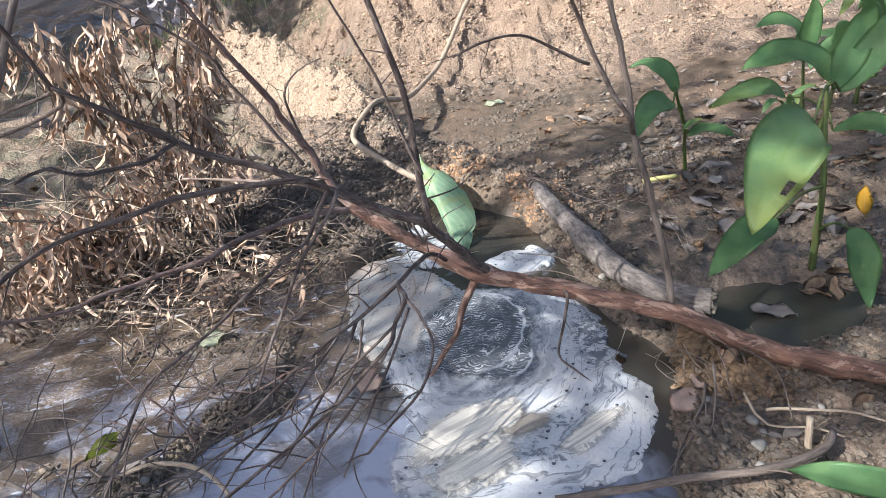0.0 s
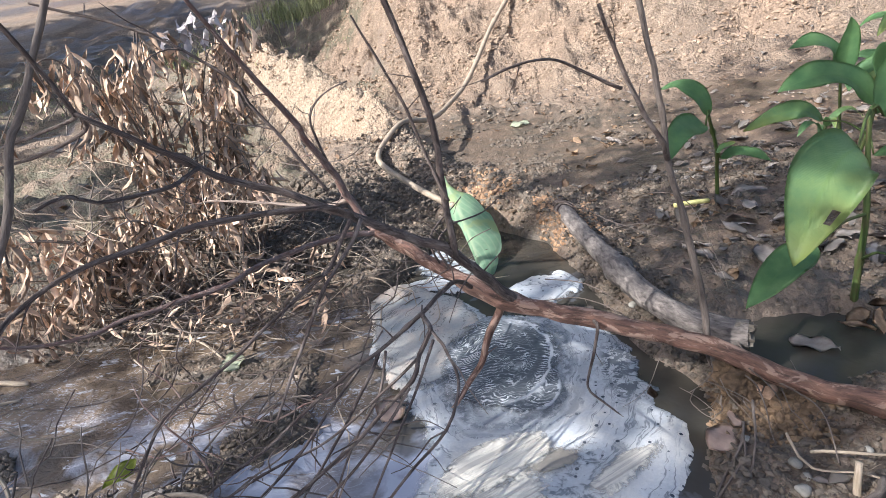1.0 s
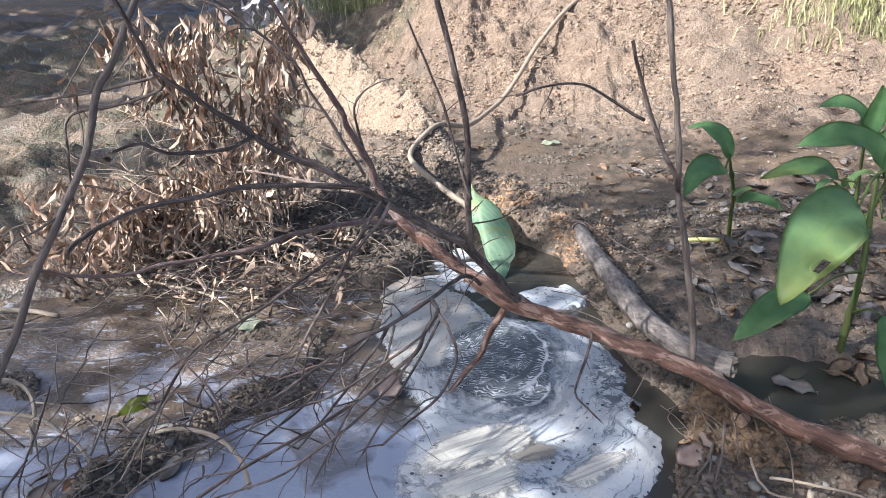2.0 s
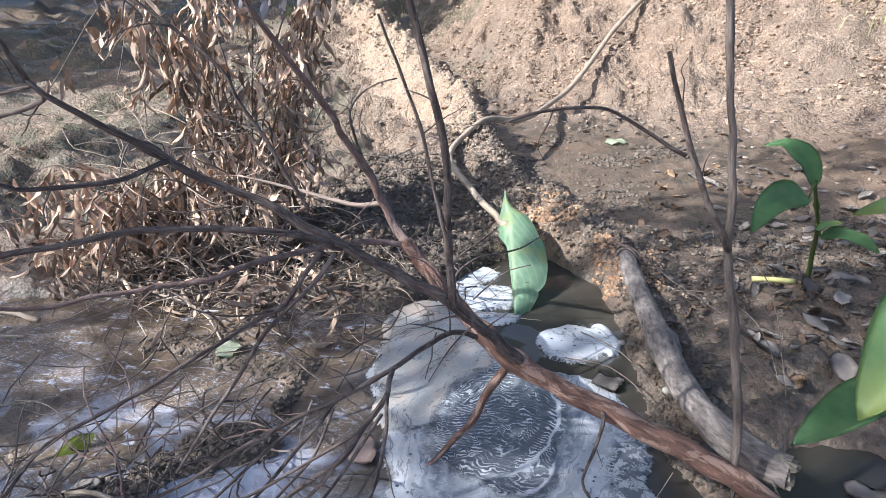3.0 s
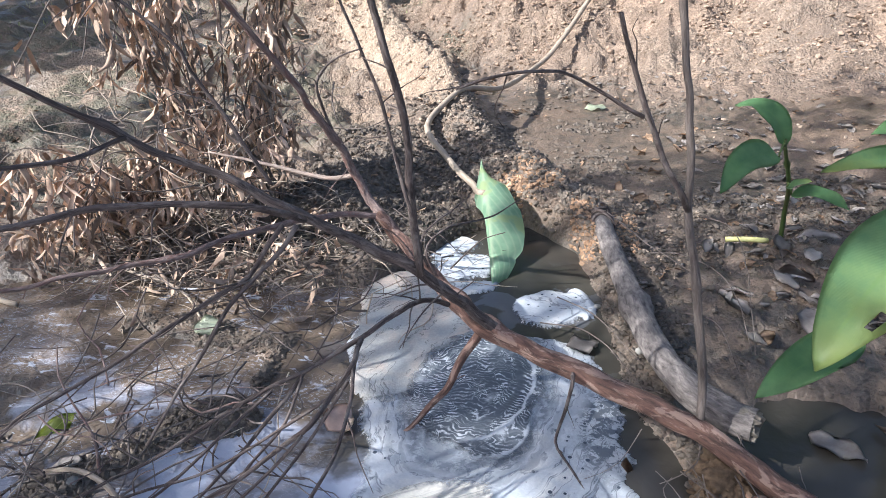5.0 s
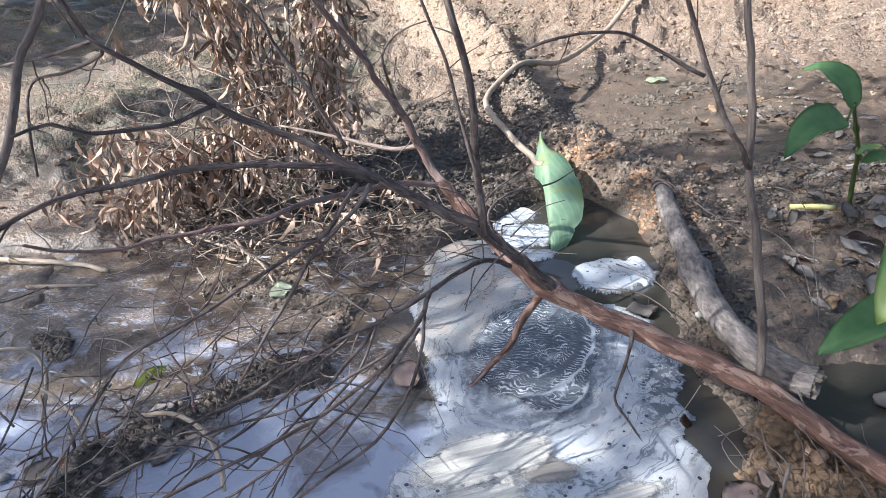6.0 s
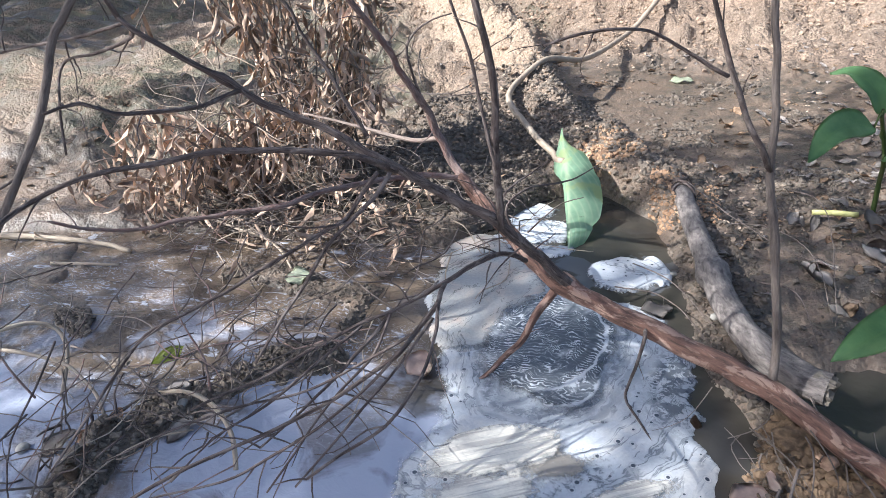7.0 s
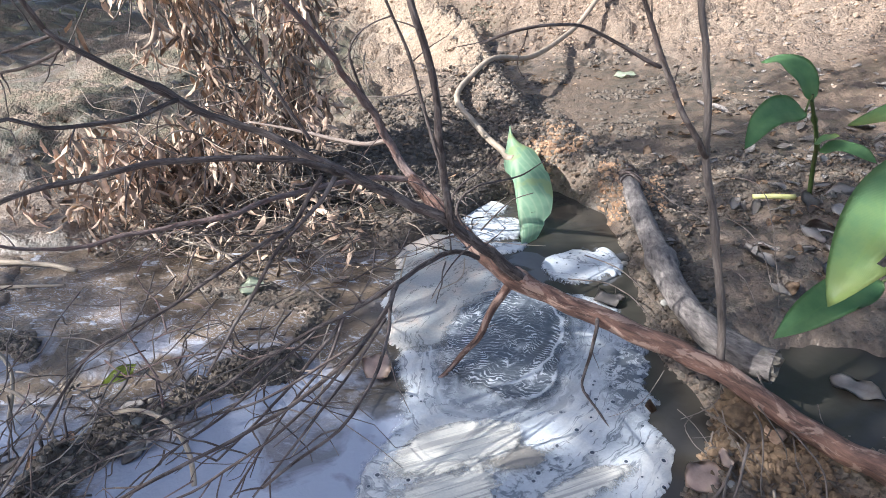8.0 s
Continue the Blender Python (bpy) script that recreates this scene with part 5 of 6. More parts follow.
# ---------------------------------------------------------------- the dead shrub on the west bank
def dry_leaf_mesh(name, length, width, curl, seed, material, bend=0.3):
    bm = bmesh.new()
    rnd = random.Random(seed)
    a = rnd.uniform(-bend, bend)
    b = rnd.uniform(-bend, bend)
    pts = [(0, 0, 0), (a * length * 0.3, b * length * 0.2, -length * 0.35), (a * length * 0.6, b * length * 0.7, -length * 0.7), (a * length * 0.4, b * length * 1.3, -length)]
    blade(bm, pts, width, up=(rnd.uniform(-0.4, 0.4), 1, 0.1), fold=rnd.uniform(0.2, 1.6), wave=0.25, seed=seed, rows=6, cols=4, point=0.8, thick=0, curl=curl)
    me = bpy.data.meshes.new(name)
    bm.to_mesh(me)
    bm.free()
    for p in me.polygons:
        p.use_smooth = True
    me.materials.append(material)
    return me


def join_copies(name, meshes, mats):
    """One mesh of many placed copies."""
    verts, faces, n = [], [], 0
    for me, m in zip(meshes, mats):
        co = np.empty(len(me.vertices) * 3, np.float32)
        me.vertices.foreach_get("co", co)
        co = co.reshape(-1, 3)
        A = np.array(m)
        verts.append(co @ A[:3, :3].T + A[:3, 3])
        faces.extend([tuple(n + v for v in p.vertices) for p in me.polygons])
        n += len(co)
    out = bpy.data.meshes.new(name)
    out.from_pydata(np.concatenate(verts).tolist(), [], faces)
    for p in out.polygons:
        p.use_smooth = True
    out.materials.append(meshes[0].materials[0])
    return out


def build_shrub():
    rnd = random.Random(77)
    base = Vector((-0.98, 2.80, ground_z(-0.98, 2.80)))
    ob = thing("dead_shrub", base, "dead shrub with hanging dry brown leaves on the bank", "shrub")
    forms = [dry_leaf_mesh("dry_leaf", rnd.uniform(0.065, 0.120), rnd.uniform(0.014, 0.026), rnd.uniform(0.8, 2.8), 300 + k, M_SHRUB, 0.6) for k in range(10)]
    spots = []
    for k in range(58):
        up = k < 28
        low = k >= 44
        foot = base + Vector((rnd.uniform(-0.22, 0.20), rnd.uniform(-0.14, 0.14), 0))
        if up:
            u = rnd.random()
            top = Vector((-1.30 + 0.58 * u + rnd.gauss(0, 0.06), 2.46 + 0.70 * u + rnd.gauss(0, 0.10), rnd.uniform(0.60, 1.06)))
            end = top + Vector((rnd.uniform(-0.26, 0.14), rnd.uniform(-0.22, 0.05), rnd.uniform(-0.30, -0.06)))
        elif low:
            top = Vector((rnd.uniform(-1.20, -0.68), rnd.uniform(2.45, 2.85), rnd.uniform(0.34, 0.62)))
            end = top + Vector((rnd.uniform(-0.20, 0.10), rnd.uniform(-0.20, 0.0), rnd.uniform(-0.24, -0.10)))
        else:
            foot += Vector((-0.1, -0.25, 0))
            top = Vector((rnd.uniform(-1.62, -0.72), rnd.uniform(2.18, 2.50), rnd.uniform(0.24, 0.46)))
            end = top + Vector((rnd.uniform(-0.28, 0.05), rnd.uniform(-0.15, 0.02), rnd.uniform(-0.22, -0.08)))
        foot.z = ground_z(foot.x, foot.y) - 0.01
        mid = foot.lerp(top, 0.55) + Vector((rnd.uniform(-0.06, 0.06), 0.05, 0.06))
        path = smooth_path([foot, mid, top, end], 0.02)
        bm = bmesh.new()
        tube(bm, path, rnd.uniform(0.0035, 0.006), 0.0018, 6, 0.1, k)
        seat(part("stem", bm, M_GREY, ob))
        lo = 0.42 if up else 0.3
        for _ in range(7):
            i = int(len(path) * (lo + (1 - lo) * rnd.random())) - 1
            for _ in range(4):
                spots.append(path[max(i, 0)] + Vector((rnd.gauss(0, 0.024), rnd.gauss(0, 0.024), rnd.gauss(0, 0.026))))
    mats = [Matrix.Translation(p) @ Euler((rnd.gauss(0, 0.25), rnd.gauss(0, 0.25), rnd.uniform(0, 6.283))).to_matrix().to_4x4() @ Matrix.Scale(rnd.uniform(0.6, 1.1), 4) for p in spots]
    for _ in range(300):
        x, y = rnd.uniform(-1.65, -0.40), 2.40 + rnd.gauss(0, 0.15)
        z = max(ground_z(x, y), 0.0) + rnd.random() ** 1.6 * 0.16
        mats.append(Matrix.Translation((x, y, z + 0.03)) @ Euler((rnd.gauss(0.5, 0.7), rnd.gauss(0, 0.7), rnd.uniform(0, 6.283))).to_matrix().to_4x4() @ Matrix.Scale(rnd.uniform(0.5, 1.0), 4))
    for _ in range(16):
        p = Vector((-0.86 + rnd.gauss(0, 0.06), 2.95 + rnd.gauss(0, 0.04), 1.05 + rnd.gauss(0, 0.05)))
        tip_leaf = new("bleached_leaf", GREY_HANG[_ % 3])
        tip_leaf.parent = ob
        tip_leaf.matrix_parent_inverse = Matrix.Translation(-base)
        tip_leaf.matrix_basis = Matrix.Translation(p) @ Euler((rnd.gauss(0, 0.3), rnd.gauss(0, 0.3), rnd.uniform(0, 6.283))).to_matrix().to_4x4() @ Matrix.Scale(rnd.uniform(0.7, 1.1), 4)
    inv = Matrix.Translation(-base)
    for k, m in enumerate(mats[:290]):
        lf = new("dry_leaf", forms[k % 10])
        lf.parent = ob
        lf.matrix_parent_inverse = inv
        lf.matrix_basis = m
    if len(mats) > 290:
        rest = mats[290:]
        me = join_copies("dry_leaves", [forms[k % 10] for k in range(len(rest))], rest)
        tagged(seat(part_from(me, "dry_leaves", ob)), kind="stuff")
    return ob


def part_from(me, name, parent):
    ob = new(name, me)
    ob.parent = parent
    return ob


M_BLEACHED = mat_simple("bleached_white_leaf", (0.36, 0.32, 0.32), (0.62, 0.57, 0.56), 26, 0.7, 0.4, 0.003)
GREY_HANG = [dry_leaf_mesh("bleached_leaf", 0.085, 0.030, 0.8, 340 + k, M_BLEACHED, 0.5) for k in range(3)]
build_shrub()


# ---------------------------------------------------------------- soil clods, gravel and litter
def ico(subdiv=1):
    bm = bmesh.new()
    bmesh.ops.create_icosphere(bm, subdivisions=subdiv, radius=1)
    v = np.array([x.co[:] for x in bm.verts])
    f = np.array([[q.index for q in p.verts] for p in bm.faces])
    bm.free()
    return v, f


def clods(name, spots, sizes, material, label, category, seed, flat=0.65, sink=0.35):
    """Lumps of soil, each one crooked in its own way, pressed a little into the ground."""
    rng = np.random.default_rng(seed)
    v, f = ico(1)
    n = len(spots)
    x, y = spots[:, 0], spots[:, 1]
    z = height(x, y)
    V = v[None] * (1 + rng.uniform(-0.38, 0.38, (n, len(v), 1)))
    V = V * (sizes[:, None, None] * rng.uniform(0.7, 1.3, (n, 1, 3)) * np.array([1, 1, flat]))
    a = rng.uniform(0, 6.283, n)
    c, s = np.cos(a)[:, None], np.sin(a)[:, None]
    W = np.stack([V[..., 0] * c - V[..., 1] * s, V[..., 0] * s + V[..., 1] * c, V[..., 2]], -1)
    W = W + np.stack([x, y, z + sizes * flat * (1 - 2 * sink) * 0.5], -1)[:, None]
    F = f[None] + (np.arange(n) * len(v))[:, None, None]
    me = bpy.data.meshes.new(name)
    me.from_pydata(W.reshape(-1, 3).tolist(), [], F.reshape(-1, 3).tolist())
    me.materials.append(material)
    return tagged(new(name, me), label, category, kind="stuff")


def strew(n, seed, box, keep):
    """Random spots in a box of the plan, of which keep(x, y, z) says how likely each one stays."""
    rng = np.random.default_rng(seed)
    x, y = rng.uniform(box[0], box[1], n), rng.uniform(box[2], box[3], n)
    p = keep(x, y, height(x, y))
    ok = rng.uniform(0, 1, n) < p
    return np.stack([x[ok], y[ok]], -1), rng


def near_ridge(x, y):
    d, hh, sd = along(x, y, RIDGE)
    return np.exp(-(d / 0.28) ** 2)


M_GREYCLOD = mat_simple("grey_soil_clod", (0.075, 0.062, 0.050), (0.28, 0.23, 0.18), 60, 0.9, 0.7, 0.006, vary=0.4)
patchy = lambda x, y, s: np.clip(0.5 + 1.6 * fbm(x * 2.2, y * 2.2, s, 3), 0, 1)
sp, rng = strew(52000, 1, (-2.6, 2.4, 2.2, 6.0), lambda x, y, z: (z > 0.03) * np.clip(0.95 * near_ridge(x, y) + 0.22 * patchy(x, y, 3) ** 3, 0, 1))
clods("soil_clods", sp, 0.0025 + 0.010 * rng.random(len(sp)) ** 3, M_CLOD, "crumbly tan soil clods heaped along the ridge", "soil", 2)
sp, rng = strew(52000, 3, (0.45, 1.7, 1.0, 3.3), lambda x, y, z: (z > -0.005) * (0.06 + 0.85 * patchy(x, y, 5) ** 2 + 0.5 * (y < 1.65) + 0.55 * (x < 0.72) * (y < 2.8)))
clods("mud_clods", sp, 0.0025 + 0.010 * rng.random(len(sp)) ** 3, M_WETCLOD, "dark damp soil crumbs round the log", "soil", 4)
sp, rng = strew(42000, 5, (-1.5, 0.1, 0.9, 2.9), lambda x, y, z: (z > -0.012) * (z < 0.16) * 0.95)
clods("mud_clods", sp, 0.002 + 0.008 * rng.random(len(sp)) ** 3, M_WETCLOD, "dark wet soil and gravel at the water's edge", "soil", 6)
sp, rng = strew(30000, 15, (-1.4, -0.3, 0.85, 1.85), lambda x, y, z: (z > 0.0) * 0.5)
clods("mud_clods", sp, 0.003 + 0.008 * rng.random(len(sp)) ** 2.2, M_GREYCLOD, "lumps of grey-brown mud and gravel heaped on the debris bar", "soil", 16, flat=0.8, sink=0.2)
sp, rng = strew(80000, 7, (-3.0, 4.6, 4.9, 9.5), lambda x, y, z: (z > 0.03) * ramp01(y + 0.5 * fbm(x * 1.5, y * 1.5, 93, 3), 4.9, 6.6) * (0.10 + 0.85 * patchy(x * 0.9, y * 0.9, 9) ** 2))
clods("gravel", sp, 0.004 + 0.019 * rng.random(len(sp)) ** 3.0, M_BANKCLOD, "pale gravel and crumbled soil on the far bank", "gravel", 8)


sp, rng = strew(36000, 31, (-0.6, 0.7, 2.75, 4.25), lambda x, y, z: (z > 0.02) * near_ridge(x, y) * 0.5)
clods("soil_clods", sp, 0.002 + 0.012 * rng.random(len(sp)) ** 2.8, M_GREYCLOD, "coarse grey-brown clods on the low end of the ridge", "soil", 32, flat=0.8, sink=0.25)
sp, rng = strew(22000, 33, (-0.85, 0.2, 2.45, 3.8), lambda x, y, z: (z > 0.0) * (0.25 + 0.75 * patchy(x * 1.5, y * 1.5, 27)) * (1 - near_ridge(x, y)) * 0.8)
clods("mud_clods", sp, 0.003 + 0.012 * rng.random(len(sp)) ** 2.6, M_WETCLOD, "dark crumbled soil between the shrub and the ridge", "soil", 34, flat=0.8, sink=0.25)
sp, rng = strew(26000, 21, (-0.7, 2.0, 3.1, 6.0), lambda x, y, z: (z > -0.02) * (z < 0.05) * patchy(x * 1.6, y * 1.6, 17) ** 3)
clods("mud_clods", sp, 0.004 + 0.016 * rng.random(len(sp)) ** 3, M_WETCLOD, "wet soil lumps in the shallow channel", "soil", 22)


M_RUST_SUN_CLOD = mat_simple("reddish_and_sunlit_soil_clod", (0.26, 0.15, 0.085), (0.56, 0.38, 0.24), 70, 0.92, 0.7, 0.006, vary=0.3)
# sunlit patch of the ridge painted with orange clods
sp, rng = strew(5200, 35, (0.02, 0.42, 2.90, 3.42), lambda x, y, z: (z > 0.03) * np.exp(-(((x - 0.20) / 0.13) ** 2 + ((y - 3.14) / 0.13) ** 2) ** 2) * (0.3 + 0.7 * patchy(x * 4, y * 4, 41)))
clods("soil_clods", sp, 0.003 + 0.011 * rng.random(len(sp)) ** 2.6, M_RUST_SUN_CLOD, "crumbled soil on the low end of the ridge, its sunlight painted orange-brown", "soil", 36, flat=0.8, sink=0.3)
sp, rng = strew(3600, 37, (0.36, 0.62, 2.62, 2.98), lambda x, y, z: (z > 0.005) * 0.45)
clods("soil_clods", sp, 0.002 + 0.009 * rng.random(len(sp)) ** 2.6, M_RUST_SUN_CLOD, "reddish-brown crumbled soil round the head of the log", "soil", 38, flat=0.8, sink=0.35)


def flat_leaf_mesh(length, width, seed, material):
    bm = bmesh.new()
    rnd = random.Random(seed)
    h = rnd.uniform(0.05, 0.22) * length
    blade(bm, [(-length / 2, 0, 0.004), (-length * 0.15, 0, h * 0.6), (length * 0.2, 0.04 * length, h * 0.5), (length / 2, 0, 0.006)], width, up=(rnd.uniform(-0.2, 0.2), rnd.uniform(-0.2, 0.2), 1), fold=rnd.uniform(-0.25, 0.3), wave=0.10, seed=seed, rows=8, cols=4, point=0.85, thick=0.0008, curl=rnd.uniform(-0.3, 0.3))
    me = bpy.data.meshes.new("dead_leaf")
    bm.to_mesh(me)
    bm.free()
    for p in me.polygons:
        p.use_smooth = True
    me.materials.append(material)
    return me


rnd = random.Random(5)
GREY_FORMS = [flat_leaf_mesh(rnd.uniform(0.09, 0.15), rnd.uniform(0.045, 0.07), 500 + k, M_GREYLEAF) for k in range(6)]
PALE_FORMS = [flat_leaf_mesh(0.085, 0.05, 560 + k, M_SHRUB) for k in range(3)]
BROWN_FORMS = [flat_leaf_mesh(rnd.uniform(0.06, 0.11), rnd.uniform(0.03, 0.055), 520 + k, M_DEAD) for k in range(6)]


def lay_leaf(me, x, y, turn, label, group="fallen leaves on the mud", lift=0.004, tip=(0, 0), scale=1.0, name="dead_leaf", on_water=False):
    ob = new(name, me)
    z = 0.004 if on_water else max(ground_z(x, y), 0.0) + lift
    ob.matrix_world = pose(x, y, z, tip[0], tip[1], turn) @ Matrix.Scale(scale, 4)
    return tagged(ob, label, "leaf", group)


# pale leaves lying on the flat beside the green plants
for k, (x, y, turn) in enumerate([(0.99, 2.37, 20), (1.06, 2.47, -30), (1.15, 2.60, 70), (1.10, 2.38, 130), (1.24, 2.46, 10), (1.34, 2.34, 100), (1.28, 2.62, 45), (1.40, 2.20, 60), (1.46, 2.30, -20), (1.30, 2.12, 15), (1.05, 2.22, 80), (1.55, 2.62, 120), (1.42, 2.74, 30), (1.22, 2.78, 0), (1.58, 2.86, 75), (1.36, 2.95, 150), (1.70, 2.30, 40), (0.86, 2.30, 110), (1.66, 2.70, 10)]):
    lay_leaf(GREY_FORMS[k % 6], x, y, turn, "pale grey dry leaf lying on dark mud", tip=(rnd.uniform(-8, 8), rnd.uniform(-8, 8)), scale=rnd.uniform(0.85, 1.25))
lay_leaf(flat_leaf_mesh(0.125, 0.075, 1047, M_GREYLEAF), 1.00, 1.785, -38, "pale grey dead leaf floating in a muddy puddle", group="", on_water=True)
for x, y, turn, s in [(1.17, 1.88, 10, 1.0), (1.21, 1.85, 70, 1.1), (1.14, 1.84, 130, 1.0), (1.25, 1.90, -40, 0.9), (0.70, 1.56, 80, 1.0), (1.05, 2.10, 0, 1.0), (0.93, 2.16, 50, 0.9), (0.72, 2.52, 20, 0.8), (0.98, 1.33, 20, 1.0)]:
    lay_leaf(BROWN_FORMS[int(abs(x * 100)) % 6], x, y, turn, "curled brown dead leaf on the wet bank", "brown leaves on the bank", tip=(rnd.uniform(-25, 25), rnd.uniform(-25, 25)), scale=s, lift=0.012)
lay_leaf(flat_leaf_mesh(0.085, 0.085, 581, M_TANLEAF), -0.152, 1.67, 60, "tan curled dead leaf caught at the edge of the foam", group="", lift=0.016, tip=(12, -10))
lay_leaf(PALE_FORMS[0], 0.53, 1.64, 100, "small reddish leaf standing in the foam", group="", on_water=True, scale=0.55, tip=(0, -50))
lay_leaf(flat_leaf_mesh(0.095, 0.085, 583, M_GREYLEAF), 0.425, 2.10, 20, "round grey-brown leaf set in white foam", group="", lift=0.012, tip=(6, 4))
M_PALEGREEN = mat_leaf("pale_green_leaf", (0.46, 0.50, 0.36), (0.62, 0.65, 0.50), (0.66, 0.68, 0.54), 8, 0.5, 0.05)
M_LIME = mat_leaf("lime_leaf", (0.12, 0.15, 0.02), (0.28, 0.33, 0.05), (0.35, 0.42, 0.1), 8, 0.45, 0.3)
M_PITH = mat_simple("yellow_pith", (0.42, 0.40, 0.14), (0.62, 0.58, 0.26), 40)
M_YELLOW = mat_leaf("yellow_leaf", (0.60, 0.33, 0.03), (0.75, 0.48, 0.06), (0.7, 0.5, 0.15), 8, 0.5, 0.3)
lay_leaf(flat_leaf_mesh(0.085, 0.075, 71, M_PALEGREEN), -0.70, 2.00, 20, "pale green leaf floating on the stream", group="", lift=0.012, tip=(14, -8), name="floating_leaf")
lay_leaf(flat_leaf_mesh(0.12, 0.06, 72, M_LIME), -0.85, 1.53, 55, "lime green leaf half sunk beside the debris bar", group="", on_water=True, name="floating_leaf", tip=(48, -20), scale=0.95)
lay_leaf(flat_leaf_mesh(0.11, 0.05, 73, M_YELLOW), 1.50, 2.22, 60, "yellow leaf on the mud under the plants", group="", name="yellow_leaf", lift=0.05, tip=(0, -40))
lay_leaf(flat_leaf_mesh(0.15, 0.10, 74, M_PALEGREEN), 0.47, 4.95, 10, "whitish leaf on the wet mud of the far channel", group="", name="pale_leaf")

for x, y, turn in ((-0.82, 1.215, 30), (-0.80, 1.29, 100), (-0.87, 1.18, 60), (-0.70, 1.40, 10), (-0.62, 1.30, 75), (-0.74, 1.10, 140)):
    lay_leaf((PALE_FORMS + GREY_FORMS)[int(turn) % 7], x, y, turn, "pale dead leaf on the debris bar", "leaves on the debris bar", scale=0.65, lift=0.01, tip=(20, -15))
sp, rng = strew(220, 23, (-0.6, 2.0, 3.2, 6.0), lambda x, y, z: (z > -0.03) * (z < 0.06) * patchy(x * 1.4, y * 1.4, 19) ** 2)
tagged(new("leaf_litter", join_copies("leaf_litter", [(BROWN_FORMS + GREY_FORMS)[k % 12] for k in range(len(sp))], [pose(x, y, max(ground_z(x, y), 0) + 0.004, rng.uniform(-25, 25), rng.uniform(-25, 25), rng.uniform(0, 360)) @ Matrix.Scale(rng.uniform(0.4, 1.1), 4) for x, y in sp])), "dead leaves washed together in the shallow channel", "leaf litter", kind="stuff")


def pebble(x, y, r, seed):
    bm = bmesh.new()
    bmesh.ops.create_icosphere(bm, subdivisions=2, radius=r)
    for v in bm.verts:
        v.co *= 1 + 0.35 * noise.noise(v.co / r * 1.1 + Vector((seed, 0, 0)))
        v.co.z *= 0.65
    ob = part("pebble", bm, M_STONE)
    ob.matrix_world = pose(x, y, max(ground_z(x, y), 0) + r * 0.35, 0, 0, seed * 40)
    return tagged(ob, "pale rounded pebble on the dark near bank", "stone", "pebbles on the near bank")


M_STONE = mat_simple("pale_stone", (0.20, 0.19, 0.17), (0.42, 0.40, 0.36), 60, 0.8, 0.4, 0.003)
for k, (x, y, r) in enumerate([(0.736, 1.32, 0.014), (0.745, 1.29, 0.011), (0.716, 1.243, 0.016), (0.70, 1.20, 0.011), (0.67, 1.40, 0.010), (0.90, 1.35, 0.011), (0.58, 2.05, 0.014), (0.47, 2.35, 0.012), (-0.95, 1.15, 0.016), (-0.78, 1.30, 0.013), (-0.66, 1.36, 0.015), (-1.05, 1.08, 0.018)]):
    pebble(x, y, r, k)
M_ROOTY = mat_simple("rooty_mud", (0.06, 0.042, 0.028), (0.25, 0.17, 0.105), 55, 0.9, 0.9, 0.006)
# lump of mud and a withered leaf held under the fallen branch
bm = bmesh.new()
bmesh.ops.create_icosphere(bm, subdivisions=5, radius=0.058)
for v in bm.verts:
    v.co *= 1 + 0.45 * noise.noise(v.co * 22) + 0.30 * noise.noise(v.co * 60) + 0.22 * noise.noise(v.co * 150)
    v.co.z *= 0.8
lump = part("mud_lump", bm, M_ROOTY)
lump.location = (0.735, 1.60, 0.055)
tagged(lump, "lump of rooty mud packed under the fallen branch", "mud")
lay_leaf(PALE_FORMS[2], 0.765, 1.525, 60, "withered leaf hanging below the fallen branch", group="", lift=0.035, tip=(0, 70), scale=0.9)
sp, rng = strew(5200, 17, (0.62, 0.92, 1.38, 1.66), lambda x, y, z: np.exp(-((x - 0.76) / 0.10) ** 2 - ((y - 1.54) / 0.10) ** 2))
clods("mud_clods", sp, 0.003 + 0.011 * rng.random(len(sp)) ** 2.4, M_ROOTY, "crumbly brown rooty soil under the fallen branch", "soil", 18, flat=0.9, sink=0.1)
sp, rng = strew(420, 41, (0.85, 2.6, 2.15, 4.3), lambda x, y, z: 0.35 + 0.65 * patchy(x, y, 43))
tagged(new("leaf_litter", join_copies("leaf_litter", [GREY_FORMS[k % 6] for k in range(len(sp))], [pose(x, y, ground_z(x, y) + 0.008, rng.uniform(-22, 22), rng.uniform(-22, 22), rng.uniform(0, 360)) @ Matrix.Scale(rng.uniform(0.35, 0.9), 4) for x, y in sp])), "grey fallen leaves covering the dark soil under the plants", "leaf litter", kind="stuff")
# small leaf scraps all over the dry ground
sp, rng = strew(5200, 11, (-2.6, 3.0, 2.3, 8.5), lambda x, y, z: (z > 0.02) * (0.03 + 0.09 * (y < 4.5) + 0.5 * (x > 0.6) * (y < 3.6) + 0.15 * (x < -0.4) * (y < 4.5) + 0.15 * (x > -0.3) * (y > 4.0) * (y < 6.0) * patchy(x, y, 13)))
tagged(new("leaf_litter", join_copies("leaf_litter", [BROWN_FORMS[k % 6] for k in range(len(sp))], [pose(x, y, ground_z(x, y) + 0.004, rng.uniform(-25, 25), rng.uniform(-25, 25), rng.uniform(0, 360)) @ Matrix.Scale(rng.uniform(0.25, 0.75), 4) for x, y in sp])), "brown leaf scraps strewn over the soil", "leaf litter", kind="stuff")
sp, rng = strew(3600, 12, (-2.6, 3.0, 1.2, 7.5), lambda x, y, z: (z > 0.02) * (0.06 + 0.4 * (x > 0.6) * (y < 3.4) + 0.3 * (y > 4.2) * (y < 6.0)))
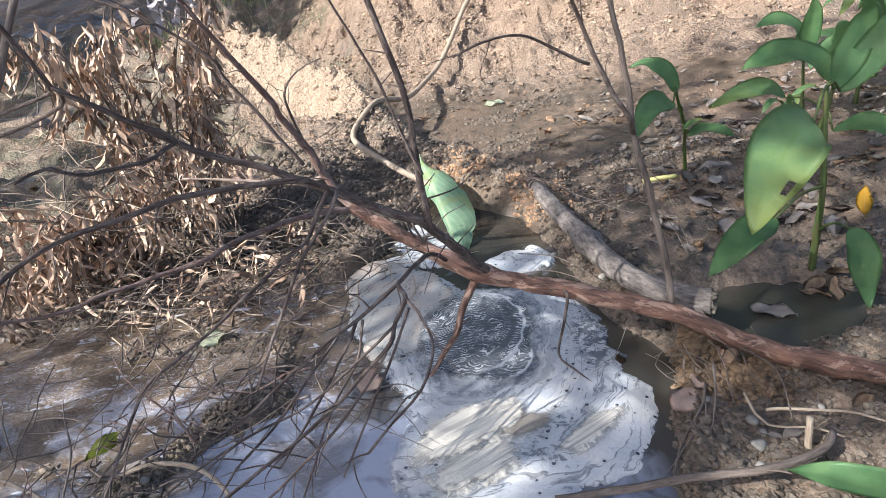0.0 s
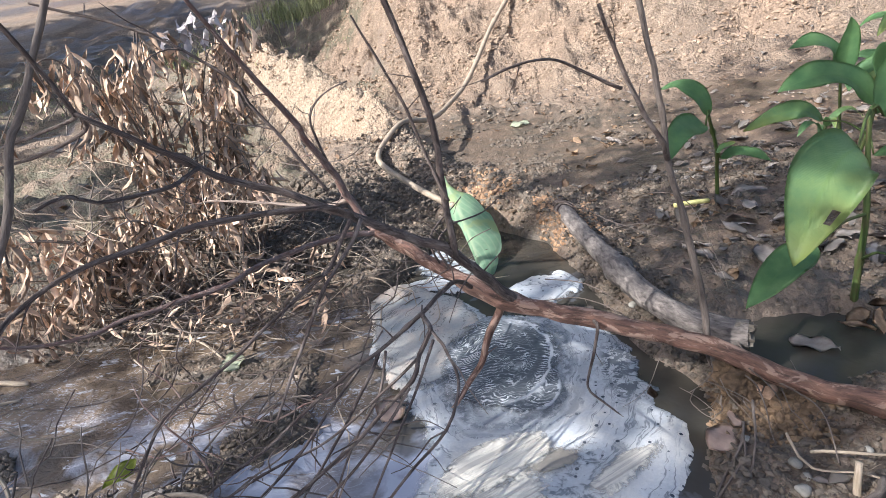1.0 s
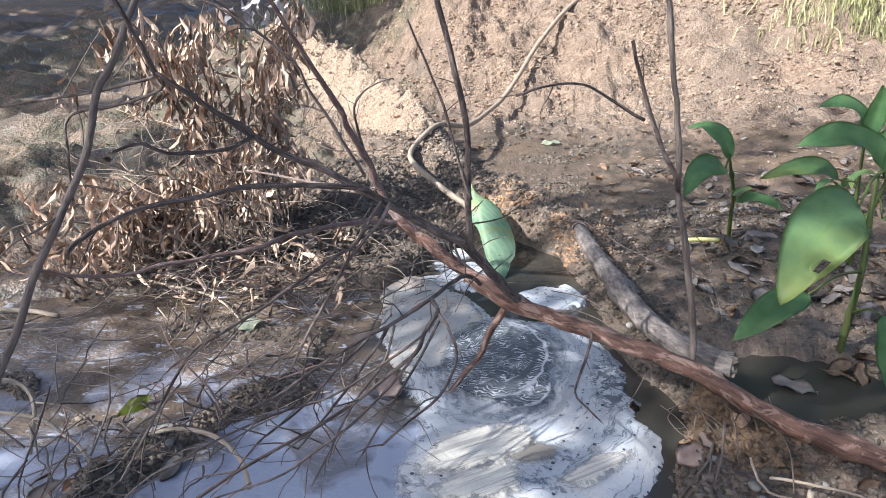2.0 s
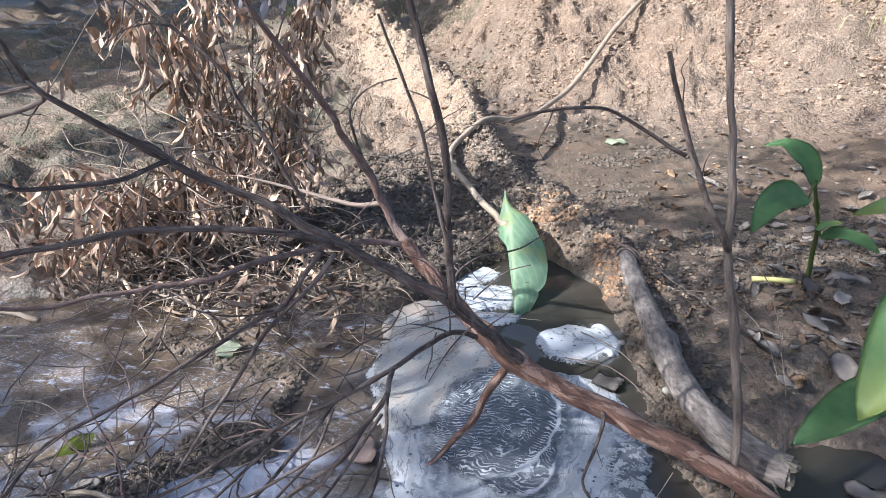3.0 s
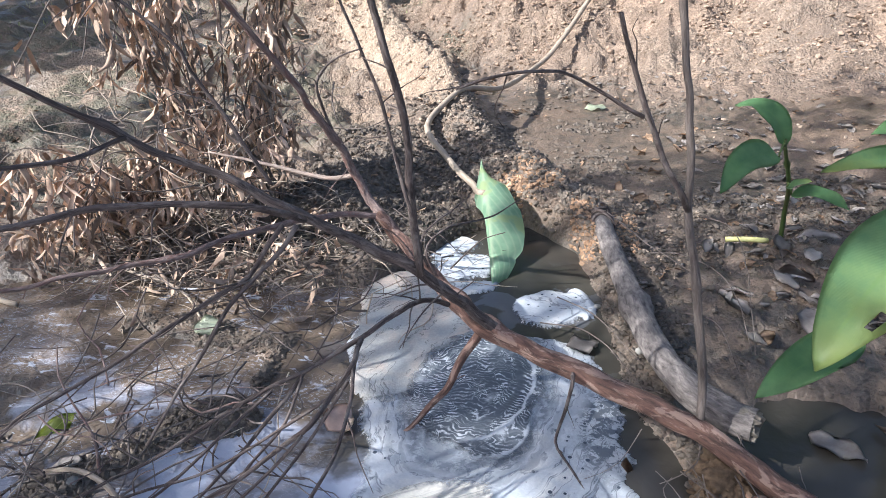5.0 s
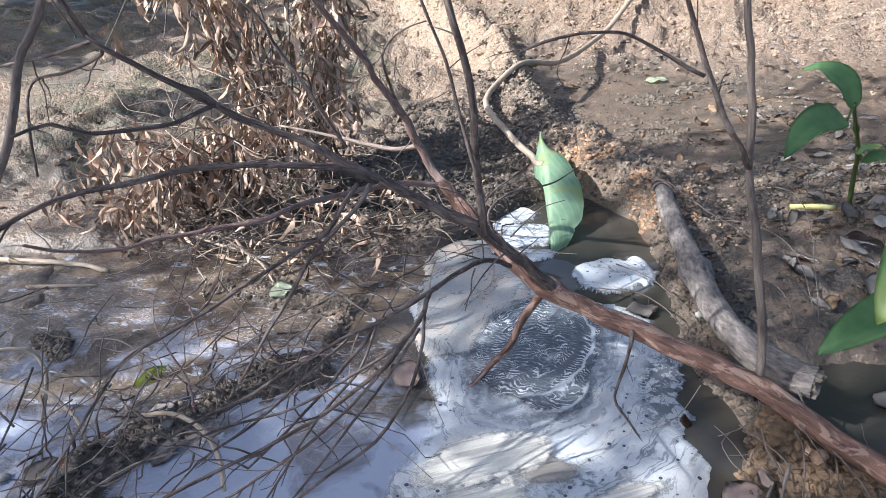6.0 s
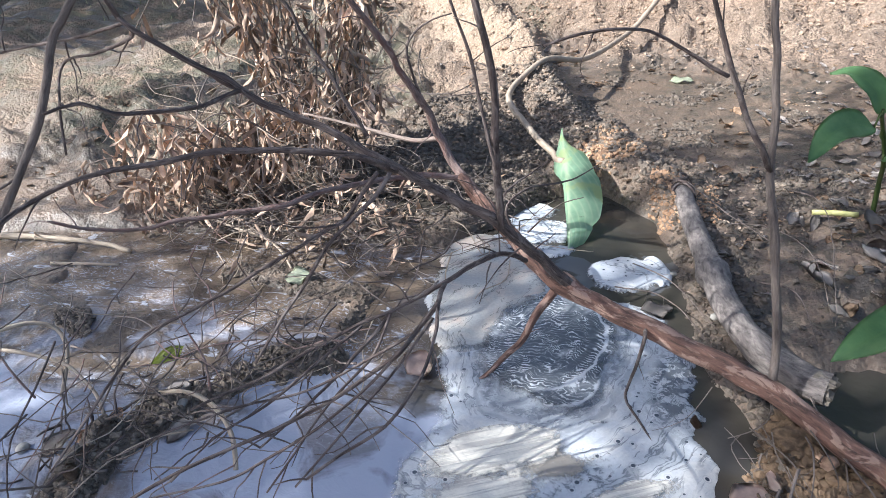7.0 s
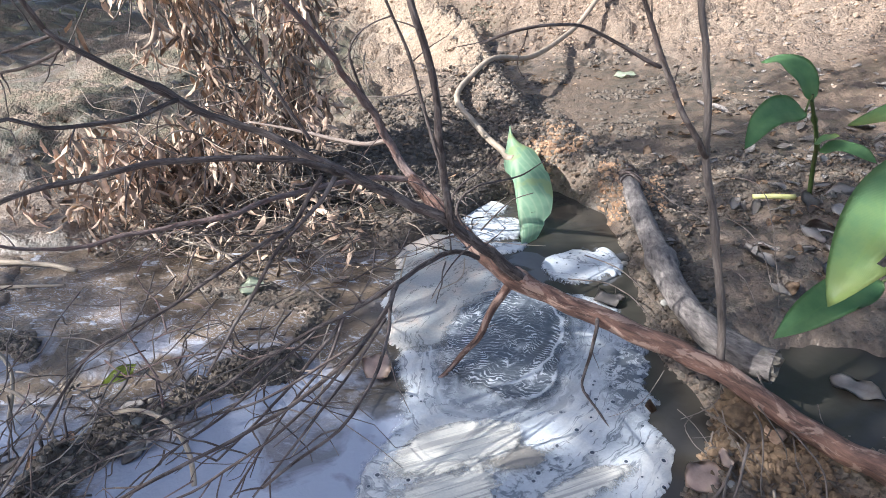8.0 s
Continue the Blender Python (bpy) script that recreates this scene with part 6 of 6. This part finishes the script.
tagged(new("leaf_litter", join_copies("leaf_litter", [GREY_FORMS[k % 6] for k in range(len(sp))], [pose(x, y, ground_z(x, y) + 0.004, rng.uniform(-20, 20), rng.uniform(-20, 20), rng.uniform(0, 360)) @ Matrix.Scale(rng.uniform(0.2, 0.5), 4) for x, y in sp])), "grey leaf scraps strewn over the soil", "leaf litter", kind="stuff")


# ---------------------------------------------------------------- sticks and twigs
def loose_stick(name, pts, r0, r1, material, label, seed, shoots=0):
    bm = bmesh.new()
    path = smooth_path(pts, 0.02)
    path = [p + Vector((noise.noise(p * 12 + Vector((seed, 0, 0))), noise.noise(p * 12 + Vector((0, seed, 0))), 0)) * 0.006 for p in path]
    tube(bm, path, r0, r1, 7, 0.14, seed)
    if shoots:
        twiglets(bm, path, shoots, 0.07, r1 * 0.5, seed)
    return tagged(part(name, bm, material), label, "stick")


loose_stick("stick", [(0.28, 1.18, 0.012), (0.357, 1.177, 0.02), (0.533, 1.147, 0.06), (0.70, 1.126, 0.085), (0.80, 1.17, 0.07), (0.87, 1.24, 0.05)], 0.0095, 0.008, M_GREY, "grey-brown stick lying along the near bank", 3, 4)
loose_stick("white_stick", [(-2.15, 2.02, 0.015), (-1.85, 2.05, 0.02), (-1.6, 2.07, 0.015), (-1.44, 2.05, 0.01)], 0.014, 0.008, M_PALE, "bleached stick drifting in the stream", 4, 3)
loose_stick("white_stick", [(-1.66, 1.90, 0.01), (-1.5, 1.93, 0.012), (-1.40, 1.95, 0.01)], 0.007, 0.005, M_PALE, "short bleached stick on the water", 5)
loose_stick("white_stick", [(-1.25, 1.30, 0.12), (-1.10, 1.32, 0.13), (-0.98, 1.33, 0.11), (-0.88, 1.31, 0.07), (-0.80, 1.26, 0.05)], 0.006, 0.004, M_PALE, "bleached bent stick lying on the debris bar", 6)
loose_stick("white_stick", [(-0.72, 1.36, 0.05), (-0.60, 1.33, 0.10), (-0.48, 1.28, 0.115), (-0.40, 1.22, 0.10), (-0.37, 1.18, 0.07)], 0.006, 0.0055, M_PALE, "pale arched stick over the debris bar", 7)
loose_stick("white_stick", [(-1.42, 2.34, 0.06), (-1.15, 2.26, 0.05), (-0.92, 2.20, 0.035), (-0.76, 2.06, 0.02)], 0.006, 0.004, M_PALE, "pale stick at the foot of the dead shrub", 8, 2)
loose_stick("yellow_stick", [(0.90, 2.70, 0.11), (0.97, 2.70, 0.115), (1.04, 2.71, 0.11)], 0.010, 0.010, M_PITH, "short yellow-green stem piece lying on the mud", 9)
for k, pts in enumerate([
        [(0.62, 2.66, 0.06), (0.75, 2.52, 0.12), (0.84, 2.30, 0.14), (0.87, 2.05, 0.05)],
        [(0.86, 2.98, 0.08), (0.91, 2.72, 0.15), (0.90, 2.40, 0.16), (0.87, 2.02, 0.05)],
        [(0.50, 2.80, 0.15), (0.66, 2.58, 0.11), (0.80, 2.42, 0.09), (0.95, 2.34, 0.08)],
        [(0.30, 2.20, 0.02), (0.44, 2.10, 0.06), (0.55, 1.90, 0.07), (0.60, 1.74, 0.05)],
        [(0.34, 2.36, 0.02), (0.46, 2.16, 0.08), (0.58, 1.96, 0.06)],
        [(0.44, 1.93, 0.05), (0.54, 1.88, 0.06), (0.66, 1.86, 0.04)],
        [(0.70, 2.26, 0.06), (0.78, 2.14, 0.10), (0.82, 1.96, 0.06)],
        [(0.72, 1.62, 0.08), (0.735, 1.50, 0.09), (0.72, 1.38, 0.04)],
        [(0.76, 1.60, 0.07), (0.82, 1.42, 0.10), (0.80, 1.28, 0.06)]]):
    loose_stick("thin_twig", pts, 0.0022, 0.0013, M_GREY, "thin dry stem arching over the mud", 40 + k, 2)


for k, pts in enumerate([
        [(0.70, 1.45, 0.10), (0.686, 1.408, 0.09), (0.652, 1.323, 0.04), (0.601, 1.265, 0.02), (0.571, 1.192, 0.02)],
        [(0.67, 1.42, 0.07), (0.648, 1.376, 0.05), (0.579, 1.298, 0.02), (0.522, 1.204, 0.02)],
        [(0.665, 1.40, 0.06), (0.64, 1.34, 0.045), (0.56, 1.26, 0.02), (0.535, 1.195, 0.02)],
        [(0.732, 1.36, 0.08), (0.732, 1.334, 0.07), (0.75, 1.282, 0.05), (0.834, 1.245, 0.06), (0.88, 1.22, 0.05)],
        [(0.77, 1.33, 0.05), (0.792, 1.316, 0.06), (0.90, 1.276, 0.07), (0.963, 1.229, 0.07), (1.02, 1.20, 0.05)]]):
    loose_stick("thin_root", pts, 0.003 + 0.001 * (k > 3), 0.0022, M_PALE if k > 2 else M_GREY, "thin pale root trailing over the near bank", 80 + k, 1)
loose_stick("broken_stub", [(0.802, 1.20, 0.01), (0.805, 1.219, 0.04), (0.808, 1.232, 0.105)], 0.008, 0.0065, M_PALE, "short upright broken stub in the mud", 88)
lay_leaf(flat_leaf_mesh(0.082, 0.070, 578, M_TANLEAF), 0.622, 1.415, 30, "pale curled dead leaf at the water's edge", "curled leaves at the edge", lift=0.014, tip=(18, -8))
lay_leaf(flat_leaf_mesh(0.045, 0.030, 579, M_TANLEAF), 0.668, 1.470, 110, "pale curled dead leaf at the water's edge", "curled leaves at the edge", lift=0.014, tip=(10, -25))


def twig_heap(name, count, seed, spot, length, material, label, r=(0.0012, 0.0032)):
    """Fine dead twigs in a tangle, too many to tell apart."""
    rnd = random.Random(seed)
    bm = bmesh.new()
    for k in range(count):
        p, d = spot(rnd)
        s = length * rnd.uniform(0.4, 1.3)
        pts = [p]
        for j in range(4):
            d = (d + Vector((rnd.gauss(0, 0.34), rnd.gauss(0, 0.34), rnd.gauss(0, 0.2)))).normalized()
            q = pts[-1] + d * s / 4
            q.z = max(q.z, max(ground_z(q.x, q.y), 0.0) + 0.004)
            pts.append(q)
        ra = rnd.uniform(*r)
        tube(bm, smooth_path(pts, s / 10), ra, ra * 0.5, 5, 0.1, k)
    return tagged(part(name, bm, material), label, "twigs", kind="stuff")


def on_bar(rnd):
    t = rnd.random()
    x = float(np.interp(t, [0, 0.3, 0.6, 1], [-0.76, -0.75, -0.68, -0.42])) + rnd.gauss(0, 0.08)
    y = 1.00 + 0.64 * t + rnd.gauss(0, 0.05)
    return Vector((x, y, max(ground_z(x, y), 0) + rnd.uniform(0.0, 0.08))), Vector((rnd.uniform(-1, 1), rnd.uniform(-1, 1), rnd.uniform(-0.1, 0.5))).normalized()


def by_bank(rnd):
    x = rnd.uniform(-1.35, 0.0)
    y = 2.32 + rnd.gauss(0, 0.13) + 0.1 * (x > -0.3)
    return Vector((x, y, max(ground_z(x, y), 0) + rnd.uniform(0.0, 0.14))), Vector((rnd.uniform(-1, 1), rnd.uniform(-0.6, 0.3), rnd.uniform(-0.3, 0.4))).normalized()


def over_stream(rnd):
    x, y = rnd.uniform(-1.0, -0.1), rnd.uniform(1.15, 2.2)
    return Vector((x, y, rnd.uniform(0.06, 0.34))), Vector((rnd.uniform(-1, 0.1), rnd.uniform(-1, 0.1), rnd.uniform(-0.5, 0.1))).normalized()


def across_stream(rnd):
    """Twigs that lie across the run of the others."""
    x, y = rnd.uniform(-1.15, -0.2), rnd.uniform(1.1, 2.15)
    side = rnd.choice((-1, 1))
    return Vector((x, y, rnd.uniform(0.05, 0.30))), Vector((side * rnd.uniform(0.5, 1.0), -side * rnd.uniform(-0.2, 0.8), rnd.uniform(-0.35, 0.25))).normalized()


def under_clump(rnd):
    x, y = 0.70 + rnd.gauss(0, 0.07), 1.60 + rnd.gauss(0, 0.06)
    return Vector((x, y, rnd.uniform(0.05, 0.13))), Vector((rnd.gauss(0, 0.4), -0.5 + rnd.gauss(0, 0.4), -0.6)).normalized()


def in_shrub(rnd):
    u = rnd.random()
    x, y = -1.35 + 0.75 * u + rnd.gauss(0, 0.10), 2.25 + 0.75 * rnd.random() * (0.4 + 0.6 * u)
    return Vector((x, y, max(ground_z(x, y), 0) + rnd.random() ** 1.3 * 0.62)), Vector((rnd.uniform(-1, 1), rnd.uniform(-0.5, 0.2), rnd.uniform(-0.3, 0.35))).normalized()


twig_heap("twig_tangle", 85, 6, in_shrub, 0.32, M_GREY, "bare grey twigs tangled through the dead shrub", (0.0014, 0.0034))
twig_heap("twig_tangle", 75, 7, in_shrub, 0.30, M_PALE, "bleached twigs tangled through the dead shrub", (0.0012, 0.0026))
twig_heap("twig_tangle", 60, 1, on_bar, 0.20, M_GREY, "tangle of grey twigs on the debris bar")
twig_heap("twig_tangle", 45, 9, on_bar, 0.11, M_DARK, "dark rotting twigs on the debris bar", (0.0014, 0.0040))
twig_heap("twig_tangle", 170, 2, by_bank, 0.22, M_GREY, "dry twigs and straw along the water's edge")
twig_heap("twig_tangle", 60, 3, by_bank, 0.30, M_PALE, "bleached straw along the water's edge")
twig_heap("twig_tangle", 26, 4, over_stream, 0.34, M_DARK, "fine bare twigs hanging over the stream", (0.0012, 0.0028))
twig_heap("twig_tangle", 11, 8, over_stream, 0.30, M_PALE, "fine bleached twigs hanging over the stream", (0.0010, 0.0020))
twig_heap("twig_tangle", 34, 10, across_stream, 0.38, M_GREY, "thin grey twigs crossing over the stream", (0.0014, 0.0030))
twig_heap("twig_tangle", 14, 11, across_stream, 0.34, M_PINK, "thin reddish twigs crossing over the stream", (0.0014, 0.0030))
twig_heap("root_fibres", 18, 5, under_clump, 0.16, M_GREY, "fine pale roots hanging below the fallen branch", (0.0010, 0.0022))


# ---------------------------------------------------------------- grass on the far bank
def tuft(name, spot, count, tall, spread, seed, label):
    rnd = random.Random(seed)
    bm = bmesh.new()
    cx, cy = spot
    for k in range(int(count * 2.2)):
        x, y = cx + rnd.gauss(0, spread), cy + rnd.gauss(0, spread * 0.7)
        z = ground_z(x, y) - 0.01
        h = tall * rnd.uniform(0.5, 1.2)
        lean = Vector((rnd.gauss(0, 0.35), rnd.gauss(0, 0.35), 0)) * h
        w = rnd.uniform(0.003, 0.008)
        p0, p1, p2 = Vector((x, y, z)), Vector((x, y, z + h * 0.6)) + lean * 0.35, Vector((x, y, z + h * 0.85)) + lean
        side = Vector((rnd.uniform(-1, 1), rnd.uniform(-1, 1), 0)).normalized() * w
        a, b, c, d, e = (bm.verts.new(q) for q in (p0 - side, p0 + side, p1 + side * 0.8, p1 - side * 0.8, p2))
        bm.faces.new((a, b, c, d))
        bm.faces.new((d, c, e))
    return tagged(part(name, bm, M_GRASS), label, "grass", kind="stuff")


tuft("grass_tuft", (2.75, 7.5), 260, 0.55, 0.20, 1, "pale green grass tuft on the far bank")
tuft("grass_tuft", (2.2, 7.9), 120, 0.35, 0.14, 2, "small pale green grass tuft on the far bank")
tuft("grass_tuft", (3.5, 7.6), 300, 0.45, 0.35, 3, "rough green grass on the far bank")
tuft("grass_tuft", (3.3, 6.6), 220, 0.22, 0.40, 4, "low green weeds on the far bank")
tuft("grass_tuft", (4.6, 8.2), 700, 0.5, 0.8, 5, "long sunlit grass behind the bank")
tuft("grass_tuft", (-2.2, 11.2), 500, 0.4, 0.6, 6, "dark green grass behind the ridge")
tuft("grass_tuft", (-1.0, 11.5), 500, 0.4, 0.7, 7, "dark green grass behind the ridge")
tuft("grass_tuft", (-3.4, 8.6), 40, 0.2, 0.12, 8, "green weeds beside the ridge")
tuft("grass_tuft", (-3.6, 9.4), 420, 0.07, 0.9, 9, "low dark weeds in the shade beyond the ridge")
tuft("grass_tuft", (-4.6, 7.6), 420, 0.06, 0.9, 10, "low dark weeds in the shade beyond the ridge")
tuft("grass_tuft", (3.9, 7.0), 300, 0.30, 0.5, 11, "rough pale grass on the far bank")


# ---------------------------------------------------------------- unseen trees added west of the stream to shade it
def shade_tree(foot, clumps, seed, label):
    rnd = random.Random(seed)
    ob = thing("tree", (foot[0], foot[1], ground_z(*foot)), label, "tree", "shade trees")
    top = Vector((sum(c[0] for c in clumps) / len(clumps), sum(c[1] for c in clumps) / len(clumps), sum(c[2] for c in clumps) / len(clumps)))
    base = Vector((foot[0], foot[1], ground_z(*foot) - 0.1))
    bm = bmesh.new()
    crotch = base.lerp(top, 0.55) + Vector((0.1, 0.1, 0.3))
    tube(bm, smooth_path([base, base.lerp(crotch, 0.5) + Vector((0.12, -0.08, 0)), crotch], 0.1), 0.16, 0.09, 12, 0.1, seed)
    seat(part("trunk", bm, M_LOG, ob))
    for k, c in enumerate(clumps):
        bm = bmesh.new()
        e = Vector(c[:3])
        tube(bm, smooth_path([crotch, crotch.lerp(e, 0.5) + Vector((0, 0, 0.25)), e], 0.1), 0.012, 0.004, 6, 0.1, seed + k)
        seat(part("bough", bm, M_LOG, ob))
    bm = bmesh.new()
    for cx, cy, cz, r, dens in clumps:
        for _ in range(int(dens * 330 * r * r * 1)):
            d = Vector((rnd.gauss(0, 1), rnd.gauss(0, 1), rnd.gauss(0, 1)))
            p = Vector((cx, cy, cz)) + d.normalized() * r * rnd.random() ** 0.45
            t = Vector((rnd.gauss(0, 1), rnd.gauss(0, 1), rnd.gauss(-0.4, 0.5))).normalized()
            u = t.cross(Vector((rnd.gauss(0, 1), rnd.gauss(0, 1), rnd.gauss(0, 1)))).normalized()
            s = rnd.uniform(0.06, 0.11) * (1 if seed == 5 else 2.0)
            q = [bm.verts.new(p + w) for w in (-t * s, u * s * 0.45 - t * s * 0.1, t * s, -u * s * 0.45 - t * s * 0.1)]
            bm.faces.new(q)
    tagged(seat(part("crown", bm, M_LEAFGREEN, ob)), kind="stuff")
    return ob


def up_sun(x, y, d):
    p = Vector((x, y, 0)) + sun_dir * d
    return p.x, p.y, p.z


# leaf clumps placed up-sun of each spot to be shaded: x, y, distance, radius, density
near_clumps = [(*up_sun(x, y, d), r, k) for x, y, d, r, k in (
    (0.55, 1.95, 7.0, 0.62, 0.8), (1.20, 2.62, 7.6, 0.55, 1.1), (1.32, 1.42, 6.6, 0.5, 1.7), (1.95, 2.75, 8.0, 0.72, 1.5), (1.98, 1.75, 7.2, 0.55, 1.0), (0.85, 2.75, 7.9, 0.36, 1.3),
    (1.00, 1.86, 6.9, 0.30, 2.4), (0.95, 2.36, 7.2, 0.30, 0.7), (1.32, 2.15, 7.2, 0.32, 0.5), (0.74, 2.06, 7.0, 0.18, 0.7), (0.12, 1.40, 6.5, 0.18, 1.7), (-0.13, 1.34, 6.3, 0.10, 6.0), (-0.16, 1.22, 6.2, 0.10, 6.0), (0.88, 1.52, 6.8, 0.16, 1.5),
    (0.10, 1.94, 6.6, 0.25, 1.5), (0.33, 1.86, 6.8, 0.23, 1.2), (-0.12, 2.14, 6.6, 0.23, 1.8), (0.46, 1.76, 6.9, 0.16, 1.2), (0.20, 2.30, 6.9, 0.22, 2.0),
    (0.45, 1.46, 6.7, 0.17, 1.9), (0.40, 1.63, 6.7, 0.12, 2.0), (0.58, 1.26, 6.5, 0.20, 5.0), (0.34, 1.13, 6.5, 0.15, 5.0), (0.05, 1.70, 6.6, 0.14, 2.0),
    (-0.42, 1.66, 6.4, 0.22, 2.0), (-0.42, 1.28, 6.2, 0.22, 4.0), (-0.80, 1.76, 6.5, 0.26, 1.4), (-1.20, 1.85, 6.6, 0.32, 2.2), (-0.86, 1.22, 6.2, 0.24, 1.0), (-1.25, 1.38, 6.3, 0.36, 1.0), (-1.65, 1.95, 6.6, 0.40, 2.0), (-0.48, 0.95, 6.0, 0.30, 4.0), (-1.75, 1.40, 6.3, 0.40, 2.0), (-1.0, 0.90, 6.0, 0.40, 1.2), (-0.48, 2.28, 6.7, 0.18, 2.4),
    (-0.05, 3.58, 7.2, 0.18, 3.0), (0.40, 2.88, 7.4, 0.11, 3.0), (0.42, 3.45, 7.6, 0.24, 2.2), (0.02, 2.96, 7.3, 0.12, 3.0), (0.95, 3.75, 8.0, 0.30, 2.2),
    (-0.1, 2.3, 6.8, 0.18, 2.5), (-1.55, 3.0, 6.8, 0.30, 2.5), (-2.1, 2.9, 6.9, 0.32, 1.8), (-1.6, 4.3, 7.3, 0.34, 1.4), (-1.95, 3.6, 7.2, 0.40, 2.5), (-1.15, 3.75, 7.0, 0.20, 2.0), (-1.7, 2.45, 6.6, 0.20, 2.0), (0.75, 3.2, 7.8, 0.30, 1.6), (0.75, 2.45, 7.6, 0.20, 1.2), (1.6, 3.5, 8.2, 0.6, 1.8), (1.8, 4.5, 8.6, 0.55, 1.2), (2.7, 5.3, 9.0, 0.7, 0.7), (2.9, 4.0, 8.6, 0.6, 0.8))]
shade_tree((-4.6, -2.2), near_clumps, 5, "unseen leafy tree added beside the stream to cast dappled shade")
# clumps of an added tree out of view, darkening the far left ground
far_clumps = [(*up_sun(x, y, d), r, k) for x, y, d, r, k in ((-5.2, 8.5, 9.0, 1.5, 1.4), (-3.7, 9.6, 9.5, 1.3, 1.4), (-6.5, 7.0, 8.5, 1.4, 1.4), (-1.2, 11.0, 10, 1.4, 1.2), (1.6, 11.4, 10.5, 1.3, 0.7), (-3.9, 6.6, 8.5, 1.0, 1.2), (-3.2, 5.2, 8.2, 0.6, 0.8), (-5.4, 5.3, 8.4, 1.1, 1.6), (-3.2, 12.5, 11, 1.8, 1.5), (-6.5, 11.5, 11, 2.0, 1.5), (-9.5, 10.0, 11, 2.0, 1.5), (-6.0, 15.0, 12.5, 2.2, 1.5), (-1.5, 14.5, 12.5, 1.8, 1.5), (-10.0, 14.0, 12.5, 2.2, 1.5))]
shade_tree((-13.0, 3.0), far_clumps, 6, "unseen tall tree added to shade the ground behind the ridge")

# tall trees added behind the far bank, crowns out of view, blocking the low sky
for k, (x, y, h) in enumerate(((-0.6, 15.5, 10.5), (2.2, 16.5, 12.0), (4.6, 15.6, 11.0), (7.4, 16.2, 12.0), (10.0, 15.0, 10.0))):
    rnd = random.Random(90 + k)
    crowns = [(x + rnd.uniform(-1.5, 1.5), y + rnd.uniform(-0.8, 1.2), 3.2 + (h - 3.6) * j / 8, rnd.uniform(1.2, 1.7), 0.55) for j in range(9)]
    shade_tree((x, y), crowns, 20 + k, "unseen tall leafy tree added behind the far bank")
